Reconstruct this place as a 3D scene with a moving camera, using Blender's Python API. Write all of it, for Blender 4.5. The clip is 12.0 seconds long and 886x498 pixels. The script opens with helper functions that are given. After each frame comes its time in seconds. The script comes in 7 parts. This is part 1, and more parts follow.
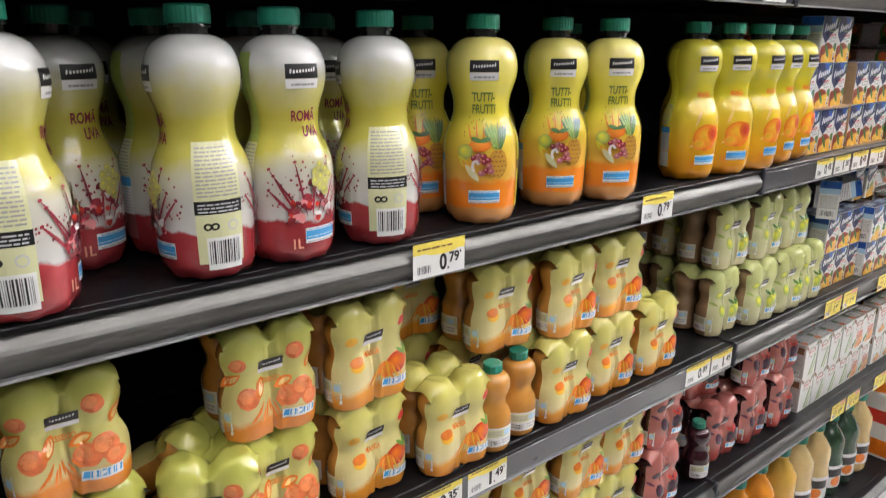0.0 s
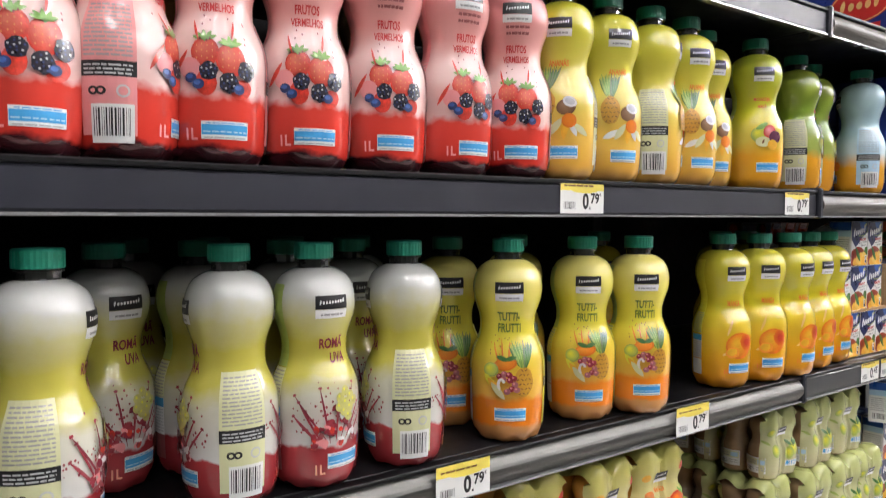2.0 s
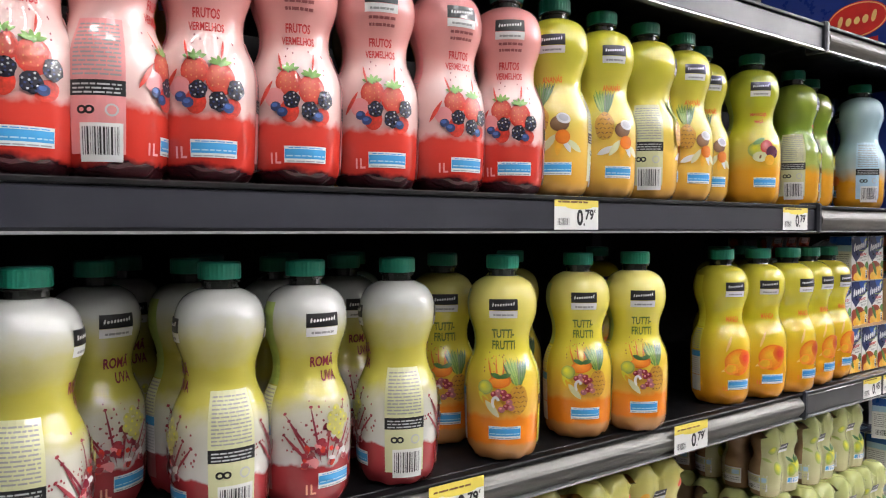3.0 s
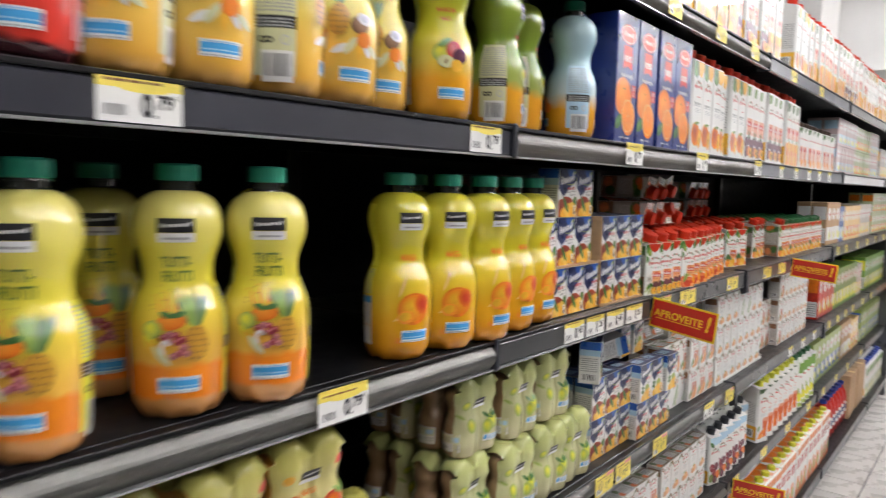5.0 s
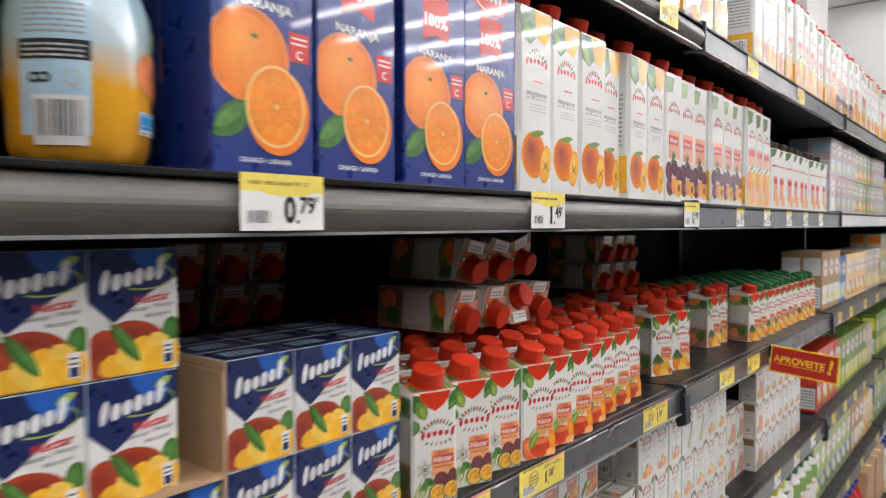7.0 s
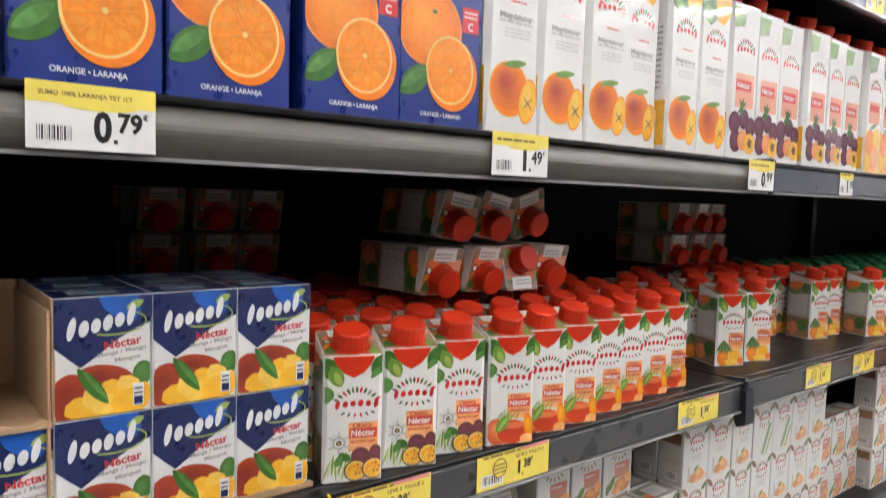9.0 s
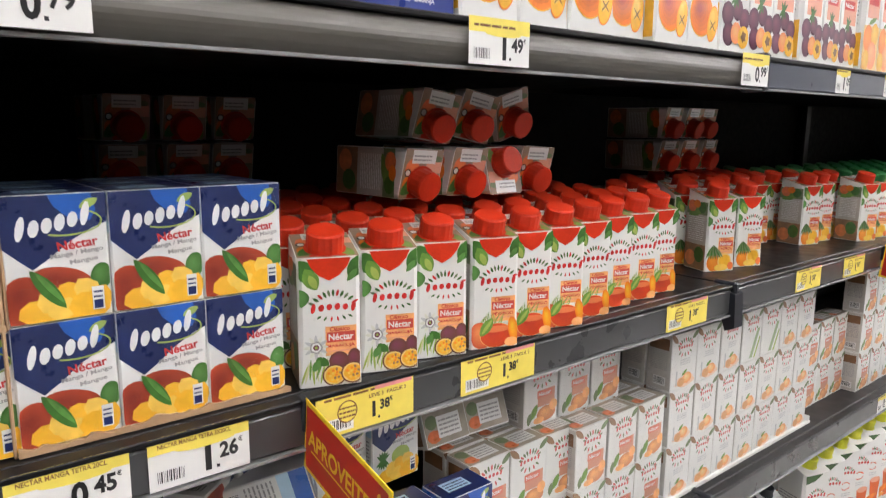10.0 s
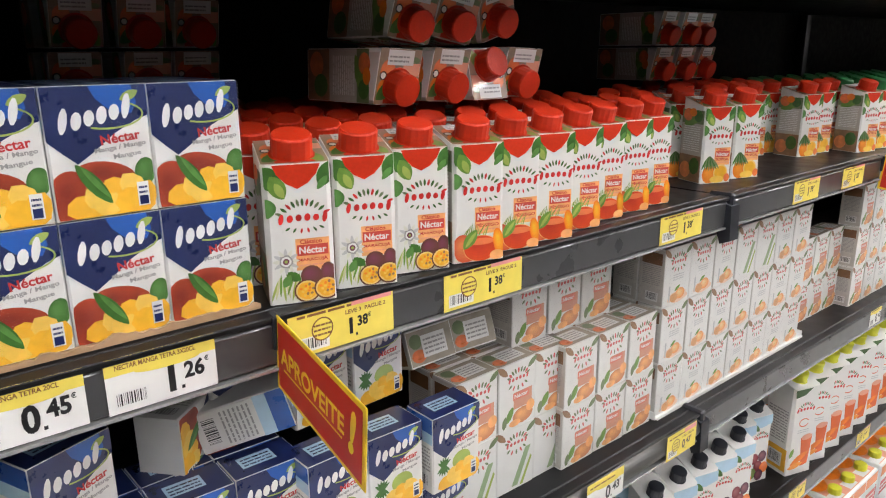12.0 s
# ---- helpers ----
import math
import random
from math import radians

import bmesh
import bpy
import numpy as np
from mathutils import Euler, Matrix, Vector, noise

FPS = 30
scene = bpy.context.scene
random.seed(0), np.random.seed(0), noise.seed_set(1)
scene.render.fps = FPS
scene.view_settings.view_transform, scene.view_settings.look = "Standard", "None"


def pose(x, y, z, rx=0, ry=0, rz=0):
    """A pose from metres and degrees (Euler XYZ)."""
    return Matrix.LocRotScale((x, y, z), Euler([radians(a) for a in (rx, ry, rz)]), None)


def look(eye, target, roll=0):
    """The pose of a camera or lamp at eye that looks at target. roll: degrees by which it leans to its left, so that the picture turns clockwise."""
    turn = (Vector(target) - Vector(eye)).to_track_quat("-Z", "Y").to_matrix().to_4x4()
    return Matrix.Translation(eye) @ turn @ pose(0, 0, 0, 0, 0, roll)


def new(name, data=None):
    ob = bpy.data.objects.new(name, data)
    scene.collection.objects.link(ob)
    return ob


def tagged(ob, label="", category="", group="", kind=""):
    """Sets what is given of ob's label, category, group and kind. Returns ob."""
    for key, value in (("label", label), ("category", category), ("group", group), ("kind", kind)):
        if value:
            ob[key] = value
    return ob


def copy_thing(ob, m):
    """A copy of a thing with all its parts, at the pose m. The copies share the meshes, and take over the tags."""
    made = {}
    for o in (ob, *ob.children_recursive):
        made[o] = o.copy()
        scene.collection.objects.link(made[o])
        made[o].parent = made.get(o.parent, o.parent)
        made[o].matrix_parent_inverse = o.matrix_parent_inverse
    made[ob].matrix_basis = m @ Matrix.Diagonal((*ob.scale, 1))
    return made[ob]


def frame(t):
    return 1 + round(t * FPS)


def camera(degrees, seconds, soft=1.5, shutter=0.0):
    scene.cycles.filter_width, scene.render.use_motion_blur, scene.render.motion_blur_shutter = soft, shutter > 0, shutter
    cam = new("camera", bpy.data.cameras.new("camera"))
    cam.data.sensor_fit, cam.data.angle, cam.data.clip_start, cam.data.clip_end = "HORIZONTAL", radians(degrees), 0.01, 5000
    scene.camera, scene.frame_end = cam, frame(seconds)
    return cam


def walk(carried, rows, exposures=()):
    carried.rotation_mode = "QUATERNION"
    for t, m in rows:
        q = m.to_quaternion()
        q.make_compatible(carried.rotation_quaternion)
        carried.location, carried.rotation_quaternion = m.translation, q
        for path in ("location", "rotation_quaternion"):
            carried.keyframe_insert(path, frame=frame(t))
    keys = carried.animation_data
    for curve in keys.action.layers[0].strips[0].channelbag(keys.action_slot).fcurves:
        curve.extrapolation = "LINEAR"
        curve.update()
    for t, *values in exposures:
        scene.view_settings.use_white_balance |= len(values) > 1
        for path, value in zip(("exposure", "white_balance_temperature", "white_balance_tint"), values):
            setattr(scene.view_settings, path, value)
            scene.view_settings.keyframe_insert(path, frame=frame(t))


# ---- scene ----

cam = camera(63.7, 12.0, soft=1.1, shutter=0.5)
PATH = [
    (0, (-1.191, -0.578, 1.299), (0.021, 0.913, 0.745), 0.1),
    (0.5, (-1.185, -0.578, 1.303), (0.044, 0.927, 0.829), 0.1),
    (1, (-1.178, -0.583, 1.31), (0.039, 0.953, 0.909), 0.0),
    (1.5, (-1.174, -0.589, 1.334), (0.01, 1.008, 1.109), 0.0),
    (2, (-1.178, -0.596, 1.358), (-0.019, 1.032, 1.264), 0.2),
    (2.5, (-1.178, -0.602, 1.362), (-0.024, 1.03, 1.303), 0.1),
    (2.7, (-1.173, -0.601, 1.361), (-0.028, 1.039, 1.303), -0.0),
    (4.3, (-1.104, -0.607, 1.362), (0.228, 0.884, 1.297), 1.3),
    (4.5, (-1.046, -0.624, 1.342), (0.356, 0.794, 1.202), 1.8),
    (5, (-0.855, -0.556, 1.32), (0.706, 0.681, 1.134), 1.5),
    (5.5, (-0.614, -0.477, 1.339), (1.037, 0.631, 1.125), -0.1),
    (6, (-0.339, -0.479, 1.354), (1.317, 0.636, 1.228), 1.3),
    (6.5, (-0.136, -0.449, 1.36), (1.459, 0.75, 1.224), 0.0),
    (6.7, (-0.044, -0.406, 1.365), (1.554, 0.792, 1.269), -0.2),
    (8.3, (0.274, -0.465, 1.363), (1.532, 1.089, 1.31), 1.8),
    (8.5, (0.282, -0.471, 1.359), (1.549, 1.075, 1.304), 2.2),
    (9, (0.286, -0.484, 1.339), (1.541, 1.067, 1.195), 1.7),
    (9.5, (0.302, -0.478, 1.323), (1.558, 1.054, 1.049), 0.8),
    (10, (0.313, -0.472, 1.31), (1.571, 1.044, 0.966), 0.4),
    (10.5, (0.325, -0.464, 1.303), (1.597, 1.023, 0.888), 0.3),
    (11, (0.336, -0.459, 1.293), (1.616, 1.008, 0.832), -0.4),
    (11.5, (0.342, -0.451, 1.288), (1.601, 1.015, 0.772), -0.5),
    (12, (0.346, -0.449, 1.283), (1.593, 1.02, 0.747), -0.5),
]
walk(cam, [(t, look(eye, target, roll)) for t, eye, target, roll in PATH],
     exposures=[(0.0, -0.03), (4.0, -0.05), (6.0, -0.38), (8.4, -0.36), (10.0, -0.12), (12.0, -0.10)])

# ---- world and light ----
LAMP = 71.0
world = bpy.data.worlds.new("world")
scene.world = world
world.use_nodes = True
world.node_tree.nodes["Background"].inputs[0].default_value = (0.8, 0.86, 1.0, 1)
world.node_tree.nodes["Background"].inputs[1].default_value = 0.02


# ---- materials ----
INKS, BLENDS = {}, {}


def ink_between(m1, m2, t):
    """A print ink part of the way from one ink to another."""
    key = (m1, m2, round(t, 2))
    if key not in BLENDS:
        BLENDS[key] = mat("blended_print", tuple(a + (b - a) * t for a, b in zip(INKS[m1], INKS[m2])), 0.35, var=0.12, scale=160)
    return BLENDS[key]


def mat(name, color, rough=0.4, metal=0.0, var=0.12, scale=60.0, bump=0.0, coat=0.0, alpha=None, trans=0.0, spec=0.5):
    """A painted, printed or metal surface with fine and broad variation."""
    m = bpy.data.materials.new(name)
    INKS[m] = color
    m.use_nodes = True
    nt = m.node_tree
    b = nt.nodes["Principled BSDF"]
    b.inputs["Roughness"].default_value, b.inputs["Metallic"].default_value = rough, metal
    if name.endswith("_print"):
        coat = max(coat, 0.6)
    b.inputs["Coat Weight"].default_value = coat
    b.inputs["Coat Roughness"].default_value = 0.05
    b.inputs["Transmission Weight"].default_value = trans
    b.inputs["Specular IOR Level"].default_value = spec
    if alpha is not None:
        b.inputs["Alpha"].default_value = alpha
    tc = nt.nodes.new("ShaderNodeTexCoord")
    n1, n2 = nt.nodes.new("ShaderNodeTexNoise"), nt.nodes.new("ShaderNodeTexNoise")
    n1.inputs["Scale"].default_value, n2.inputs["Scale"].default_value = scale, scale * 0.13
    n1.inputs["Detail"].default_value = 5
    for n in (n1, n2):
        nt.links.new(tc.outputs["Object"], n.inputs["Vector"])
    add = nt.nodes.new("ShaderNodeMath")
    add.operation = "ADD"
    nt.links.new(n1.outputs[0], add.inputs[0])
    nt.links.new(n2.outputs[0], add.inputs[1])
    ramp = nt.nodes.new("ShaderNodeMapRange")
    ramp.inputs[1].default_value, ramp.inputs[2].default_value = 0.6, 1.4
    ramp.inputs[3].default_value, ramp.inputs[4].default_value = 1 - var, 1 + var
    nt.links.new(add.outputs[0], ramp.inputs[0])
    mul = nt.nodes.new("ShaderNodeVectorMath")
    mul.operation = "SCALE"
    mul.inputs[0].default_value = color
    nt.links.new(ramp.outputs[0], mul.inputs[3])
    nt.links.new(mul.outputs[0], b.inputs["Base Color"])
    rr = nt.nodes.new("ShaderNodeMapRange")
    rr.inputs[1].default_value, rr.inputs[2].default_value = 0.3, 0.7
    rr.inputs[3].default_value, rr.inputs[4].default_value = max(0.02, rough * 0.85), min(1, rough * 1.2)
    nt.links.new(n1.outputs[0], rr.inputs[0])
    nt.links.new(rr.outputs[0], b.inputs["Roughness"])
    if bump:
        bp = nt.nodes.new("ShaderNodeBump")
        bp.inputs["Strength"].default_value, bp.inputs["Distance"].default_value = 1.0, bump
        nt.links.new(n1.outputs[0], bp.inputs["Height"])
        nt.links.new(bp.outputs[0], b.inputs["Normal"])
    return m


def sleeve(name, stops, splash=0.012, rough=0.06, height=0.216, crease=0.00003):
    """A printed shrink sleeve: bands of colour up the bottle with splashed, uneven borders. stops: (metres up, colour)."""
    m = mat(name, (1, 1, 1), rough, coat=1.0)
    m.node_tree.nodes["Principled BSDF"].inputs["Coat Roughness"].default_value = 0.02
    m.node_tree.nodes["Principled BSDF"].inputs["Coat IOR"].default_value = 1.75
    m.node_tree.nodes["Principled BSDF"].inputs["Specular IOR Level"].default_value = 0.05
    nt = m.node_tree
    b = nt.nodes["Principled BSDF"]
    tc = nt.nodes.new("ShaderNodeTexCoord")
    sep = nt.nodes.new("ShaderNodeSeparateXYZ")
    nt.links.new(tc.outputs["Object"], sep.inputs[0])
    ns = nt.nodes.new("ShaderNodeTexNoise")
    ns.inputs["Scale"].default_value, ns.inputs["Detail"].default_value, ns.inputs["Roughness"].default_value = 38, 3, 0.55
    nt.links.new(tc.outputs["Object"], ns.inputs["Vector"])
    off = nt.nodes.new("ShaderNodeMath")
    off.operation = "MULTIPLY_ADD"
    nt.links.new(ns.outputs[0], off.inputs[0])
    off.inputs[1].default_value = splash * 4
    nt.links.new(sep.outputs[2], off.inputs[2])
    mr = nt.nodes.new("ShaderNodeMapRange")
    mr.inputs[1].default_value, mr.inputs[2].default_value = splash * 2, splash * 2 + height
    nt.links.new(off.outputs[0], mr.inputs[0])
    cr = nt.nodes.new("ShaderNodeValToRGB")
    el = cr.color_ramp.elements
    while len(el) < len(stops):
        el.new(0.5)
    for e, (z, c) in zip(el, stops):
        e.position, e.color = min(1, z / height), (*c, 1)
    nt.links.new(mr.outputs[0], cr.inputs[0])
    nt.links.new(cr.outputs[0], b.inputs["Base Color"])
    # upright creases of the shrunk film
    mp, cn, bp = nt.nodes.new("ShaderNodeMapping"), nt.nodes.new("ShaderNodeTexNoise"), nt.nodes.new("ShaderNodeBump")
    mp.inputs["Scale"].default_value = (1.0, 1.0, 0.22)
    nt.links.new(tc.outputs["Object"], mp.inputs["Vector"])
    nt.links.new(mp.outputs[0], cn.inputs["Vector"])
    cn.inputs["Scale"].default_value, cn.inputs["Detail"].default_value = 110, 3
    bp.inputs["Strength"].default_value, bp.inputs["Distance"].default_value = 1.0, crease
    nt.links.new(cn.outputs[0], bp.inputs["Height"])
    nt.links.new(bp.outputs[0], b.inputs["Normal"])
    nt.links.new(bp.outputs[0], b.inputs["Coat Normal"])
    return m


WHITE = mat("white_print", (0.80, 0.80, 0.78), 0.35, var=0.05)
CREAM = mat("cream_print", (0.66, 0.66, 0.38), 0.35, var=0.06)
BLACK = mat("black_print", (0.012, 0.012, 0.013), 0.35, var=0.2)
GREY = mat("grey_print", (0.35, 0.35, 0.34), 0.4)
LGREY = mat("pale_grey_print", (0.55, 0.56, 0.56), 0.4)
BLUE = mat("sky_blue_print", (0.05, 0.34, 0.68), 0.35)
PALEBLUE = mat("pale_blue_print", (0.45, 0.66, 0.80), 0.35)
NAVY = mat("navy_print", (0.012, 0.030, 0.19), 0.3, coat=0.3)
NAVY2 = mat("royal_blue_print", (0.015, 0.10, 0.42), 0.3, coat=0.3)
RED = mat("red_print", (0.62, 0.025, 0.02), 0.35)
DRED = mat("wine_print", (0.22, 0.012, 0.03), 0.35, var=0.3)
SPLASH = mat("wine_splash_print", (0.30, 0.030, 0.045), 0.3, var=0.35, scale=250)
GRAPE = mat("pale_grape_print", (0.52, 0.50, 0.16), 0.3, var=0.25, scale=200)
DARKBERRY = mat("blackberry_print", (0.012, 0.010, 0.022), 0.3, var=0.4, scale=300)
DPEACH = mat("peach_flesh_print", (0.82, 0.20, 0.06), 0.3, var=0.35, scale=120)
PURPLE = mat("grape_print", (0.09, 0.015, 0.045), 0.3, var=0.4, scale=200)
SALMON = mat("salmon_print", (0.80, 0.36, 0.24), 0.35)
PINK = mat("pink_print", (0.78, 0.30, 0.30), 0.35)
ORANGE = mat("orange_fruit_print", (0.84, 0.21, 0.010), 0.35, var=0.25, scale=90)
ORANGE2 = mat("orange_pulp_print", (0.88, 0.26, 0.014), 0.35, var=0.2, scale=260)
PEEL = mat("orange_pith_print", (0.88, 0.60, 0.22), 0.35)
MANGO = mat("mango_skin_print", (0.42, 0.055, 0.02), 0.35, var=0.6, scale=70)
MANGOY = mat("mango_flesh_print", (0.86, 0.46, 0.03), 0.35, var=0.18, scale=120)
YELLOW = mat("yellow_print", (0.84, 0.68, 0.05), 0.4)
LEMON = mat("lemon_print", (0.80, 0.76, 0.05), 0.35, var=0.2)
LEAF = mat("leaf_print", (0.05, 0.16, 0.025), 0.35, var=0.45, scale=120)
LEAF2 = mat("fresh_leaf_print", (0.16, 0.32, 0.05), 0.35, var=0.35, scale=120)
LGREEN = mat("lime_print", (0.36, 0.46, 0.10), 0.35, var=0.25)
PEACH = mat("peach_print", (0.85, 0.28, 0.10), 0.35, var=0.4, scale=80)
STRAW = mat("strawberry_print", (0.60, 0.04, 0.02), 0.35, var=0.45, scale=400)
BERRY = mat("blueberry_print", (0.03, 0.05, 0.16), 0.35, var=0.5, scale=300)
MIDNIGHT = mat("midnight_blue_print", (0.010, 0.020, 0.095), 0.3, coat=0.4, var=0.25)
TAUPE = mat("taupe_print", (0.36, 0.32, 0.25), 0.4, var=0.3, scale=70)
KRAFT = mat("kraft_brown_print", (0.30, 0.17, 0.09), 0.4, var=0.4, scale=80)
DULLGREEN = mat("dull_green_print", (0.16, 0.22, 0.10), 0.4, var=0.3)
MANGOD = mat("deep_mango_print", (0.24, 0.022, 0.010), 0.35, var=0.4, scale=90)
PEACHL = mat("peach_light_print", (0.86, 0.42, 0.16), 0.35, var=0.3, scale=90)
ORANGEL = mat("orange_light_print", (0.90, 0.32, 0.035), 0.35, var=0.15, scale=200)
PULPY = mat("mango_light_print", (0.90, 0.58, 0.10), 0.35, var=0.15, scale=150)
LEAFL = mat("leaf_light_print", (0.10, 0.26, 0.06), 0.35, var=0.4, scale=150)
PURPLEL = mat("plum_light_print", (0.20, 0.05, 0.09), 0.35, var=0.4, scale=150)
BLUEB = mat("blueberry_skin_print", (0.06, 0.14, 0.40), 0.35, var=0.3, scale=300)
MAROONG = mat("dull_maroon_print", (0.30, 0.08, 0.08), 0.35)
BROWN = mat("brown_print", (0.20, 0.09, 0.03), 0.4, var=0.4)
TXRED = mat("red_lettering", (0.55, 0.03, 0.03), 0.4)
TXMAROON = mat("maroon_lettering", (0.19, 0.012, 0.025), 0.4)
TXGREEN = mat("green_lettering", (0.14, 0.20, 0.02), 0.4)
TXORANGE = mat("orange_lettering", (0.75, 0.18, 0.01), 0.4)

CAPGREEN = mat("green_cap", (0.010, 0.19, 0.120), 0.38, bump=0.0002, scale=400)
CAPRED = mat("red_cap", (0.53, 0.030, 0.008), 0.45, bump=0.0002, scale=400, spec=0.22)
CAPBLACK = mat("black_cap", (0.012, 0.014, 0.02), 0.4)
CAPYELLOW = mat("yellow_green_cap", (0.62, 0.62, 0.03), 0.4)
CAPDKGREEN = mat("dark_green_cap", (0.01, 0.12, 0.03), 0.4)
CAPBROWN = mat("dark_brown_cap", (0.05, 0.03, 0.02), 0.4)
CAPBLUE = mat("blue_cap", (0.02, 0.05, 0.30), 0.4)
NECK = mat("clear_neck", (0.028, 0.030, 0.026), 0.10, coat=0.8)
SHELF = mat("black_shelf_metal", (0.007, 0.007, 0.008), 0.36, var=0.3, scale=35, spec=0.22)
BACK = mat("black_back_panel", (0.004, 0.004, 0.0045), 0.6, var=0.2, spec=0.2)
RAILDARK = mat("dark_slate_rail", (0.020, 0.021, 0.030), 0.36, var=0.2, scale=25)
RAILGREY = mat("grey_plastic_rail", (0.048, 0.049, 0.051), 0.3, var=0.12, scale=25, coat=0.4)
RAILMID = mat("mid_grey_plastic_rail", (0.12, 0.12, 0.125), 0.32, var=0.12, scale=25, coat=0.3)
RAILSTEEL = mat("brushed_steel_rail", (0.13, 0.128, 0.12), 0.42, metal=0.9, var=0.15, scale=20)
RAILBEIGE = mat("beige_grey_rail", (0.085, 0.078, 0.066), 0.46, metal=0.0, var=0.12, scale=20)
RAILWHITE = mat("white_rail", (0.6, 0.6, 0.6), 0.35)
RAILBLUE = mat("blue_grey_rail", (0.07, 0.077, 0.10), 0.32, var=0.12, scale=20, coat=0.3)
LIP = mat("clear_rail_lip", (0.45, 0.45, 0.45), 0.2, metal=0.5)
CARD = mat("brown_cardboard", (0.42, 0.27, 0.15), 0.8, var=0.15, scale=120, bump=0.0003)
PLASTIC = mat("clear_film", (0.85, 0.87, 0.9), 0.2, alpha=0.40, coat=1.0, scale=160, bump=0.001)
WRAP = mat("tight_clear_film", (0.9, 0.92, 0.95), 0.10, alpha=0.015, coat=0.35, scale=90, bump=0.0006)
SIGNRED = mat("sign_red", (0.50, 0.022, 0.014), 0.35)
SIGNYEL = mat("sign_yellow", (0.84, 0.60, 0.03), 0.35)
TAGYEL = mat("tag_yellow", (0.80, 0.66, 0.11), 0.5)
TAGWHITE = mat("tag_paper", (0.80, 0.80, 0.77), 0.55, var=0.04)
JUICE = mat("brown_juice", (0.33, 0.21, 0.11), 0.18, coat=0.6, var=0.2)
JUICEO = mat("orange_juice", (0.55, 0.25, 0.045), 0.18, coat=0.6, var=0.15)
JUICED = mat("dark_berry_juice", (0.035, 0.008, 0.012), 0.15, coat=0.6)
GLASS = mat("dark_green_glass", (0.02, 0.06, 0.03), 0.1, coat=0.8)


# ---- building helpers ----
def mesh_ob(name, verts, faces, mats, idx=None, parent=None, label="", smooth=False):
    me = bpy.data.meshes.new(name)
    me.from_pydata(verts, [], faces)
    for m in mats:
        me.materials.append(m)
    if idx is not None:
        me.polygons.foreach_set("material_index", idx)
    if smooth:
        me.polygons.foreach_set("use_smooth", [True] * len(me.polygons))
    me.update()
    ob = new(name, me)
    if parent is not None:
        ob.parent = parent
    if label:
        tagged(ob, label)
    return ob


def part(name, bm, material, parent=None, label="", smooth=False):
    me = bpy.data.meshes.new(name)
    bm.to_mesh(me)
    bm.free()
    me.materials.append(material)
    if smooth:
        me.polygons.foreach_set("use_smooth", [True] * len(me.polygons))
    ob = new(name, me)
    if parent is not None:
        ob.parent = parent
    if label:
        tagged(ob, label)
    return ob


def box_bm(x0, y0, z0, x1, y1, z1, bevel=0.0, seg=1):
    bm = bmesh.new()
    bmesh.ops.create_cube(bm, size=1.0)
    for v in bm.verts:
        v.co = Vector((x0 + (v.co.x + 0.5) * (x1 - x0), y0 + (v.co.y + 0.5) * (y1 - y0), z0 + (v.co.z + 0.5) * (z1 - z0)))
    if bevel:
        bmesh.ops.bevel(bm, geom=bm.edges[:], offset=bevel, segments=seg, affect="EDGES", profile=0.5)
    return bm


def lathe_bm(profile, n=28, ribs=0.0, petals=0.0):
    bm = bmesh.new()
    rings = []
    for r, z in profile:
        ring = []
        for k in range(n):
            a = 2 * math.pi * k / n
            rr = r * (1 - ribs * (k % 2)) * (1 - petals * max(0.0, 1 - z / 0.016) * (0.5 + 0.5 * math.cos(9 * a)))
            ring.append(bm.verts.new((rr * math.cos(a), rr * math.sin(a), z)))
        rings.append(ring)
    for a, b in zip(rings, rings[1:]):
        for k in range(n):
            bm.faces.new((a[k], a[(k + 1) % n], b[(k + 1) % n], b[k]))
    bm.faces.new(rings[0][::-1])
    bm.faces.new(rings[-1])
    return bm


def extrude_bm(profile, x0, x1):
    """A closed (y, z) outline drawn out along x."""
    bm = bmesh.new()
    a = [bm.verts.new((x0, y, z)) for y, z in profile]
    b = [bm.verts.new((x1, y, z)) for y, z in profile]
    n = len(profile)
    for k in range(n):
        bm.faces.new((a[k], a[(k + 1) % n], b[(k + 1) % n], b[k]))
    bm.faces.new(a[::-1])
    bm.faces.new(b)
    bmesh.ops.recalc_face_normals(bm, faces=bm.faces[:])
    return bm


TEXTS = {}


def letters(s, weight=0.026):
    """The flat outline mesh of a word, 1 high, centred: points and faces."""
    key = (s, weight)
    if key not in TEXTS:
        cu = bpy.data.curves.new("letters", "FONT")
        cu.body, cu.resolution_u, cu.offset = s, 3, weight
        ob = new("letters", cu)
        dg = bpy.context.evaluated_depsgraph_get()
        me = bpy.data.meshes.new_from_object(ob.evaluated_get(dg))
        co = np.array([v.co[:2] for v in me.vertices])
        lo, hi = co.min(0), co.max(0)
        co = (co - (lo + hi) / 2) / (hi[1] - lo[1])
        TEXTS[key] = (co, [tuple(p.vertices) for p in me.polygons])
        bpy.data.objects.remove(ob)
        bpy.data.meshes.remove(me)
        bpy.data.curves.remove(cu)
    return TEXTS[key]


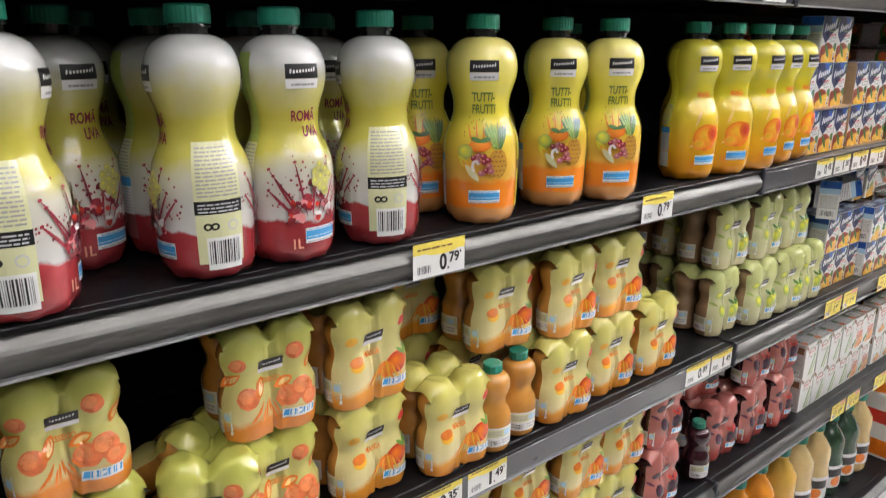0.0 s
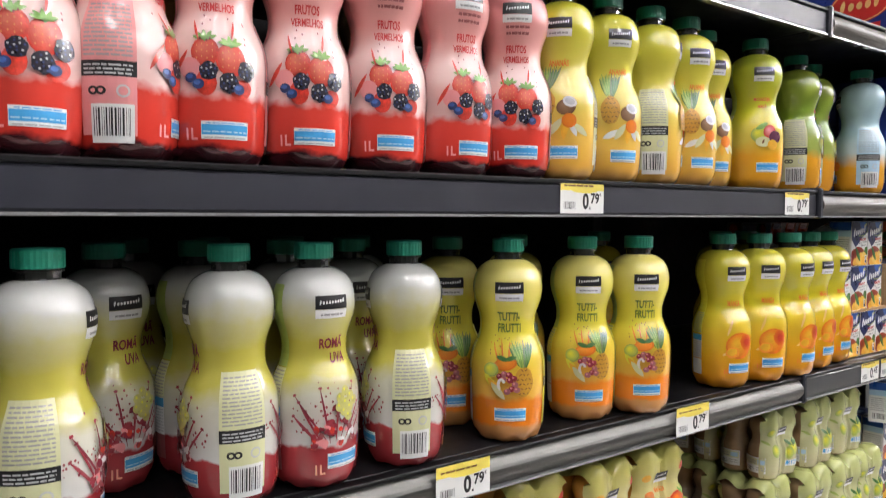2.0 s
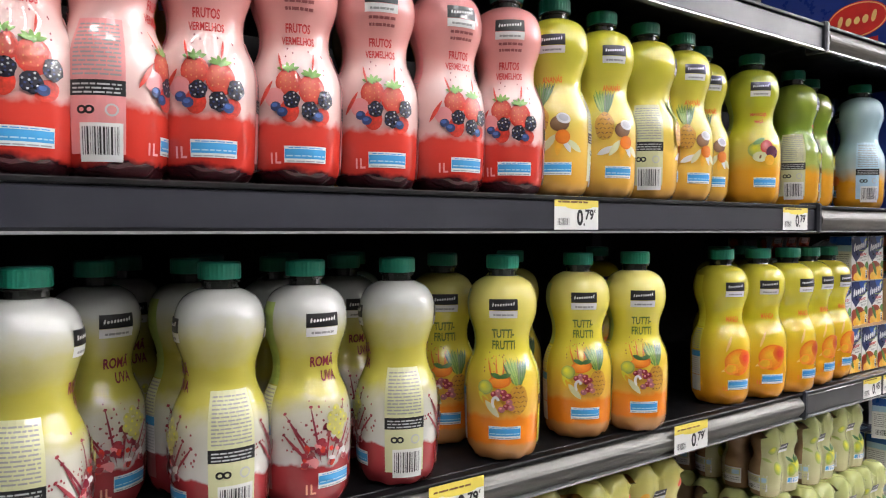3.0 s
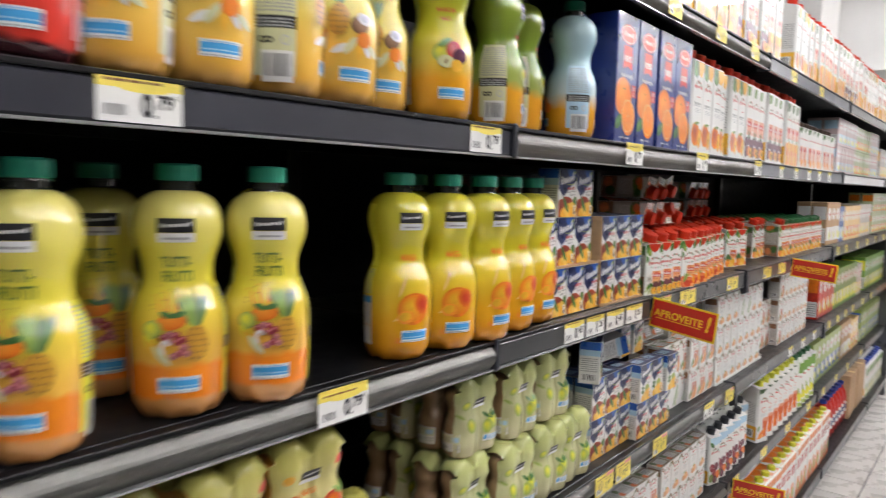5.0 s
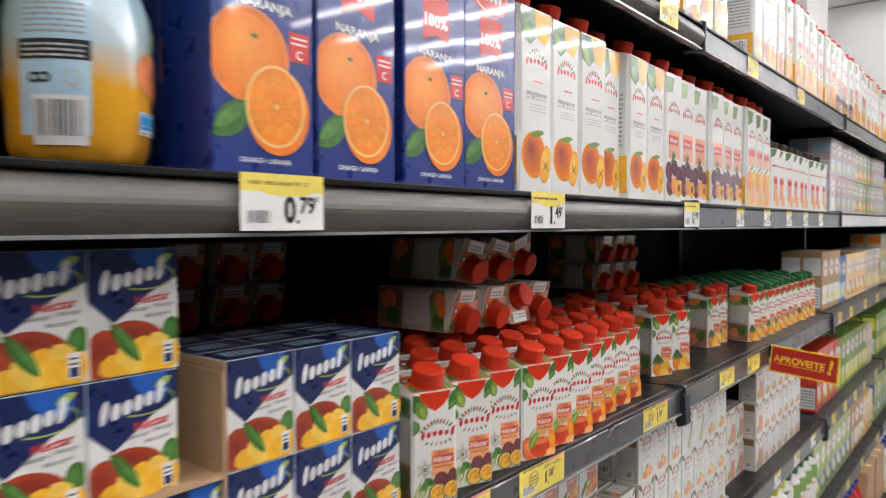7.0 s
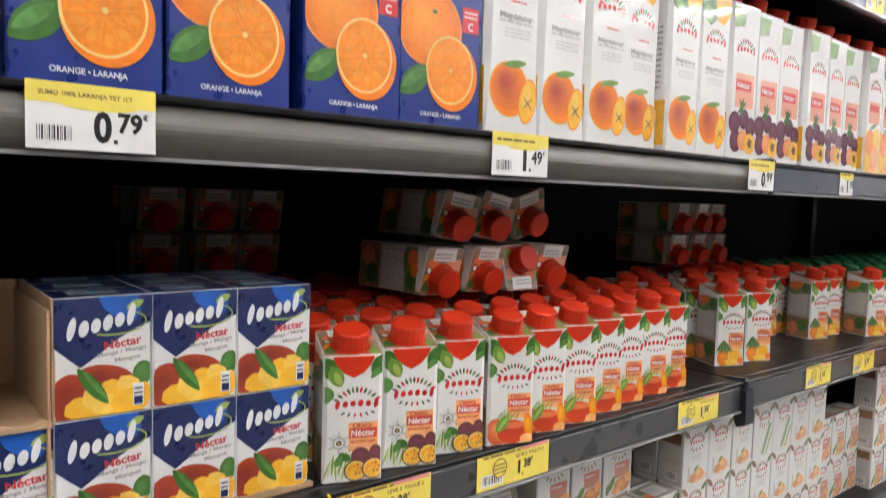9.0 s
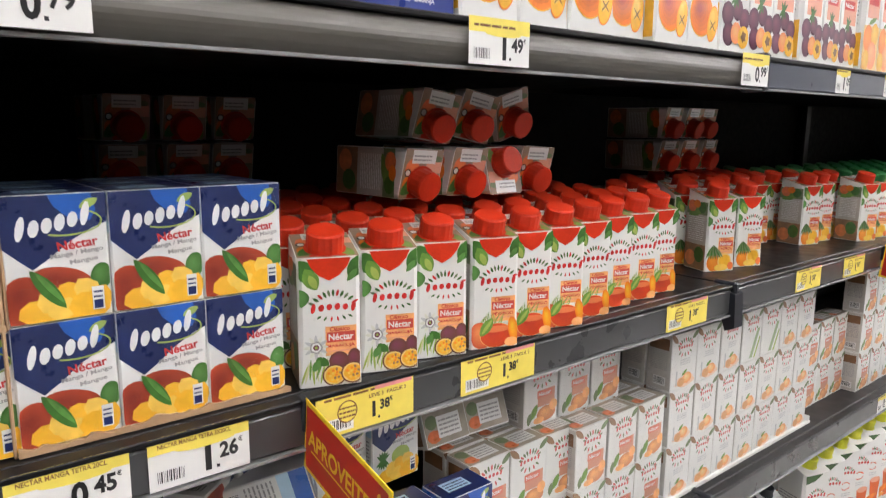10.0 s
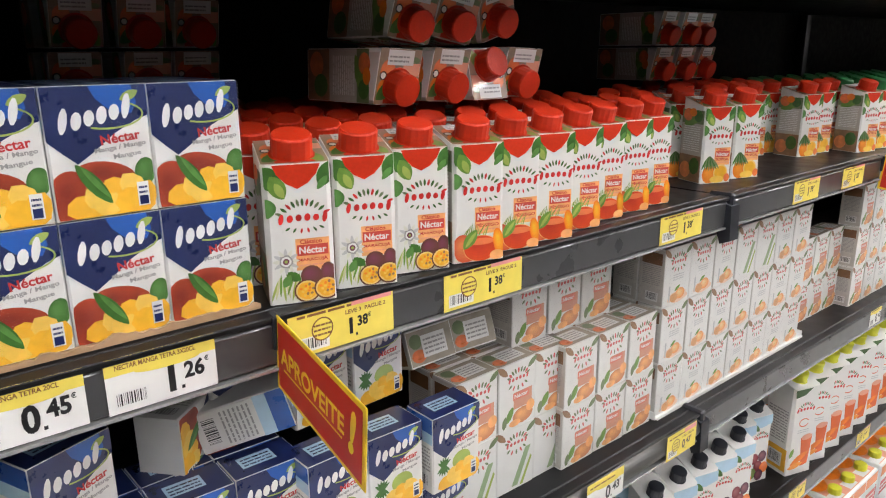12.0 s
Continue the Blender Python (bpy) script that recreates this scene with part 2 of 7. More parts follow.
class Art:
    """Flat printed shapes in layers, to be laid on a face or wrapped round a bottle."""

    def __init__(self, step=None):
        self.v, self.f, self.i, self.mats, self.layer, self.step = [], [], [], [], 0, step
        self.name, self.n, self.clip, self.boxes = None, [], None, []

    def slot(self, m):
        if m not in self.mats:
            self.mats.append(m)
        return self.mats.index(m)

    def add(self, pts, faces, m):
        xs, ys = [p[0] for p in pts], [p[1] for p in pts]
        bx = (min(xs), min(ys), max(xs), max(ys))
        over = [b[4] for b in self.boxes if b[0] < bx[2] and b[2] > bx[0] and b[1] < bx[3] and b[3] > bx[1]]
        self.layer = 1 + max(over, default=0)
        self.boxes.append((*bx, self.layer))
        base = len(self.v)
        self.v += [(x, y, self.layer) for x, y in pts]
        self.f += [tuple(base + k for k in f) for f in faces]
        self.i += [self.slot(m)] * len(faces)
        self.n += [self.name] * len(faces)
        return self

    def named(self, name):
        """What is drawn from here on belongs to the printed part of this name."""
        self.name = name
        return self

    def rect(self, x0, y0, x1, y1, m, slant=0.0):
        nx = max(1, int(abs(x1 - x0) / self.step)) if self.step else 1
        ny = max(1, int(abs(y1 - y0) / self.step)) if self.step else 1
        pts = [(x0 + (x1 - x0) * i / nx + slant * j / ny, y0 + (y1 - y0) * j / ny) for j in range(ny + 1) for i in range(nx + 1)]
        fs = [(j * (nx + 1) + i, j * (nx + 1) + i + 1, (j + 1) * (nx + 1) + i + 1, (j + 1) * (nx + 1) + i) for j in range(ny) for i in range(nx)]
        return self.add(pts, fs, m)

    def ell(self, cx, cy, rx, ry, m, rot=0.0, n=20, wob=0.0, sharp=False):
        c, s = math.cos(radians(rot)), math.sin(radians(rot))
        lim = self.clip
        pts = [(cx, cy)]
        rings = max(2, int(max(rx, ry) / 0.003)) if self.step else 1
        for ring in [(q + 1) / rings for q in range(rings)]:
            for k in range(n):
                a = 2 * math.pi * k / n
                w = ring * (1 + wob * math.sin(5 * a + cx * 900) + 0.6 * wob * math.sin(9 * a + cy * 700))
                x, y = rx * w * math.cos(a), ry * w * math.sin(a)
                if sharp:
                    y *= abs(math.sin(a)) ** 0.6
                pts.append((cx + c * x - s * y, cy + s * x + c * y))
        if lim:
            pts = [(min(lim, max(-lim, x)), max(0.0006, y)) for x, y in pts]
        fs = [(0, 1 + k, 1 + (k + 1) % n) for k in range(n)]
        for q in range(rings - 1):
            o = q * n
            fs += [(1 + o + k, 1 + o + n + k, 1 + o + n + (k + 1) % n, 1 + o + (k + 1) % n) for k in range(n)]
        return self.add(pts, fs, m)

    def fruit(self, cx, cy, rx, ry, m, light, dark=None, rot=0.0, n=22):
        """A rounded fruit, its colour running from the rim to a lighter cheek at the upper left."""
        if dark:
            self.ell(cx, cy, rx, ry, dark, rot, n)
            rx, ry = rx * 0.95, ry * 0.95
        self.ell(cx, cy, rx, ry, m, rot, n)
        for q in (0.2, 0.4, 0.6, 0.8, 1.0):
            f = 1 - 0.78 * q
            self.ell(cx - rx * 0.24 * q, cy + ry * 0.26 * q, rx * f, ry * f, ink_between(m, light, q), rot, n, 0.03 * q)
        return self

    def leaf(self, cx, cy, length, width, m, rot):
        return self.ell(cx, cy, length / 2, width / 2, m, rot, 16, 0, True)

    def poly(self, pts, m):
        return self.add(pts, [tuple(range(len(pts)))], m)

    def text(self, s, cx, cy, h, m, w=None, rot=0.0, weight=0.026):
        co, fs = letters(s, weight)
        sx = h if not w else w / (co[:, 0].max() - co[:, 0].min())
        c, si = math.cos(radians(rot)), math.sin(radians(rot))
        return self.add([(cx + c * x * sx - si * y * h, cy + si * x * sx + c * y * h) for x, y in co], fs, m)

    def lines(self, x0, y0, x1, y1, n, m, seed=1):
        """n rows of unreadable small print, as broken bars."""
        rnd = random.Random(seed)
        pts, fs = [], []
        hgt = (y1 - y0) / n
        for r in range(n):
            x = x0
            y = y1 - (r + 0.8) * hgt
            while x < x1:
                w = min((x1 - x0) * rnd.uniform(0.08, 0.28), x1 - x)
                b = len(pts)
                pts += [(x, y), (x + w, y), (x + w, y + hgt * 0.42), (x, y + hgt * 0.42)]
                fs.append((b, b + 1, b + 2, b + 3))
                x += w + (x1 - x0) * 0.03
        return self.add(pts, fs, m)

    def barcode(self, x0, y0, x1, y1, seed=3):
        self.rect(x0, y0, x1, y1, WHITE)
        rnd = random.Random(seed)
        pts, fs, x = [], [], x0 + 0.06 * (x1 - x0)
        while x < x1 - 0.08 * (x1 - x0):
            w = (x1 - x0) * rnd.choice((0.012, 0.02, 0.035, 0.045))
            b = len(pts)
            lo = y0 + (y1 - y0) * 0.18
            hi = y1 - (y1 - y0) * 0.1
            pts += [(x, lo), (x + w, lo), (x + w, hi), (x, hi)]
            fs.append((b, b + 1, b + 2, b + 3))
            x += w + (x1 - x0) * rnd.choice((0.02, 0.03, 0.04))
        return self.add(pts, fs, BLACK)

    def arc(self, cx, cy, rx, ry, th, a0, a1, m, n=12):
        pts = []
        for k in range(n + 1):
            t = radians(a0 + (a1 - a0) * k / n)
            for g in (0.0, th):
                pts.append((cx + (rx - g) * math.cos(t), cy + (ry - g) * math.sin(t)))
        return self.add(pts, [(2 * k, 2 * k + 2, 2 * k + 3, 2 * k + 1) for k in range(n)], m)

    def mark(self, cx, cy, w, h, n, m, slant=0.0, bow=0.0, fat=0.36):
        """A word mark as a row of plain leaning lozenges, taller at both ends."""
        c = w / n
        for k in range(n):
            u = (k + 0.5) / n - 0.5
            y = cy + bow * (0.25 - u * u) * 4 + slant * u * w
            tall = 0.40 if k in (0, n - 1) else 0.25 + 0.03 * (k % 2)
            self.ell(cx + u * w, y + h * (0.06 if tall > 0.3 else -0.03), c * fat * (0.8 if tall > 0.3 else 1.0), h * tall, m, -12, 10)
        return self

    def lay(self, name, parent, fn, lift=0.00006, label=""):
        made = None
        for nm in dict.fromkeys(self.n):
            keep = [k for k, n in enumerate(self.n) if n == nm]
            used = sorted({v for k in keep for v in self.f[k]})
            at = {v: j for j, v in enumerate(used)}
            mats = sorted({self.i[k] for k in keep})
            vs = [fn(self.v[v][0], self.v[v][1], 0.0002 + lift * self.v[v][2]) for v in used]
            made = mesh_ob(nm or name, vs, [tuple(at[v] for v in self.f[k]) for k in keep], [self.mats[m] for m in mats], [mats.index(self.i[k]) for k in keep], parent, label)
        return made


def front_face(y):
    return lambda x, z, o: (x, y - o, z)


def left_face(x):
    return lambda u, z, o: (x - o, -u, z)


# ---- structure ----
BAYS = [(-1.25, 0.0), (0.0, 1.25), (1.25, 2.5), (2.5, 3.75), (3.75, 4.55)]
LEVEL_Z = [1.692, 1.401, 1.092, 0.765, 0.465, 0.135]
LEVEL_Y = [-0.008, 0.0, 0.018, 0.03, 0.033, -0.005]
DEPTH = 0.52

TILE = 0.195
def tile_mat():
    m = mat("glazed_floor_tile", (0.62, 0.60, 0.565), 0.28, var=0.06, scale=12)
    nt = m.node_tree
    b = nt.nodes["Principled BSDF"]
    info = nt.nodes.new("ShaderNodeObjectInfo")
    mr = nt.nodes.new("ShaderNodeMapRange")
    mr.inputs[3].default_value, mr.inputs[4].default_value = 0.92, 1.06
    nt.links.new(info.outputs["Random"], mr.inputs[0])
    old = b.inputs["Base Color"].links[0].from_socket
    s = nt.nodes.new("ShaderNodeVectorMath")
    s.operation = "SCALE"
    nt.links.new(old, s.inputs[0])
    nt.links.new(mr.outputs[0], s.inputs[3])
    nt.links.new(s.outputs[0], b.inputs["Base Color"])
    return m


TILEM = tile_mat()
GROUT = mat("dark_grout", (0.10, 0.095, 0.09), 0.8)
PAINT = mat("white_wall_paint", (0.80, 0.80, 0.78), 0.6, var=0.03, scale=8, bump=0.0004)
# dark grey of walls out of view, set to cut bounce into the shelves
BOUNCECUT = mat("bounce_cutting_dark_grey", (0.065, 0.065, 0.065), 0.6, var=0.1, scale=6)
SOFFIT = mat("grey_soffit_paint", (0.62, 0.62, 0.60), 0.6, var=0.03, scale=8)
STEEL = mat("fridge_grey_frame", (0.22, 0.23, 0.24), 0.4, metal=0.4)

floor = part("floor", box_bm(-4, -5.4, -0.1, 9.0, 3.2, -0.003), GROUT)
tagged(floor, "pale glazed square floor tiles with dark joints", "floor", kind="structure")
# the west wall is out of view and kept dark to cut bounce
for nm, b in (("wall_east", (8.75, -5.4, 0, 8.95, 3.2, 3.5)), ("wall_west", (-4.0, -5.4, 0, -3.8, 3.2, 3.5)),
              ("wall_north", (-3.8, 3.0, 0, 8.75, 3.2, 3.5))):
    tagged(part(nm, box_bm(*b), BOUNCECUT if nm == "wall_west" else PAINT), "plain painted shop wall", "wall", kind="structure")
# closing wall out of view, also dark against bounce light
tagged(part("wall_far_south", box_bm(-3.8, -5.6, 0, 8.75, -5.4, 3.5), BOUNCECUT), "unseen shop wall, dark grey to cut bounce light", "wall", kind="structure")
# added out of view for the shelving opposite; blocks low light, cuts bounce
tagged(part("wall_south", box_bm(-3.8, -2.6, 0, 7.2, -2.2, 2.0), BOUNCECUT), "unseen dark grey low wall standing in for the shelving opposite", "wall", kind="structure")
tagged(part("ceiling", box_bm(-4, -5.6, 3.5, 9.0, 3.2, 3.6), PAINT), "plain white shop ceiling", "ceiling", kind="structure")
tagged(part("trim", box_bm(8.0, -5.39, 2.62, 8.74, 2.98, 3.49, 0.004), PAINT), "white boxed bulkhead along the end wall", "bulkhead", kind="structure")
tagged(part("trim", box_bm(5.6, 0.75, 2.35, 6.3, 2.98, 3.49, 0.004), SOFFIT), "white boxed ceiling beam", "beam", kind="structure")

# ceiling lights: long single-tube fittings in lines across the aisles
TUBE = bpy.data.materials.new("lit_tube")
TUBE.use_nodes = True
tb = TUBE.node_tree.nodes["Principled BSDF"]
tb.inputs["Emission Color"].default_value = (1.0, 0.965, 0.985, 1)
tb.inputs["Emission Strength"].default_value = LAMP
tb.inputs["Base Color"].default_value = (0.9, 0.9, 0.9, 1)


def ceiling_light():
    root = part("ceiling_light", box_bm(-0.97, -0.06, 0.0, 0.97, 0.06, 0.06, 0.008), RAILWHITE)
    tagged(root, "white long ceiling light fitting with a lit tube", "ceiling light", "ceiling lights over the aisles")
    part("tube", box_bm(-0.94, -0.011, -0.024, 0.94, 0.011, -0.001, 0.006), TUBE, root)
    return root


first = ceiling_light()
first.matrix_basis = pose(-2.2, -1.02, 3.43, 0, 0, 90)
for k in range(14):
    for row in range(3):
        if k or row:
            copy_thing(first, pose(-2.2 + k * 0.8, (-1.02, -3.02, -4.40)[row], 3.43, 0, 0, 90))


# ---- shelving ----
FLAT = [(0, -0.038), (0.003, -0.041), (0.012, -0.041), (0.012, -0.002), (0.03, -0.002), (0.03, 0.0), (0.002, 0.0), (0.0, -0.003)]
ROUND = [(0.004 - 0.011 * math.sin(math.pi * k / 10), -0.041 + 0.041 * k / 10) for k in range(11)] + [(0.03, 0.0), (0.03, -0.003), (0.014, -0.003), (0.012, -0.041)]
STYLE = {
    (0, 0): (FLAT, RAILDARK), (0, 1): (ROUND, RAILBEIGE), (0, 2): (FLAT, RAILBLUE), (0, 3): (FLAT, RAILGREY), (0, 4): (FLAT, RAILGREY),
    (1, 0): (FLAT, RAILDARK), (1, 1): (ROUND, RAILBEIGE), (1, 2): (FLAT, RAILBLUE), (1, 3): (FLAT, RAILWHITE), (1, 4): (FLAT, RAILBEIGE),
    (2, 0): (ROUND, RAILSTEEL), (2, 1): (FLAT, RAILGREY), (2, 2): (FLAT, RAILGREY), (2, 3): (FLAT, RAILBEIGE), (2, 4): (FLAT, RAILBEIGE),
    (3, 0): (FLAT, RAILMID), (3, 1): (ROUND, RAILSTEEL), (3, 2): (FLAT, RAILGREY), (3, 3): (FLAT, RAILBEIGE), (3, 4): (FLAT, RAILGREY),
    (4, 0): (ROUND, RAILSTEEL), (4, 1): (ROUND, RAILSTEEL), (4, 2): (FLAT, RAILGREY), (4, 3): (FLAT, RAILBEIGE), (4, 4): (FLAT, RAILGREY),
    (5, 0): (FLAT, RAILGREY), (5, 1): (FLAT, RAILGREY), (5, 2): (FLAT, RAILGREY), (5, 3): (FLAT, RAILGREY), (5, 4): (FLAT, RAILGREY),
}
for b, (x0, x1) in enumerate(BAYS):
    unit = new("shelving_unit")
    tagged(unit, "black metal supermarket shelving bay with grey price rails", "shelving", "shelving bays of the aisle")
    unit.matrix_basis = pose(x0, 0, 0)
    w = x1 - x0
    part("back_panel", box_bm(0.0, DEPTH, 0.0, w, DEPTH + 0.02, 2.05), BACK, unit)
    part("upright", box_bm(0.0, DEPTH - 0.03, 0.0, 0.03, DEPTH - 0.001, 2.1, 0.002), SHELF, unit)
    part("plinth", box_bm(0.002, 0.03, 0.0, w - 0.002, 0.05, 0.10), RAILGREY, unit)
    for l, (z, y) in enumerate(zip(LEVEL_Z, LEVEL_Y)):
        sh = part("shelf", box_bm(0.002, y + 0.014, z - 0.030, w - 0.002, DEPTH - 0.03, z - 0.0005, 0.002), SHELF, unit)
        prof, rm = STYLE[(l, b)]
        part("price_rail", extrude_bm([(y + py, z - 0.006 + pz * 0.86) for py, pz in prof], 0.006, w - 0.008), rm, sh)
        part("shelf_edge", box_bm(0.003, y - 0.002, z - 0.0055, w - 0.003, y + 0.0135, z - 0.0002, 0.0012), SHELF, sh)
        part("rail_lip", extrude_bm([(y - 0.003, z - 0.044), (y + 0.006, z - 0.044), (y + 0.006, z - 0.0415), (y - 0.003, z - 0.0415)], 0.006, w - 0.008), LIP, sh)
        if b in (2, 3) and l in (2, 3):
            part("rail_hook", extrude_bm([(y - 0.010, z - 0.060), (y + 0.004, z - 0.066), (y + 0.012, z - 0.045), (y + 0.010, z - 0.008), (y - 0.008, z - 0.012)], -0.010, 0.012), CAPBLACK, sh)
        part("rail_clip", box_bm(-0.006, y - 0.006, z - 0.046, 0.006, y + 0.03, z + 0.004, 0.003), CAPBLACK, sh)
end = part("end_panel", box_bm(4.552, 0.0, 0.0, 4.58, DEPTH, 2.0, 0.003), RAILGREY)
tagged(end, "grey end panel of the shelving run", "panel")
end2 = part("end_panel", box_bm(-1.29, 0.0, 0.0, -1.252, DEPTH, 2.05, 0.003), SHELF)
tagged(end2, "black side panel of the shelving run", "panel")


# ---- one-litre bottles ----
def rounded(pts, n=3):
    """Points along a smooth curve through the given ones."""
    out = []
    for k in range(len(pts) - 1):
        p = [Vector(pts[max(0, min(len(pts) - 1, k + d))]) for d in (-1, 0, 1, 2)]
        for j in range(n):
            t = j / n
            v = 0.5 * (2 * p[1] + (p[2] - p[0]) * t + (2 * p[0] - 5 * p[1] + 4 * p[2] - p[3]) * t * t + (3 * p[1] - p[0] - 3 * p[2] + p[3]) * t ** 3)
            out.append((v.x, v.y))
    return out + [pts[-1]]


PROFILE = rounded([(0.030, 0.0), (0.037, 0.002), (0.0415, 0.010), (0.0430, 0.022), (0.0440, 0.045), (0.0446, 0.070), (0.0446, 0.086), (0.0434, 0.099), (0.0400, 0.110), (0.0356, 0.1195), (0.0330, 0.128),
                   (0.0324, 0.137), (0.0332, 0.146), (0.0358, 0.155), (0.0392, 0.165), (0.0412, 0.176), (0.0408, 0.187), (0.0380, 0.198), (0.0325, 0.2065), (0.0235, 0.2122), (0.0175, 0.2140)], 2)
RB = 0.0445


def prof_r(z, prof=PROFILE):
    for (r0, z0), (r1, z1) in zip(prof, prof[1:]):
        if z <= z1:
            return r0 + (r1 - r0) * max(0, z - z0) / (z1 - z0)
    return prof[-1][0]


def around(turn, prof=PROFILE, rb=RB):
    """Wraps flat art round the bottle; turn: degrees from the front."""
    def fn(x, z, o):
        a = -math.pi / 2 + radians(turn) + x / rb
        r = prof_r(z, prof) + 0.0003 + o
        return (r * math.cos(a), r * math.sin(a), z)
    return fn


def brand_tag(a, z, w=0.036, sub=True):
    a.named("brand_label")
    a.rect(-w / 2, z, w / 2, z + 0.013, BLACK)
    a.mark(0, z + 0.0068, w * 0.8, 0.006, 9, WHITE, 0.06)
    if sub:
        a.rect(-w / 2, z - 0.009, w / 2, z - 0.0005, WHITE)
        a.lines(-w * 0.35, z - 0.0075, w * 0.35, z - 0.0025, 1, GREY)
    a.named("front_print")


def nutrition(a, x, z, w=0.038):
    """White strip with a row of blue cells."""
    a.named("nutrition_label")
    a.rect(x - w / 2, z, x + w / 2, z + 0.0150, WHITE)
    a.rect(x - w / 2 + 0.0006, z + 0.0036, x + w / 2 - 0.0006, z + 0.0122, BLUE)
    a.lines(x - w * 0.46, z + 0.0050, x + w * 0.46, z + 0.0078, 1, PALEBLUE, 9)
    a.lines(x - w * 0.44, z + 0.0004, x + w * 0.44, z + 0.0026, 1, GREY, 5)
    a.lines(x - w * 0.40, z + 0.0125, x + w * 0.40, z + 0.0145, 1, BLUE, 3)
    a.named("front_print")


def back_label(ground):
    a = Art(0.006)
    a.rect(-0.020, 0.018, 0.022, 0.125, ground)
    a.lines(-0.017, 0.078, 0.019, 0.122, 13, GREY, 7)
    a.rect(-0.020, 0.063, 0.022, 0.075, BLACK)
    a.lines(-0.017, 0.064, 0.019, 0.0735, 3, LGREY, 9)
    for dx in (-0.010, -0.004):
        a.ell(dx, 0.052, 0.0038, 0.0034, BLACK)
        a.layer -= 1
        a.ell(dx, 0.052, 0.0018, 0.0016, ground)
    a.ell(0.012, 0.052, 0.005, 0.005, LGREY)
    a.ell(0.012, 0.052, 0.0035, 0.0035, ground)
    a.barcode(-0.012, 0.012, 0.020, 0.042)
    return a


def pineapple(a, cx, cz, rx, rz, leaves=0.030):
    """A pineapple with a tuft of narrow leaves and scaled skin."""
    for k in range(15):
        q = ((k * 7) % 15) / 14
        a.leaf(cx + (q - 0.5) * rx * 1.1 + leaves * 0.42 * math.cos(radians(62 + 56 * (1 - q))) * 0.7, cz + rz + leaves * (0.36 + 0.02 * (k % 4)), leaves * (0.8 + 0.1 * (k % 3)), 0.0030, (LEAF, LGREEN, DULLGREEN, LEAF2)[k % 4], 62 + 56 * (1 - q))
    a.ell(cx, cz, rx, rz, ink_between(MANGOY, BROWN, 0.45), 0, 22, 0.03)
    for j in range(6):
        for i in range(5):
            u, v = -0.8 + 0.4 * i + 0.2 * (j % 2), -0.8 + 0.32 * j
            if u * u + v * v < 0.85:
                a.leaf(cx + rx * u, cz + rz * v, rx * 0.34, 0.0012, BROWN, 35 if (i + j) % 2 else -35)


def front_roma(a):
    brand_tag(a, 0.176)
    a.named("lettering")
    a.text("ROMÃ", 0.004, 0.143, 0.0125, TXMAROON, 0.034)
    a.text("UVA", 0.012, 0.1275, 0.0105, TXMAROON, 0.022)
    a.named("front_print")
    for k in range(60):
        ang, d = -0.1 + 3.3 * random.random(), random.uniform(0.016, 0.056)
        r = random.uniform(0.0004, 0.0012)
        a.ell(-0.002 + 0.8 * d * math.cos(ang), 0.060 + d * math.sin(ang), r, r * 1.3, random.choice((SPLASH, SPLASH, DRED, MAROONG)), 0, 8)
    for dx, rot, ln, wd in ((-0.020, 132, 0.036, 0.0030), (-0.016, 118, 0.048, 0.0022), (-0.011, 124, 0.060, 0.0020), (-0.006, 100, 0.058, 0.0020), (0.002, 86, 0.044, 0.0022), (0.008, 72, 0.062, 0.0018), (0.014, 62, 0.040, 0.0024), (0.020, 52, 0.036, 0.0024)):
        a.leaf(dx + ln * 0.35 * math.cos(radians(rot)), 0.052 + ln * 0.40 * math.sin(radians(rot)), ln, wd, SPLASH if wd > 0.002 else DRED, rot)
        a.ell(dx + ln * 0.80 * math.cos(radians(rot)), 0.052 + ln * 0.86 * math.sin(radians(rot)), 0.0014, 0.0019, SPLASH, rot, 8)
    for k in range(46):
        u = random.uniform(-1, 1)
        a.ell(0.022 * u, 0.046 + random.random() * 0.034 * (1.15 - u * u), random.uniform(0.0014, 0.0038), random.uniform(0.0020, 0.0050), (SPLASH, MAROONG, SPLASH, STRAW, PINK, DRED, WHITE)[k % 7], k * 37, 9, 0.14)
    for dx, dz in ((0.006, 0.090), (0.012, 0.096), (0.011, 0.085), (0.017, 0.091), (0.016, 0.080), (0.009, 0.077), (0.021, 0.086), (0.014, 0.072), (0.004, 0.082)):
        a.ell(dx, dz, 0.0044, 0.0050, GRAPE, 0, 12)
        a.ell(dx - 0.0012, dz + 0.0016, 0.0012, 0.0014, LEMON, 0, 8)
    a.text("1L", -0.014, 0.022, 0.010, SALMON, 0.010)
    nutrition(a, 0.012, 0.022)


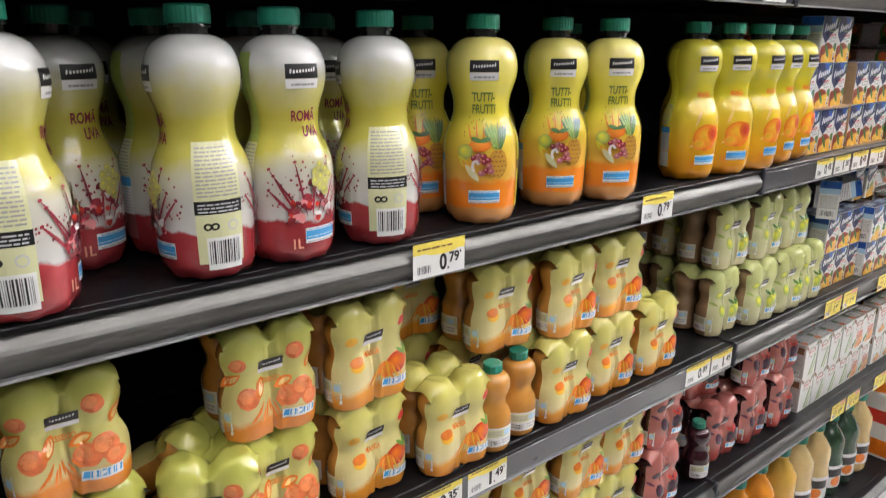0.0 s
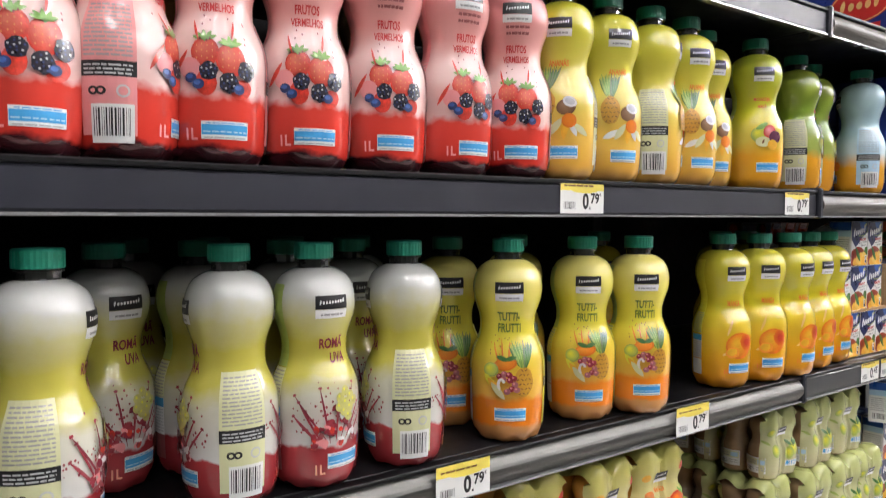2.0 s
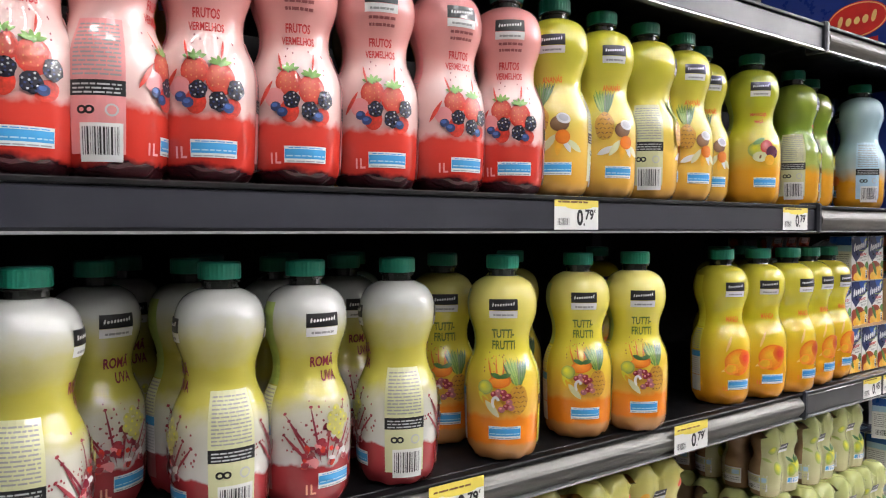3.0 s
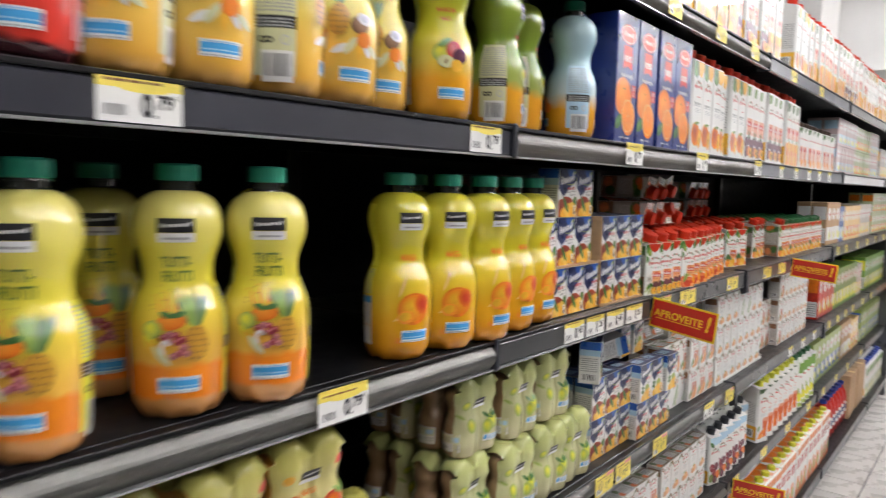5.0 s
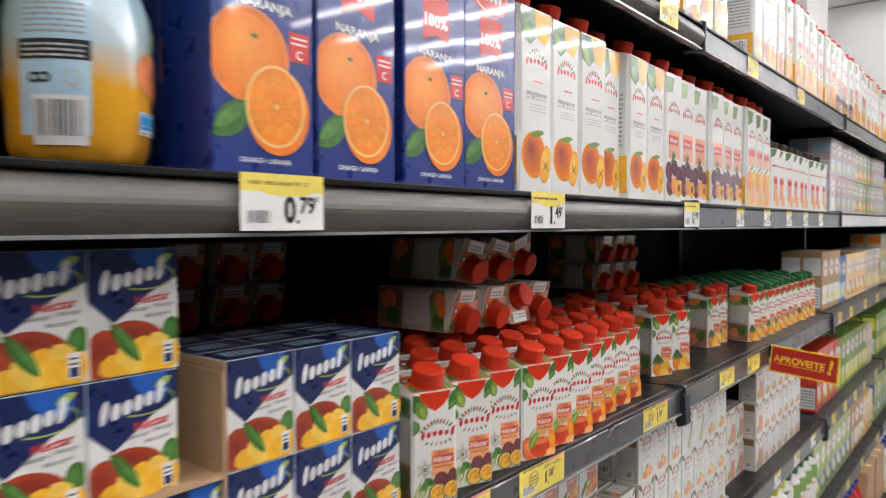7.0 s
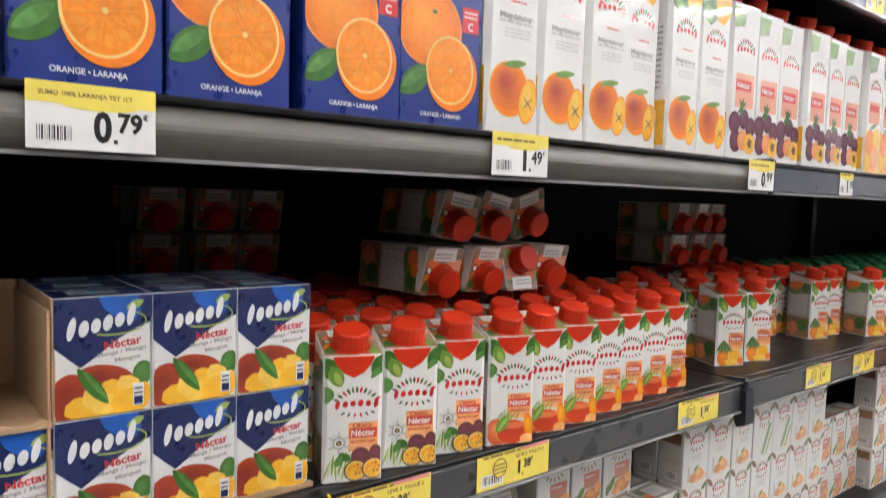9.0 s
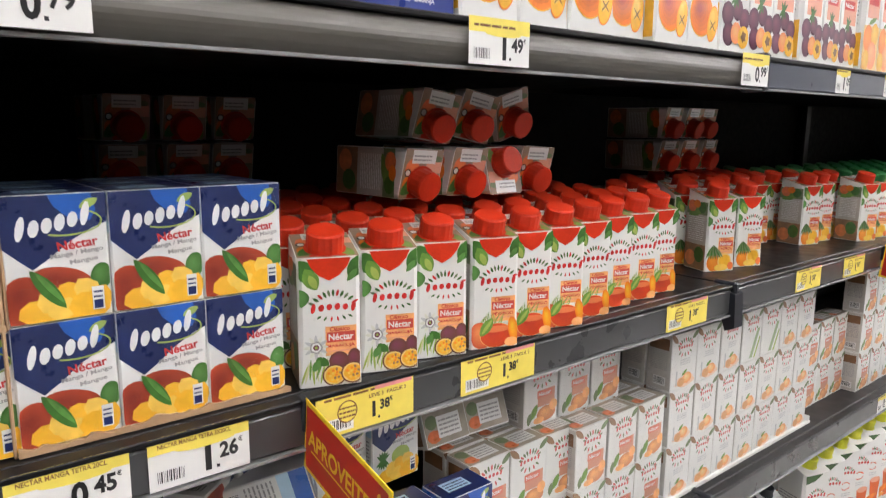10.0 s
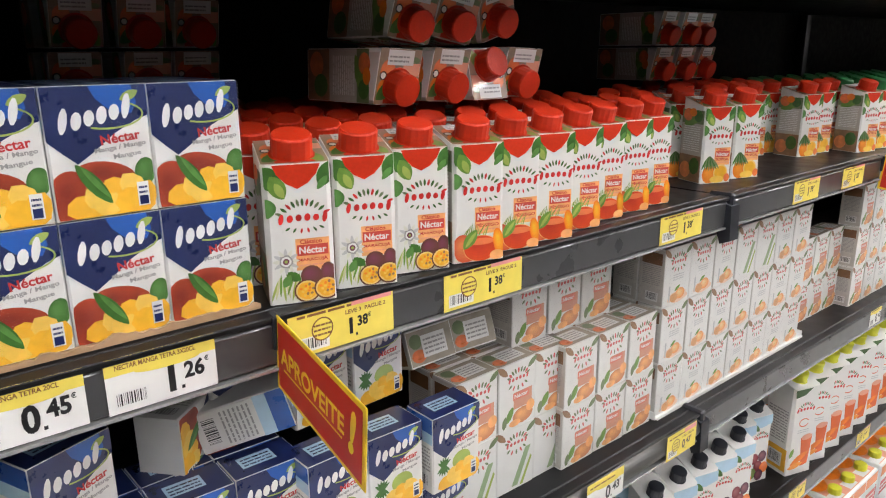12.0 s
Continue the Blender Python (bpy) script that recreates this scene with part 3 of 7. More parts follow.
def front_tutti(a):
    brand_tag(a, 0.176)
    a.named("lettering")
    a.text("TUTTI-", 0.0, 0.1485, 0.0105, TXGREEN, 0.034)
    a.text("FRUTTI", 0.001, 0.1350, 0.0105, TXGREEN, 0.036)
    a.named("front_print")
    for dx, rot, ln in ((-0.016, 112, 0.030), (-0.008, 98, 0.036), (0.000, 86, 0.028), (0.008, 74, 0.022)):
        a.leaf(dx, 0.106, ln, 0.0020, ORANGE, rot)
    for k in range(16):
        a.ell(random.uniform(-0.026, 0.012), random.uniform(0.104, 0.128), 0.0007, 0.0010, random.choice((ORANGE, DRED)), 0, 6)
    pineapple(a, 0.017, 0.074, 0.0115, 0.0170, 0.034)
    a.fruit(-0.004, 0.095, 0.0130, 0.0075, ORANGE, ORANGEL, None, 8)
    a.fruit(-0.020, 0.088, 0.0085, 0.0085, LGREEN, LEMON, None, 20)
    for rot in (15, 160):
        a.leaf(-0.003 + 0.005 * math.cos(radians(rot)), 0.1015, 0.014, 0.0055, LEAF, rot)
    for q in range(3):
        a.leaf(-0.020 + 0.004 * q, 0.074 - 0.005 * q, 0.024, 0.0075, (LEMON, MANGOY, CREAM)[q], -52)
    for dx, dz in ((-0.010, 0.081), (-0.005, 0.084), (0.000, 0.083), (0.005, 0.079), (0.001, 0.077), (0.006, 0.072), (0.003, 0.067), (-0.002, 0.064), (0.008, 0.066), (-0.006, 0.078)):
        a.ell(dx, dz, 0.0036, 0.0036, SPLASH if int(dz * 1000) % 2 else ink_between(PURPLE, PINK, 0.45), 0, 10)
        a.ell(dx - 0.001, dz + 0.0012, 0.0014, 0.0014, PINK, 0, 6)
    a.arc(-0.008, 0.072, 0.0045, 0.0075, 0.003, 20, 250, WHITE)
    nutrition(a, 0.002, 0.028)


def front_mango(a):
    brand_tag(a, 0.176, 0.034)
    a.named("lettering")
    a.text("MANGA", 0.0, 0.132, 0.009, TXORANGE, 0.028)
    a.named("front_print")
    for q in range(5):
        a.leaf(-0.014 + 0.005 * q, 0.058 + 0.010 * (q % 3), 0.020, 0.0046, PULPY if q % 2 else PEEL, 30 + 26 * q)
    a.fruit(0.003, 0.068, 0.0215, 0.0205, ORANGE, MANGOY, None, 15)
    for q in range(4):
        a.ell(0.0135, 0.074, 0.0105 - 0.002 * q, 0.0130 - 0.0025 * q, ink_between(ORANGE, RED, 0.22 * (q + 1)), 15, 18, 0.04)
    a.ell(-0.008, 0.058, 0.0105, 0.0085, ORANGEL, 10, 16, 0.06)
    a.ell(-0.009, 0.059, 0.0075, 0.0058, MANGOY, 10, 16, 0.06)
    a.leaf(-0.012, 0.096, 0.026, 0.004, PEEL, 70)
    a.text("1L", -0.016, 0.028, 0.007, TXORANGE, 0.008)
    nutrition(a, 0.006, 0.026)


def seeded(a, cx, cz, rx, rz):
    """A strawberry with leaves and pale seeds."""
    a.fruit(cx, cz, rx, rz, STRAW, ink_between(STRAW, SALMON, 0.35), None, 0, 18)
    for i in range(4):
        for j in range(3):
            a.ell(cx + rx * (-0.55 + 0.36 * i), cz + rz * (-0.45 + 0.42 * j + 0.1 * (i % 2)), 0.0006, 0.0009, ink_between(STRAW, PEEL, 0.45), 0, 6)
    for r in (20, 60, 100, 140, 170):
        a.leaf(cx + 0.005 * math.cos(radians(r)), cz + rz * 0.92 + 0.002 * math.sin(radians(r)), 0.011, 0.0038, LEAF2, r)


def blackberry(a, cx, cz, s=1.0):
    a.ell(cx, cz, 0.0072 * s, 0.0078 * s, DARKBERRY, 0, 16, 0.06)
    for k in range(13):
        an, d = k * 2.4, 0.0019 * math.sqrt(k)
        a.ell(cx + s * d * math.cos(an), cz + s * d * math.sin(an), 0.0009 * s, 0.0009 * s, LGREY if k % 2 else BERRY, 0, 6)


def front_berry(a):
    brand_tag(a, 0.180)
    a.named("lettering")
    a.lines(-0.014, 0.157, 0.016, 0.170, 2, MAROONG, 3)
    a.text("FRUTOS", 0.0, 0.143, 0.0085, TXRED, 0.030)
    a.text("VERMELHOS", 0.0, 0.1315, 0.0075, TXRED, 0.040)
    a.named("front_print")
    a.ell(0.020, 0.062, 0.010, 0.008, STRAW, 30, 14)
    seeded(a, -0.010, 0.092, 0.0115, 0.0125)
    seeded(a, 0.011, 0.086, 0.0125, 0.0140)
    a.ell(-0.022, 0.078, 0.009, 0.009, PINK, 0, 14)
    a.ell(-0.009, 0.066, 0.0085, 0.0105, STRAW, 0, 14)
    blackberry(a, -0.007, 0.076)
    blackberry(a, 0.009, 0.067, 1.1)
    blackberry(a, 0.024, 0.078, 1.1)
    for cx, cz in ((-0.021, 0.070), (-0.015, 0.065), (0.017, 0.062)):
        a.ell(cx, cz, 0.0048, 0.0044, BERRY, 0, 12)
        a.ell(cx - 0.0008, cz + 0.0012, 0.0028, 0.0020, BLUEB, 0, 10)
    for k in range(12):
        a.ell(random.uniform(-0.028, 0.028), random.uniform(0.100, 0.124), 0.0008, 0.0011, DRED, 0, 8)
    a.leaf(-0.018, 0.110, 0.020, 0.0022, STRAW, 110)
    a.leaf(0.014, 0.112, 0.018, 0.0022, STRAW, 75)
    a.leaf(-0.030, 0.082, 0.026, 0.004, STRAW, 60)
    a.text("1L", -0.022, 0.024, 0.010, PINK, 0.010)
    nutrition(a, 0.006, 0.020, 0.040)


def front_coco(a):
    brand_tag(a, 0.176, 0.034)
    a.named("lettering")
    a.text("ANANÁS", 0.0, 0.138, 0.009, TXORANGE, 0.032)
    a.named("front_print")
    pineapple(a, -0.014, 0.088, 0.0115, 0.0175, 0.034)
    for q in range(5):
        a.leaf(-0.012 + 0.010 * q, 0.058 + 0.003 * (q % 2), 0.024, 0.008, (WHITE, CREAM, MANGOY)[q % 3], 25 + 30 * q)
    a.fruit(0.010, 0.084, 0.0115, 0.0095, BROWN, KRAFT, None, 10)
    a.ell(0.014, 0.090, 0.0085, 0.0060, WHITE, -20)
    a.ell(0.014, 0.0905, 0.0060, 0.0038, LGREY, -20)
    a.fruit(0.013, 0.068, 0.0085, 0.0085, ORANGE, ORANGE2, None, 0)
    nutrition(a, 0.006, 0.024)


def front_apple(a):
    brand_tag(a, 0.176, 0.034)
    a.named("lettering")
    a.text("MARACUJÁ", 0.0, 0.140, 0.008, TXRED, 0.034)
    a.named("front_print")
    a.named("lettering")
    a.text("MAÇÃ", 0.0, 0.129, 0.007, TXRED, 0.018)
    a.named("front_print")
    a.fruit(-0.007, 0.084, 0.013, 0.012, LGREEN, LEMON, None, 0)
    a.fruit(0.008, 0.088, 0.010, 0.011, STRAW, PINK, None, 0)
    a.ell(-0.002, 0.073, 0.011, 0.008, CREAM, 0, 14)
    a.leaf(-0.002, 0.073, 0.007, 0.003, BROWN, 70)
    a.ell(0.016, 0.080, 0.010, 0.010, PURPLE, 0, 16)
    a.ell(0.012, 0.068, 0.008, 0.008, MANGOY, 0, 16)
    a.leaf(-0.004, 0.097, 0.02, 0.008, LEAF2, 30)
    nutrition(a, 0.008, 0.026)


def front_blue(a):
    brand_tag(a, 0.176, 0.030)
    a.ell(-0.002, 0.062, 0.014, 0.014, PEACH, 0, 18)
    a.ell(0.012, 0.054, 0.010, 0.009, ORANGE, 0, 16)
    a.leaf(0.004, 0.084, 0.024, 0.008, LEAF2, 60)
    nutrition(a, 0.0, 0.022, 0.026)


SLEEVES = {
    "roma": (front_roma, CREAM, "white and yellow pomegranate-grape nectar bottle with green cap", [(0, (0.24, 0.022, 0.028)), (0.022, (0.33, 0.036, 0.042)), (0.044, (0.36, 0.040, 0.046)), (0.047, (0.60, 0.60, 0.57)), (0.092, (0.60, 0.59, 0.48)), (0.112, (0.52, 0.48, 0.09)), (0.145, (0.50, 0.45, 0.07)), (0.168, (0.54, 0.51, 0.22)), (0.190, (0.58, 0.59, 0.56))]),
    "tutti": (front_tutti, LEMON, "yellow tutti-frutti nectar bottle with fruit print and green cap", [(0, (0.52, 0.24, 0.08)), (0.020, (0.62, 0.28, 0.08)), (0.024, (0.86, 0.24, 0.015)), (0.050, (0.86, 0.26, 0.02)), (0.056, (0.84, 0.46, 0.08)), (0.085, (0.80, 0.56, 0.07)), (0.12, (0.74, 0.64, 0.06)), (0.16, (0.76, 0.67, 0.08)), (0.19, (0.80, 0.72, 0.20))]),
    "mango": (front_mango, LEMON, "yellow mango nectar bottle with orange fruit print, green cap", [(0, (0.62, 0.24, 0.01)), (0.020, (0.72, 0.30, 0.012)), (0.050, (0.82, 0.42, 0.02)), (0.09, (0.78, 0.55, 0.04)), (0.13, (0.64, 0.56, 0.03)), (0.19, (0.62, 0.56, 0.05))]),
    "berry": (front_berry, PINK, "red and pink berry nectar bottle with strawberry print", [(0, (0.05, 0.008, 0.012)), (0.012, (0.06, 0.008, 0.012)), (0.016, (0.60, 0.038, 0.025)), (0.052, (0.64, 0.055, 0.038)), (0.060, (0.78, 0.52, 0.49)), (0.112, (0.80, 0.60, 0.56)), (0.145, (0.78, 0.38, 0.35)), (0.19, (0.72, 0.29, 0.28))]),
    "coco": (front_coco, CREAM, "yellow pineapple nectar bottle with coconut print", [(0, (0.66, 0.36, 0.10)), (0.02, (0.78, 0.42, 0.06)), (0.06, (0.84, 0.54, 0.10)), (0.10, (0.72, 0.62, 0.12)), (0.19, (0.60, 0.57, 0.05))]),
    "apple": (front_apple, CREAM, "yellow passion-fruit and apple nectar bottle", [(0, (0.66, 0.30, 0.02)), (0.05, (0.82, 0.38, 0.02)), (0.075, (0.72, 0.55, 0.08)), (0.12, (0.56, 0.54, 0.03)), (0.19, (0.42, 0.46, 0.04))]),
    "pear": (front_apple, CREAM, "green and orange fruit nectar bottle", [(0, (0.66, 0.30, 0.02)), (0.055, (0.78, 0.36, 0.02)), (0.07, (0.36, 0.42, 0.10)), (0.12, (0.20, 0.32, 0.03)), (0.19, (0.30, 0.38, 0.05))]),
    "blue": (front_blue, PALEBLUE, "pale blue and orange peach nectar bottle", [(0, (0.70, 0.32, 0.02)), (0.05, (0.78, 0.38, 0.02)), (0.075, (0.55, 0.68, 0.72)), (0.12, (0.42, 0.62, 0.70)), (0.19, (0.50, 0.70, 0.76))]),
}


def bottle(kind):
    front, ground, label, stops = SLEEVES[kind]
    root = part("juice_bottle", lathe_bm(PROFILE, 45, petals=0.10), sleeve("sleeve_" + kind, stops, 0.004 if kind == "tutti" else 0.006), smooth=True)
    tagged(root, label, "juice bottle", kind + " nectar bottles on the shelf")
    part("neck", lathe_bm([(0.0172, 0.2130), (0.0162, 0.2150), (0.0162, 0.2195), (0.0188, 0.2200), (0.0188, 0.2212), (0.0165, 0.2216), (0.0165, 0.2240)], 20), NECK, root)
    part("cap", lathe_bm([(0.0188, 0.2228), (0.0195, 0.2236), (0.0195, 0.2368), (0.0182, 0.2388), (0.010, 0.2392)], 60, 0.014), CAPGREEN, root, "ribbed green screw cap")
    for turn in (0, 180):
        a = Art(0.004)
        front(a)
        a.lay("front_print", root, around(turn), 0.0002)
    back_label(ground).lay("back_label", root, around(93), 0.0002)
    side = Art(0.006)
    side.rect(-0.009, 0.045, 0.011, 0.082, WHITE)
    side.rect(-0.009, 0.073, 0.011, 0.082, BLUE)
    side.lines(-0.008, 0.047, 0.010, 0.072, 8, LGREY, 6)
    side.rect(-0.009, 0.084, 0.011, 0.118, ground)
    side.lines(-0.008, 0.085, 0.010, 0.117, 10, GREY, 8)
    side.rect(-0.009, 0.119, 0.011, 0.199, LGREEN if kind in ("roma", "tutti", "apple", "pear") else ground)
    side.rect(-0.009, 0.020, 0.011, 0.044, WHITE if kind != "roma" else MAROONG)
    side.lay("side_label", root, around(-85), 0.0002)
    return root


PROTO = {}


def place(kind, maker, m):
    """The first of a kind is built, the rest are copies."""
    if kind not in PROTO:
        PROTO[kind] = maker()
        PROTO[kind].matrix_basis = m
        return PROTO[kind]
    return copy_thing(PROTO[kind], m)


def put_bottle(kind, x, y, level, turn=0):
    return place("b_" + kind, lambda: bottle(kind), pose(x, y, LEVEL_Z[level] + 0.0003, 0, 0, turn))


# middle shelf, first bay: pomegranate, tutti-frutti and mango bottles
for x, y, turn in ((-1.112, 0.052, -112), (-1.045, 0.160, 18), (-0.955, 0.062, -99), (-0.870, 0.060, 0), (-0.763, 0.060, -115),
                   (-0.955, 0.160, 6), (-0.862, 0.152, 0), (-0.772, 0.168, 0), (-0.722, 0.245, 0), (-0.815, 0.25, 30), (-0.91, 0.25, 0), (-1.00, 0.26, 0)):
    put_bottle("roma", x, y, 2, turn)
for x, y, turn in ((-0.616, 0.058, -38), (-0.640, 0.150, -30), (-0.478, 0.068, -34), (-0.391, 0.046, -34), (-0.50, 0.180, -24)):
    put_bottle("tutti", x, y, 2, turn)
for x, y, turn in ((-0.166, 0.064, -24), (-0.078, 0.055, -32), (0.001, 0.049, -12), (0.087, 0.060, -8), (0.166, 0.068, -8),
                   (-0.223, 0.270, -20), (-0.02, 0.165, -15), (0.07, 0.17, -10)):
    put_bottle("mango", x, y, 2, turn)

# upper shelf: berry bottles, then yellow, green and blue ones
for x, y, turn in ((-1.205, 0.045, 0), (-1.118, 0.045, -3), (-1.048, 0.045, -120), (-0.971, 0.045, -16), (-0.887, 0.044, -18), (-0.799, 0.044, -20), (-0.712, 0.043, -8), (-0.624, 0.043, -34)):
    put_bottle("berry", x, y, 1, turn)
for x, y, turn in ((-0.548, 0.042, -48), (-0.462, 0.044, -24), (-0.376, 0.044, -140), (-0.292, 0.048, -24), (-0.207, 0.078, -26), (-0.52, 0.158, 0), (-0.43, 0.158, 0), (-0.75, 0.15, 0), (-0.98, 0.15, 0)):
    put_bottle("coco", x, y, 1, turn)
put_bottle("apple", -0.098, 0.058, 1, -38)
put_bottle("apple", -0.13, 0.168, 1, 0)
for x, y, turn in ((0.070, 0.082, -155), (0.165, 0.105, -152), (0.215, 0.19, -150)):
    put_bottle("pear", x, y, 1, turn)
put_bottle("blue", 0.292, 0.072, 1, -138)


# ---- cartons ----
def carton_bm(w, d, h, slope=0.0, ch=0.0):
    """A drink carton: bevelled box, its top sloping down to the front, corners pinched in at the middle when ch is given."""
    bm = bmesh.new()
    zs = [0.0, h * 0.30, h * 0.55, 1.0] if ch else [0.0, 1.0]
    rings = []
    for k, z in enumerate(zs):
        c = 0.0015 if not ch else (0.0015, ch, ch, 0.004)[k]
        out = []
        for sx, sy in ((-1, -1), (1, -1), (1, 1), (-1, 1)):
            x, y = sx * w / 2, sy * d / 2
            pair = [(x - sx * c, y), (x, y - sy * c)]
            if sx * sy > 0:
                pair.reverse()
            out += pair
        ring = []
        for x, y in out:
            zz = z if z < 1 else h - (slope * (0.5 - y / d))
            ring.append(bm.verts.new((x, y, zz)))
        rings.append(ring)
    for a, b in zip(rings, rings[1:]):
        for k in range(8):
            bm.faces.new((a[k], a[(k + 1) % 8], b[(k + 1) % 8], b[k]))
    bm.faces.new(rings[0][::-1])
    bm.faces.new(rings[-1])
    bmesh.ops.recalc_face_normals(bm, faces=bm.faces[:])
    return bm


def wordmark(a, cx, cy, w, m, n=6, bow=0.003, h=None):
    a.named("brand_label")
    a.mark(cx, cy, w, (h or w * 0.30) * 0.8, n, m, 0, bow)
    a.named("fruit_print")


def leaves_over(a, cx, cy, w):
    for k in range(9):
        u = (k - 4) / 4
        a.leaf(cx + u * w * 0.42, cy + 0.010 * w / 0.03 * (1 - u * u) * 0.6 + 0.0035, 0.006 * w / 0.03, 0.0022 * w / 0.03, LEAF if k % 3 else RED, 90 - 60 * u)


def art_compal_small(a, w, h, fruit):
    a.clip = w / 2 - 0.0004
    a.named("front_print")
    a.leaf(-w * 0.40, h * 0.90, w * 0.44, h * 0.15, LEAF, -55)
    a.leaf(-w * 0.30, h * 0.84, w * 0.40, h * 0.12, LEAF2, -62)
    a.leaf(-w * 0.27, h * 0.82, w * 0.26, h * 0.06, LGREEN, -62)
    a.leaf(-w * 0.47, h * 0.70, w * 0.30, h * 0.13, LEAFL, -85)
    a.leaf(w * 0.44, h * 0.92, w * 0.44, h * 0.12, LEAF, 60)
    a.leaf(w * 0.38, h * 0.86, w * 0.26, h * 0.05, LEAFL, 50)
    a.poly([(-w * 0.36, h * 0.995), (-w * 0.30, h * 0.93), (-w * 0.17, h * 0.865), (0.0, h * 0.825), (w * 0.17, h * 0.865), (w * 0.30, h * 0.93), (w * 0.36, h * 0.995)], CAPRED)
    for k in range(11):
        u = (k - 5) / 5
        a.leaf(w * 0.06 + u * w * 0.36, h * 0.655 + h * 0.075 * (1 - u * u), w * 0.12, w * 0.045, RED if k % 4 == 2 else LEAF if k % 2 else DULLGREEN, 90 - 70 * u)
    wordmark(a, w * 0.06, h * 0.605, w * 0.80, RED, 6, 0.0022, w * 0.27)
    for k in range(6):
        u = (k - 2.5) / 2.5
        a.leaf(w * 0.08 + u * w * 0.26, h * 0.545 - h * 0.018 * (1 - u * u), w * 0.09, w * 0.035, RED if k in (2, 3) else LEAF, -90 + 60 * u)
    a.named("flavour_panel").rect(-w * 0.08, h * 0.24, w * 0.44, h * 0.47, PEACHL)
    a.named("lettering").text("Clássico", w * 0.16, h * 0.447, h * 0.034, TXRED, w * 0.34)
    a.named("flavour_panel").rect(-w * 0.06, h * 0.345, w * 0.42, h * 0.425, ink_between(RED, SALMON, 0.15))
    a.named("lettering").text("Néctar", w * 0.18, h * 0.385, h * 0.052, WHITE, w * 0.42)
    a.text({"maracuja": "MARACUJÁ", "pessego": "PÊSSEGO"}.get(fruit, "TROPICAL"), w * 0.18, h * 0.315, h * 0.034, TXRED, w * 0.46)
    a.lines(-w * 0.03, h * 0.265, w * 0.40, h * 0.29, 1, SALMON)
    a.named("fruit_print")
    if fruit == "maracuja":
        dim = ink_between(PURPLE, BROWN, 0.5)
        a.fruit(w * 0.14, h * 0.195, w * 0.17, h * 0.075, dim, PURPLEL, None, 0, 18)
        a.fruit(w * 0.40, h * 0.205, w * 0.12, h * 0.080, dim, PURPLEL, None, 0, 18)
        for k in range(9):
            a.leaf(-w * 0.44 + w * 0.05 * k, h * (0.10 + 0.02 * (k % 3)), h * 0.17, 0.0020, (LGREEN, CREAM, LEAF2)[k % 3], 70 + 8 * (k % 5))
        for u, v in ((0.06, 0.085), (0.37, 0.095)):
            a.ell(w * u, h * v, w * 0.205, h * 0.088, dim, 0, 20)
            a.ell(w * u, h * v, w * 0.180, h * 0.076, PEEL, 0, 20)
            a.ell(w * u, h * v, w * 0.155, h * 0.064, MANGOY, 0, 18, 0.04)
            for k in range(12):
                an, d = k * 2.4, math.sqrt((k + 0.5) / 12)
                a.ell(w * u + w * 0.12 * d * math.cos(an), h * v + h * 0.050 * d * math.sin(an), 0.0013, 0.0011, (ORANGE2, PULPY, KRAFT)[k % 3], k * 40, 7)
        a.leaf(-w * 0.14, h * 0.20, w * 0.26, h * 0.07, LEAF, -30)
        a.leaf(-w * 0.24, h * 0.17, w * 0.22, h * 0.06, LEAFL, 60)
        fx, fz = -w * 0.24, h * 0.315
        for k in range(12):
            an = k * math.pi / 6
            a.leaf(fx + w * 0.11 * math.cos(an), fz + w * 0.11 * math.sin(an), w * 0.20, w * 0.06, LGREY if k % 2 else ink_between(WHITE, CREAM, 0.3), k * 30)
        a.ell(fx, fz, w * 0.105, w * 0.105, GREY, 0, 16, 0.08)
        a.ell(fx, fz, w * 0.080, w * 0.080, WHITE, 0, 14, 0.08)
        a.ell(fx, fz, w * 0.050, w * 0.050, PURPLEL, 0, 12)
        a.ell(fx, fz, w * 0.026, w * 0.026, LGREEN, 0, 8)
    elif fruit == "pessego":
        for k in range(10):
            a.leaf(-w * 0.30 + w * 0.05 * k, h * (0.24 + 0.01 * (k % 4)), h * 0.14, 0.0011, (LGREEN, LEAF2)[k % 2], 55 + 9 * (k % 7))
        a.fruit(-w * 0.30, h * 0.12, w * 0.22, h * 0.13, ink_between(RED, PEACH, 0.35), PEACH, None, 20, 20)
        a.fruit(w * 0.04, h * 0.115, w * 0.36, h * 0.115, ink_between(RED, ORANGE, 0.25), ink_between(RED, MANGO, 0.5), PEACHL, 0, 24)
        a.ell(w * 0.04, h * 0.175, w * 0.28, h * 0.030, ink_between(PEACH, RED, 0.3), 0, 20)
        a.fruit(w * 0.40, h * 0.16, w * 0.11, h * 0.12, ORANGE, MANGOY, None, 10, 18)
        a.ell(w * 0.36, h * 0.045, w * 0.15, h * 0.045, PEACHL, 0, 14)
        a.leaf(-w * 0.18, h * 0.20, w * 0.44, h * 0.10, LEAF2, 52)
        a.leaf(-w * 0.17, h * 0.20, w * 0.36, h * 0.035, LGREEN, 52)
    else:
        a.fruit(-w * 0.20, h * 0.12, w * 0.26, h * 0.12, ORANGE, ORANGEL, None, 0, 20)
        a.ell(w * 0.16, h * 0.14, w * 0.24, h * 0.11, PEEL, 0, 20)
        a.ell(w * 0.16, h * 0.14, w * 0.20, h * 0.09, MANGOY, 0, 20)
        a.ell(w * 0.05, h * 0.05, w * 0.24, h * 0.05, PULPY, 0, 14)
        a.ell(w * 0.38, h * 0.07, w * 0.10, h * 0.055, DPEACH, 0, 12)
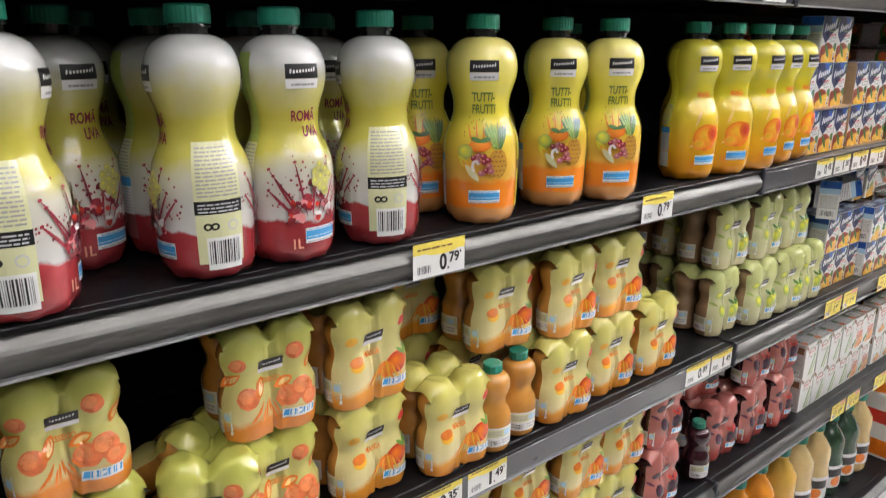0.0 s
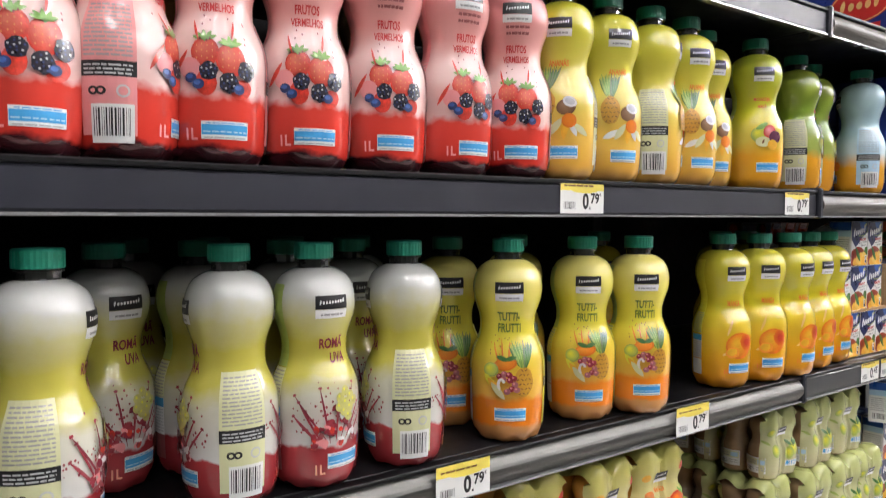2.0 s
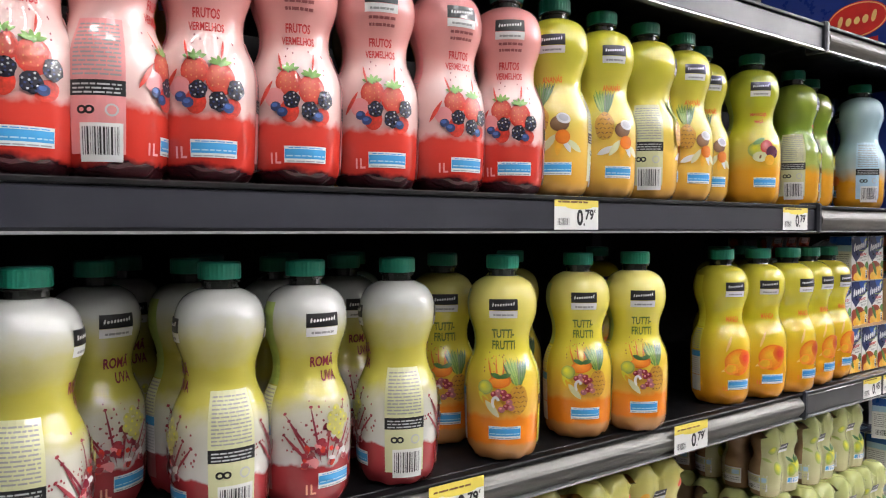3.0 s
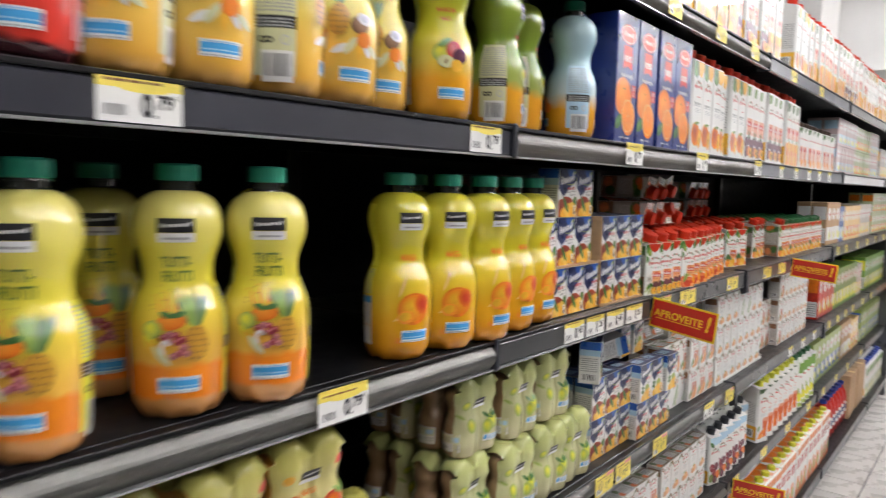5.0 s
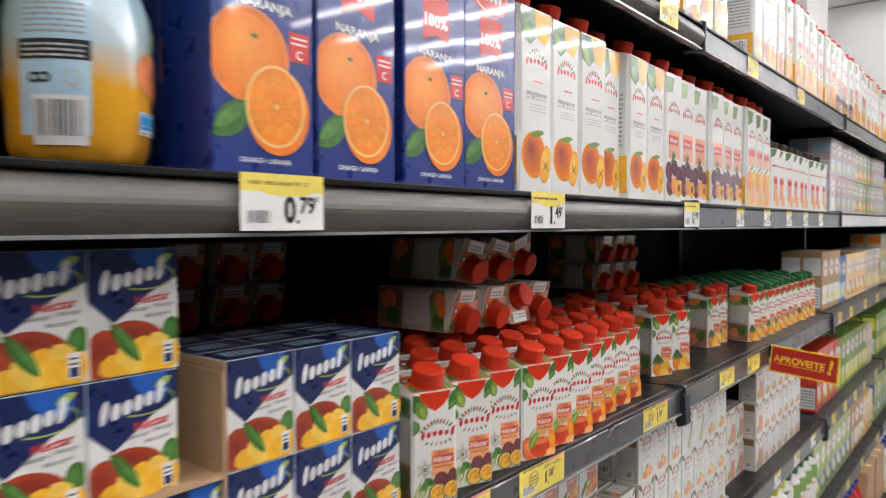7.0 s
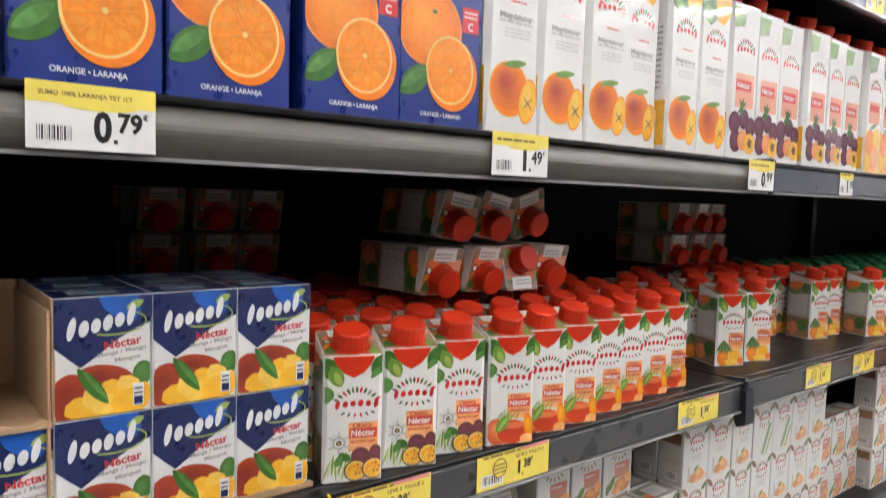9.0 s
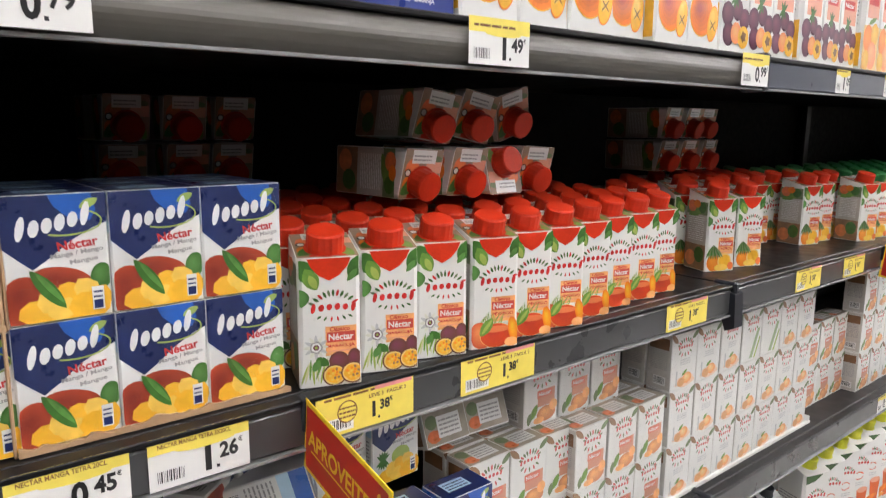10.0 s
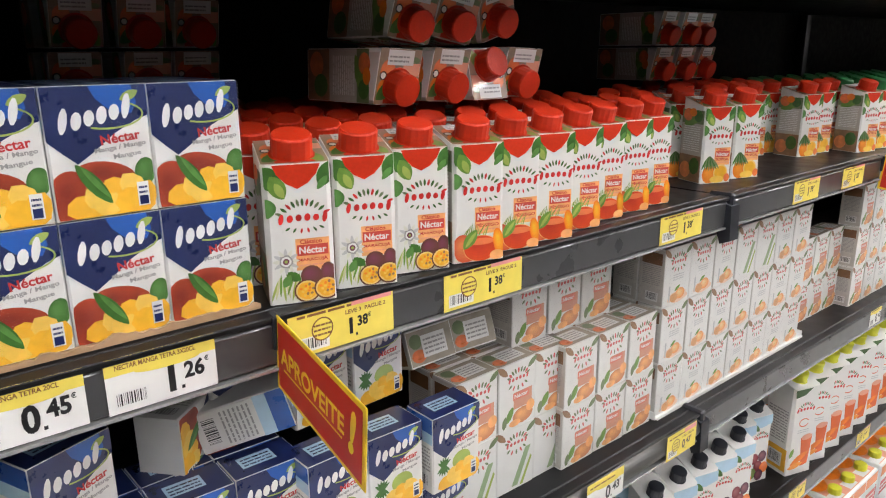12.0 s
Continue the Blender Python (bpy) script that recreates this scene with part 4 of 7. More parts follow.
        for k in range(8):
            a.leaf(-w * 0.40 + w * 0.05 * k, h * 0.27, h * 0.20, w * 0.07, (LEAF, DULLGREEN)[k % 2], 60 + 10 * k)
    a.clip = None


def side_print(a, w, h, m=GREY, patch=None):
    a.named("side_print")
    if patch:
        a.rect(-w * 0.46, h * 0.04, w * 0.46, h * 0.30, patch)
    a.lines(-w * 0.36, h * 0.36, w * 0.36, h * 0.74, 12, m, 11)
    a.barcode(-w * 0.2, h * 0.08, w * 0.3, h * 0.24)


def cap_on(root, r, hgt, m, y, z, tilt, label):
    c = part("cap", lathe_bm([(r * 0.96, 0), (r, 0.001), (r, hgt - 0.0015), (r * 0.92, hgt), (r * 0.5, hgt + 0.0002)], 36, 0.018), m, root, label)
    c.matrix_basis = pose(0, y, z, tilt, 0, 0)
    part("spout_collar", lathe_bm([(r * 1.12, -0.002), (r * 1.12, 0.0005), (r * 0.9, 0.001)], 20), m, c)


PAPER = mat("white_carton_board", (0.78, 0.78, 0.75), 0.32, var=0.04, coat=0.15)


def carton_small(fruit):
    w, h = 0.0525, 0.122
    root = part("juice_carton", carton_bm(w, w, h, 0.012, 0.004), PAPER)
    green = fruit == "citrus"
    tagged(root, "small white nectar carton with fruit print and " + ("dark green" if green else "red") + " cap", "juice carton", fruit + " small nectar cartons on the shelf")
    a = Art()
    art_compal_small(a, w * 0.96, h - 0.012, fruit)
    a.lay("front_print", root, front_face(-w / 2))
    s = Art()
    s.named("side_print").rect(-w * 0.48, 0.001, w * 0.48, (h - 0.012) * 0.36, KRAFT)
    s.ell(-w * 0.2, h * 0.14, w * 0.24, h * 0.10, PEACH, 0, 16)
    s.ell(w * 0.2, h * 0.20, w * 0.22, h * 0.10, LEAF, 0, 16)
    s.rect(-w * 0.48, (h - 0.012) * 0.36, w * 0.48, h * 0.70, ink_between(TAUPE, WHITE, 0.3))
    s.rect(-w * 0.48, h * 0.70, w * 0.48, h * 0.86, DULLGREEN)
    s.leaf(0, h * 0.74, w * 0.8, h * 0.12, LEAF2, 20)
    s.ell(-w * 0.22, h * 0.80, w * 0.2, h * 0.075, DPEACH, 0, 14)
    s.ell(w * 0.24, h * 0.79, w * 0.18, h * 0.07, LEAF, 0, 14)
    s.ell(0.0, h * 0.83, w * 0.16, h * 0.05, ORANGE, 0, 12)
    s.lines(-w * 0.36, h * 0.37, w * 0.36, h * 0.68, 12, WHITE, 11)
    s.lay("side_print", root, left_face(-w / 2))
    cap_on(root, 0.0160, 0.017, CAPDKGREEN if green else CAPRED, -0.0085, h - 0.0072, 16, "ribbed green screw cap" if green else "ribbed red screw cap")
    t = Art()
    t.named("top_print").rect(-0.0255, -0.0345, 0.0255, 0.0170, ink_between(KRAFT, TAUPE, 0.4))
    t.leaf(0.014, 0.004, 0.022, 0.012, DULLGREEN, 20)
    t.leaf(-0.004, -0.012, 0.034, 0.016, ink_between(DPEACH, KRAFT, 0.4), 10)
    t.ell(-0.014, -0.004, 0.009, 0.011, DPEACH, 0, 14)
    t.ell(-0.017, -0.020, 0.007, 0.009, ORANGE, 0, 12)
    t.rect(-0.015, -0.034, 0.015, -0.006, CAPRED)
    t.leaf(-0.014, -0.022, 0.026, 0.014, LEAF, 40)
    t.leaf(0.016, -0.024, 0.022, 0.012, LEAF2, 120)
    t.rect(0.004, -0.008, 0.025, 0.004, SALMON)
    t.ell(-0.019, -0.008, 0.0042, 0.0042, BLACK, 0, 12)
    t.ell(-0.019, -0.008, 0.003, 0.003, WHITE, 0, 12)
    t.named("top_label").rect(-0.016, 0.002, 0.016, 0.016, WHITE)
    t.lines(-0.014, 0.004, 0.010, 0.012, 2, GREY)
    t.lay("top_label", root, lambda x, y, o: (x, y + 0.009, h - 0.012 * (0.5 - (y + 0.009) / w) + o + 0.0002))
    return root


def art_litre_mango(a, w, h):
    a.named("front_print")
    a.poly([(-w / 2 + 0.001, h * 0.99), (-w * 0.46, h * 0.84), (-w * 0.20, h * 0.80), (w * 0.22, h * 0.90), (w * 0.48, h * 0.99)], LEAF)
    a.poly([(-w * 0.10, h * 0.99), (w * 0.02, h * 0.84), (w * 0.26, h * 0.82), (w * 0.46, h * 0.90), (w * 0.48, h * 0.99)], MANGOY)
    a.leaf(-w * 0.28, h * 0.87, w * 0.40, h * 0.07, LEAF2, -50)
    leaves_over(a, 0, h * 0.715, w * 0.6)
    wordmark(a, 0, h * 0.70, w * 0.70, RED, 6, 0.004)
    a.lines(-w * 0.1, h * 0.60, w * 0.2, h * 0.62, 1, RED)
    a.lines(-w * 0.3, h * 0.50, w * 0.34, h * 0.56, 2, LGREY)
    a.named("lettering").text("Magdalena", 0, h * 0.535, h * 0.035, GREY, w * 0.6)
    a.named("front_print").lines(-w * 0.2, h * 0.44, w * 0.3, h * 0.49, 3, LGREY)
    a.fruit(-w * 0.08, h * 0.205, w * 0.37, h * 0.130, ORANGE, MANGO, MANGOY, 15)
    a.ell(w * 0.28, h * 0.16, w * 0.17, h * 0.108, ORANGE, -10, 20)
    a.ell(w * 0.28, h * 0.16, w * 0.155, h * 0.10, MANGOY, -10, 20)
    a.ell(w * 0.25, h * 0.18, w * 0.08, h * 0.06, PULPY, -10, 16)
    for r in (45, -45):
        a.leaf(w * 0.28, h * 0.15, w * 0.26, 0.002, BROWN, r)
    a.leaf(w * 0.02, h * 0.325, w * 0.46, h * 0.035, LEAF2, 8)


def art_litre_plum(a, w, h):
    a.named("front_print")
    a.poly([(-w / 2 + 0.001, h * 0.97), (-w * 0.44, h * 0.84), (-w * 0.1, h * 0.86), (0, h * 0.97)], LEAF2)
    leaves_over(a, 0, h * 0.715, w * 0.6)
    wordmark(a, 0, h * 0.70, w * 0.70, RED, 6, 0.004)
    a.rect(-w * 0.3, h * 0.34, w * 0.36, h * 0.56, SALMON)
    a.rect(-w * 0.3, h * 0.45, w * 0.26, h * 0.52, RED)
    a.named("lettering").text("Néctar", -w * 0.02, h * 0.485, h * 0.035, WHITE, w * 0.46)
    a.named("front_print")
    for x, z, r, m in ((-0.28, 0.24, 0.20, PURPLE), (0.05, 0.27, 0.18, PURPLE), (0.30, 0.22, 0.18, PURPLE), (-0.22, 0.12, 0.20, PURPLE), (0.02, 0.13, 0.18, PEACH), (0.28, 0.11, 0.19, MANGOY)):
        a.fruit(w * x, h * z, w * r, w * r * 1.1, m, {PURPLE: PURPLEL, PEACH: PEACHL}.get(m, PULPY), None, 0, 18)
    a.ell(w * 0.28, h * 0.11, w * 0.09, w * 0.10, BROWN, 0, 10, 0.2)
    for r in (40, 120, 80):
        a.leaf(-w * 0.05, h * 0.34, w * 0.4, h * 0.03, LEAF, r)


def art_litre_orange(a, w, h):
    a.named("front_print")
    a.poly([(-w / 2 + 0.001, h * 0.97), (-w * 0.44, h * 0.82), (0, h * 0.86), (w * 0.1, h * 0.97)], LEAF)
    leaves_over(a, 0, h * 0.715, w * 0.6)
    wordmark(a, 0, h * 0.70, w * 0.70, RED, 6, 0.004)
    a.rect(-w * 0.48, h * 0.01, w * 0.48, h * 0.36, PEEL)
    a.rect(-w * 0.34, h * 0.42, w * 0.36, h * 0.60, SALMON)
    a.rect(-w * 0.30, h * 0.52, w * 0.28, h * 0.575, RED)
    for x, z, r, m in ((-0.2, 0.26, 0.27, ORANGE), (0.2, 0.30, 0.22, MANGOY), (0.1, 0.13, 0.28, PEACH), (-0.26, 0.09, 0.2, MANGOY)):
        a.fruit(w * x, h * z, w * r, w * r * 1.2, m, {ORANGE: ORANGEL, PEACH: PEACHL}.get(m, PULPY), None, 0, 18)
    a.leaf(0, h * 0.4, w * 0.5, h * 0.04, LEAF2, 20)


def art_litre_slim(a, w, h):
    a.named("front_print")
    a.poly([(-w * 0.48, h * 0.99), (-w * 0.46, h * 0.84), (-w * 0.1, h * 0.88), (w * 0.2, h * 0.99)], LEAF)
    wordmark(a, 0, h * 0.70, w * 0.66, RED, 6, 0.003)
    a.rect(-w * 0.16, h * 0.14, w * 0.22, h * 0.54, SALMON)
    a.rect(-w * 0.16, h * 0.42, w * 0.22, h * 0.50, RED)
    a.ell(w * 0.20, h * 0.14, w * 0.20, h * 0.10, PEACHL, 0, 14)


def art_litre_veg(a, w, h):
    a.named("front_print")
    a.poly([(-w * 0.48, h * 0.99), (-w * 0.46, h * 0.90), (-w * 0.1, h * 0.92), (w * 0.2, h * 0.99)], ink_between(LEAF, BLACK, 0.5))
    leaves_over(a, 0, h * 0.76, w * 0.6)
    wordmark(a, 0, h * 0.74, w * 0.76, RED, 6, 0.004)
    a.arc(0, h * 0.60, w * 0.20, h * 0.05, 0.0020, 20, 340, ink_between(RED, ORANGE, 0.4))
    a.lines(-w * 0.22, h * 0.48, w * 0.22, h * 0.53, 2, LGREY)
    a.poly([(-w * 0.04, h * 0.42), (w * 0.42, h * 0.44), (w * 0.34, h * 0.10), (w * 0.06, h * 0.08)], ink_between(RED, ORANGE, 0.5))
    a.ell(w * 0.20, h * 0.42, w * 0.22, h * 0.035, SALMON, 4, 16)
    a.leaf(-w * 0.02, h * 0.18, w * 0.80, h * 0.075, ORANGE, 28)
    a.leaf(-w * 0.16, h * 0.10, w * 0.62, h * 0.065, ORANGEL, 12)
    a.leaf(-w * 0.36, h * 0.26, w * 0.34, h * 0.05, LEAF2, 70)


def art_litre_green(a, w, h):
    a.named("front_print")
    a.rect(-w * 0.49, h * 0.74, w * 0.49, h * 0.96, LEAF2)
    wordmark(a, 0, h * 0.66, w * 0.74, RED, 6, 0.003)
    a.ell(-w * 0.1, h * 0.34, w * 0.28, h * 0.12, LGREEN, 10, 18)
    a.ell(w * 0.2, h * 0.22, w * 0.24, h * 0.1, LEMON, 10, 18)
    a.rect(-w * 0.49, h * 0.02, w * 0.49, h * 0.1, LGREEN)


def art_litre_red(a, w, h):
    a.named("front_print")
    a.poly([(-w * 0.48, h * 0.99), (-w * 0.48, h * 0.86), (0, h * 0.82), (w * 0.48, h * 0.86), (w * 0.48, h * 0.99)], PALEBLUE)
    a.leaf(-w * 0.30, h * 0.84, w * 0.5, h * 0.08, LEAF, -40)
    wordmark(a, 0, h * 0.66, w * 0.74, RED, 6, 0.003)
    leaves_over(a, 0, h * 0.68, w * 0.6)
    for u, v, m in ((-0.22, 0.36, DRED), (0.16, 0.38, PURPLE), (-0.02, 0.24, DRED), (0.28, 0.20, ORANGE), (-0.28, 0.14, LEAF2), (0.06, 0.10, PURPLE)):
        a.fruit(w * u, h * v, w * 0.20, h * 0.085, m, ink_between(m, PINK, 0.3), None, 0, 14)


def carton_litre(kind, art, capm, w=0.070, h=0.222, label="", slope=0.018, board=None):
    root = part("juice_carton", carton_bm(w, w, h, slope, 0.006), board or PAPER)
    tagged(root, label, "juice carton", kind + " litre cartons on the shelf")
    a = Art()
    art(a, w * 0.97, h - slope)
    a.lay("front_print", root, front_face(-w / 2))
    s = Art()
    side_print(s, w, h - slope, GREY, MANGOY)
    s.lay("side_print", root, left_face(-w / 2))
    cap_on(root, 0.0155 if w > 0.06 else 0.0125, 0.020 if w > 0.06 else 0.016, capm, -0.006, h - slope * 0.62, 14, "ribbed screw cap")
    return root


def juver():
    w, d, h = 0.0915, 0.062, 0.232
    root = part("juice_carton", carton_bm(w, d, h, 0.0, 0.0), NAVY)
    tagged(root, "tall navy blue orange-juice carton with orange print", "juice carton", "navy orange-juice cartons on the shelf")
    a = Art()
    a.named("brand_label")
    a.ell(0.0, 0.196, 0.032, 0.018, RED, 0, 24)
    a.ell(0.0, 0.196, 0.029, 0.0155, WHITE, 0, 24)
    a.ell(0.0, 0.196, 0.0275, 0.0142, RED, 0, 24)
    a.mark(0, 0.196, 0.040, 0.013, 5, WHITE)
    a.named("banner").poly([(-0.019, 0.134), (0.0, 0.140), (0.019, 0.134), (0.019, 0.176), (-0.019, 0.176)], RED)
    a.named("lettering").text("100%", 0, 0.153, 0.012, WHITE, 0.034)
    a.text("NARANJA", 0.0, 0.121, 0.0090, WHITE, 0.050)
    a.text("ORANGE • LARANJA", 0.000, 0.0095, 0.0050, WHITE, 0.046)
    a.named("fruit_print")
    a.clip = w / 2 - 0.0005
    a.fruit(-0.014, 0.084, 0.0355, 0.0345, ORANGE, ORANGEL, PEACH, 0, 32)
    a.ell(-0.010, 0.098, 0.0030, 0.0018, LEAF, 0, 10)
    for k in range(40):
        an, rr_ = k * 2.4, 0.030 * math.sqrt((k + 1) / 41)
        a.ell(-0.012 + rr_ * math.cos(an), 0.080 + rr_ * math.sin(an), 0.0005, 0.0005, PEACH, 0, 6)
    a.leaf(-0.029, 0.038, 0.040, 0.022, LEAF, 38)
    a.leaf(-0.031, 0.040, 0.030, 0.010, LEAFL, 38)
    a.ell(0.0115, 0.0465, 0.0290, 0.0320, ORANGE, 0, 32)
    a.ell(0.009, 0.050, 0.0270, 0.0300, PEEL, 0, 32)
    a.ell(0.009, 0.050, 0.0250, 0.0280, ORANGE2, 0, 32)
    for k in range(10):
        an = radians(k * 36 + 8)
        a.leaf(0.009 + 0.0125 * math.cos(an), 0.050 + 0.0140 * math.sin(an), 0.024, 0.0004, ink_between(ORANGE2, PEEL, 0.5), k * 36 + 8)
    for k in range(10):
        an = radians(k * 36 + 26)
        a.ell(0.009 + 0.017 * math.cos(an), 0.050 + 0.019 * math.sin(an), 0.0050, 0.0030, ORANGEL, k * 36 + 26, 10, 0.15)
    a.ell(0.009, 0.050, 0.0022, 0.0022, PEEL, 0, 10)
    a.clip = None
    a.named("badge").rect(0.022, 0.086, 0.041, 0.108, RED)
    a.lines(0.024, 0.098, 0.039, 0.106, 2, WHITE)
    a.named("lettering").text("C", 0.0315, 0.0915, 0.007, WHITE)
    a.lay("front_print", root, front_face(-d / 2))
    return root


def art_santal(a, w, h, fruit):
    a.clip = w / 2 - 0.0004
    a.named("front_print")
    a.poly([(-w / 2, h * 0.60), (-w * 0.36, h * 0.50), (-w * 0.24, h * 0.42), (-w * 0.08, h * 0.50), (w * 0.14, h * 0.63), (w * 0.36, h * 0.72), (w / 2, h * 0.76), (w / 2, h * 0.995), (-w / 2, h * 0.995)], MIDNIGHT)
    a.poly([(-w * 0.06, h * 0.995), (w * 0.0, h * 0.90), (w * 0.14, h * 0.80), (w * 0.34, h * 0.78), (w * 0.40, h * 0.86), (w * 0.36, h * 0.995)], NAVY2)
    a.arc(w * 0.10, h * 0.775, w * 0.36, h * 0.11, 0.0012, -120, 60, LGREEN)
    a.leaf(w * 0.33, h * 0.915, 0.013, 0.006, LGREEN, 25)
    a.named("brand_label").mark(-w * 0.02, h * 0.775, w * 0.74, h * 0.25, 6, WHITE, 0.20, 0.0, 0.42)
    a.named("lettering").text("Néctar", w * 0.20, h * 0.60, h * 0.075, TXRED, w * 0.40, 6)
    a.text("Manga / Mango", w * 0.19, h * 0.525, h * 0.048, GREY, w * 0.52, 6)
    a.text("Mangue", w * 0.25, h * 0.460, h * 0.048, GREY, w * 0.28, 6)
    a.named("front_print")
    if fruit == "mango":
        a.fruit(w * 0.02, h * 0.32, w * 0.30, h * 0.105, MANGO, MANGOD, None, -12)
        a.fruit(-w * 0.34, h * 0.17, w * 0.22, h * 0.21, MANGO, MANGOD, None, 0)
        a.fruit(w * 0.41, h * 0.32, w * 0.11, h * 0.11, LEAF, LEAFL, None, -10)
    else:
        a.ell(w * 0.1, h * 0.32, w * 0.20, h * 0.12, LGREEN, 0, 16)
        for k in range(6):
            a.leaf(-w * 0.28, h * 0.32, w * 0.34, h * 0.05, LEAF, 30 + 22 * k)
    a.ell(w * 0.10, h * 0.09, w * 0.40, h * 0.13, MANGOY, 0, 18, 0.04)
    for k, (u, v) in enumerate(((-0.26, 0.09), (-0.10, 0.17), (0.08, 0.20), (0.26, 0.22), (0.40, 0.15), (0.0, 0.09), (0.20, 0.11))):
        a.ell(w * u, h * v, w * 0.15, h * 0.095, (MANGOY, PULPY)[k % 2], 20 + k * 35, 8, 0.05)
    if fruit == "mango":
        a.leaf(-w * 0.12, h * 0.26, w * 0.54, h * 0.115, LEAF, -54)
        a.leaf(-w * 0.10, h * 0.27, w * 0.44, h * 0.045, LEAFL, -54)
    a.rect(w * 0.30, h * 0.05, w * 0.42, h * 0.24, WHITE)
    a.rect(w * 0.315, h * 0.06, w * 0.405, h * 0.13, MIDNIGHT)
    a.lines(w * 0.315, h * 0.14, w * 0.405, h * 0.22, 2, MIDNIGHT)
    a.clip = None


def brick(kind):
    w, d, h = 0.0635, 0.041, 0.084
    if kind.startswith("santal"):
        root = part("juice_box", carton_bm(w, d, h), PAPER)
        tagged(root, "small blue and white mango nectar drink box", "juice box", "blue and white drink boxes")
        a = Art()
        art_santal(a, w * 0.985, h, "mango" if kind == "santal" else "tropical")
        a.lay("front_print", root, front_face(-d / 2))
        t = Art()
        t.rect(-w * 0.49, -d * 0.49, w * 0.49, d * 0.49, MIDNIGHT)
        t.rect(-w * 0.3, -d * 0.2, w * 0.2, d * 0.25, PALEBLUE)
        t.lines(-w * 0.26, -d * 0.16, w * 0.16, d * 0.2, 3, MIDNIGHT)
        t.lay("top_print", root, lambda x, y, o: (x, y, h + o))
        s = Art()
        s.named("side_print").rect(-d * 0.49, h * 0.80, d * 0.49, h * 0.99, NAVY2)
        s.rect(-d * 0.49, h * 0.66, d * 0.49, h * 0.80, PALEBLUE)
        s.lines(-d * 0.4, h * 0.28, d * 0.4, h * 0.62, 7, GREY)
        s.barcode(-d * 0.36, h * 0.05, d * 0.36, h * 0.24)
        s.lay("side_print", root, left_face(-w / 2))
        return root
    root = part("juice_box", carton_bm(w, d, h), PAPER)
    fr = {"mini_peach": (ink_between(SALMON, KRAFT, 0.3), ink_between(PEACH, KRAFT, 0.45)), "mini_orange": (ink_between(PEEL, WHITE, 0.5), PEACHL), "mini_green": (LEAF2, LGREEN)}[kind]
    tagged(root, "small white nectar drink box with pale fruit print", "juice box", "white drink boxes in stacks")
    a = Art()
    a.named("front_print")
    soft = ink_between(RED, PINK, 0.35)
    for k in range(9):
        an = radians(20 + 17.5 * k)
        a.leaf(w * 0.02 + w * 0.27 * math.cos(an), h * 0.74 + h * 0.13 * math.sin(an), w * 0.12, w * 0.05, soft if k % 3 == 1 else DULLGREEN, math.degrees(an))
    for k in range(5):
        an = radians(215 + 27 * k)
        a.leaf(w * 0.02 + w * 0.26 * math.cos(an), h * 0.72 + h * 0.12 * math.sin(an), w * 0.11, w * 0.045, soft if k % 2 else DULLGREEN, math.degrees(an))
    wordmark(a, w * 0.02, h * 0.735, w * 0.58, soft, 6, 0.0015)
    if kind == "mini_green":
        green = ink_between(LEAF2, WHITE, 0.25)
        a.poly([(-w * 0.1, h * 0.05), (w * 0.06, h * 0.05), (w * 0.40, h * 0.62), (w * 0.26, h * 0.62)], green)
        a.poly([(w * 0.12, h * 0.03), (w * 0.20, h * 0.03), (w * 0.44, h * 0.42), (w * 0.40, h * 0.46)], LGREEN)
    elif kind == "mini_peach":
        a.rect(-w * 0.10, h * 0.28, w * 0.40, h * 0.54, fr[0])
        a.rect(-w * 0.12, h * 0.42, w * 0.32, h * 0.53, ink_between(SALMON, RED, 0.45))
        a.named("lettering").text("Néctar", w * 0.10, h * 0.475, h * 0.06, WHITE, w * 0.36)
        a.named("front_print")
        a.fruit(w * 0.16, h * 0.15, w * 0.28, h * 0.125, fr[1], PEACHL, None, 0, 16)
        a.ell(w * 0.36, h * 0.25, w * 0.12, h * 0.09, PEACHL, 0, 12)
        a.leaf(-w * 0.20, h * 0.22, w * 0.34, h * 0.12, LEAF2, 60)
        a.leaf(-w * 0.34, h * 0.13, w * 0.26, h * 0.10, DULLGREEN, 80)
        a.ell(-w * 0.06, h * 0.07, w * 0.16, h * 0.055, PEACHL, 0, 12)
    else:
        a.lines(-w * 0.16, h * 0.42, w * 0.24, h * 0.54, 3, LGREY, 5)
        pale = ink_between(PEACHL, WHITE, 0.45)
        a.ell(w * 0.06, h * 0.12, w * 0.38, h * 0.10, pale, 0, 16, 0.08)
        a.fruit(w * 0.14, h * 0.17, w * 0.18, h * 0.10, ink_between(ORANGE, PEACHL, 0.6), ink_between(PULPY, WHITE, 0.3), None, 0, 16)
        a.ell(-w * 0.10, h * 0.12, w * 0.14, h * 0.08, ink_between(PEACHL, KRAFT, 0.25), 0, 12)
        a.leaf(w * 0.02, h * 0.28, w * 0.24, h * 0.06, LEAF2, 30)
        a.rect(-w * 0.30, h * 0.08, -w * 0.24, h * 0.34, LGREY)
    a.leaf(-w * 0.40, h * 0.92, w * 0.34, h * 0.10, KRAFT, -40)
    a.leaf(w * 0.40, h * 0.92, w * 0.30, h * 0.09, DULLGREEN, 35)
    a.lay("front_print", root, front_face(-d / 2))
    t = Art()
    t.rect(-w * 0.49, -d * 0.46, w * 0.49, d * 0.46, TAUPE if kind != "mini_green" else LGREY)
    t.ell(-w * 0.30, -d * 0.22, w * 0.16, d * 0.18, DPEACH, 0, 12)
    t.ell(-w * 0.32, d * 0.18, w * 0.14, d * 0.2, DULLGREEN, 0, 12)
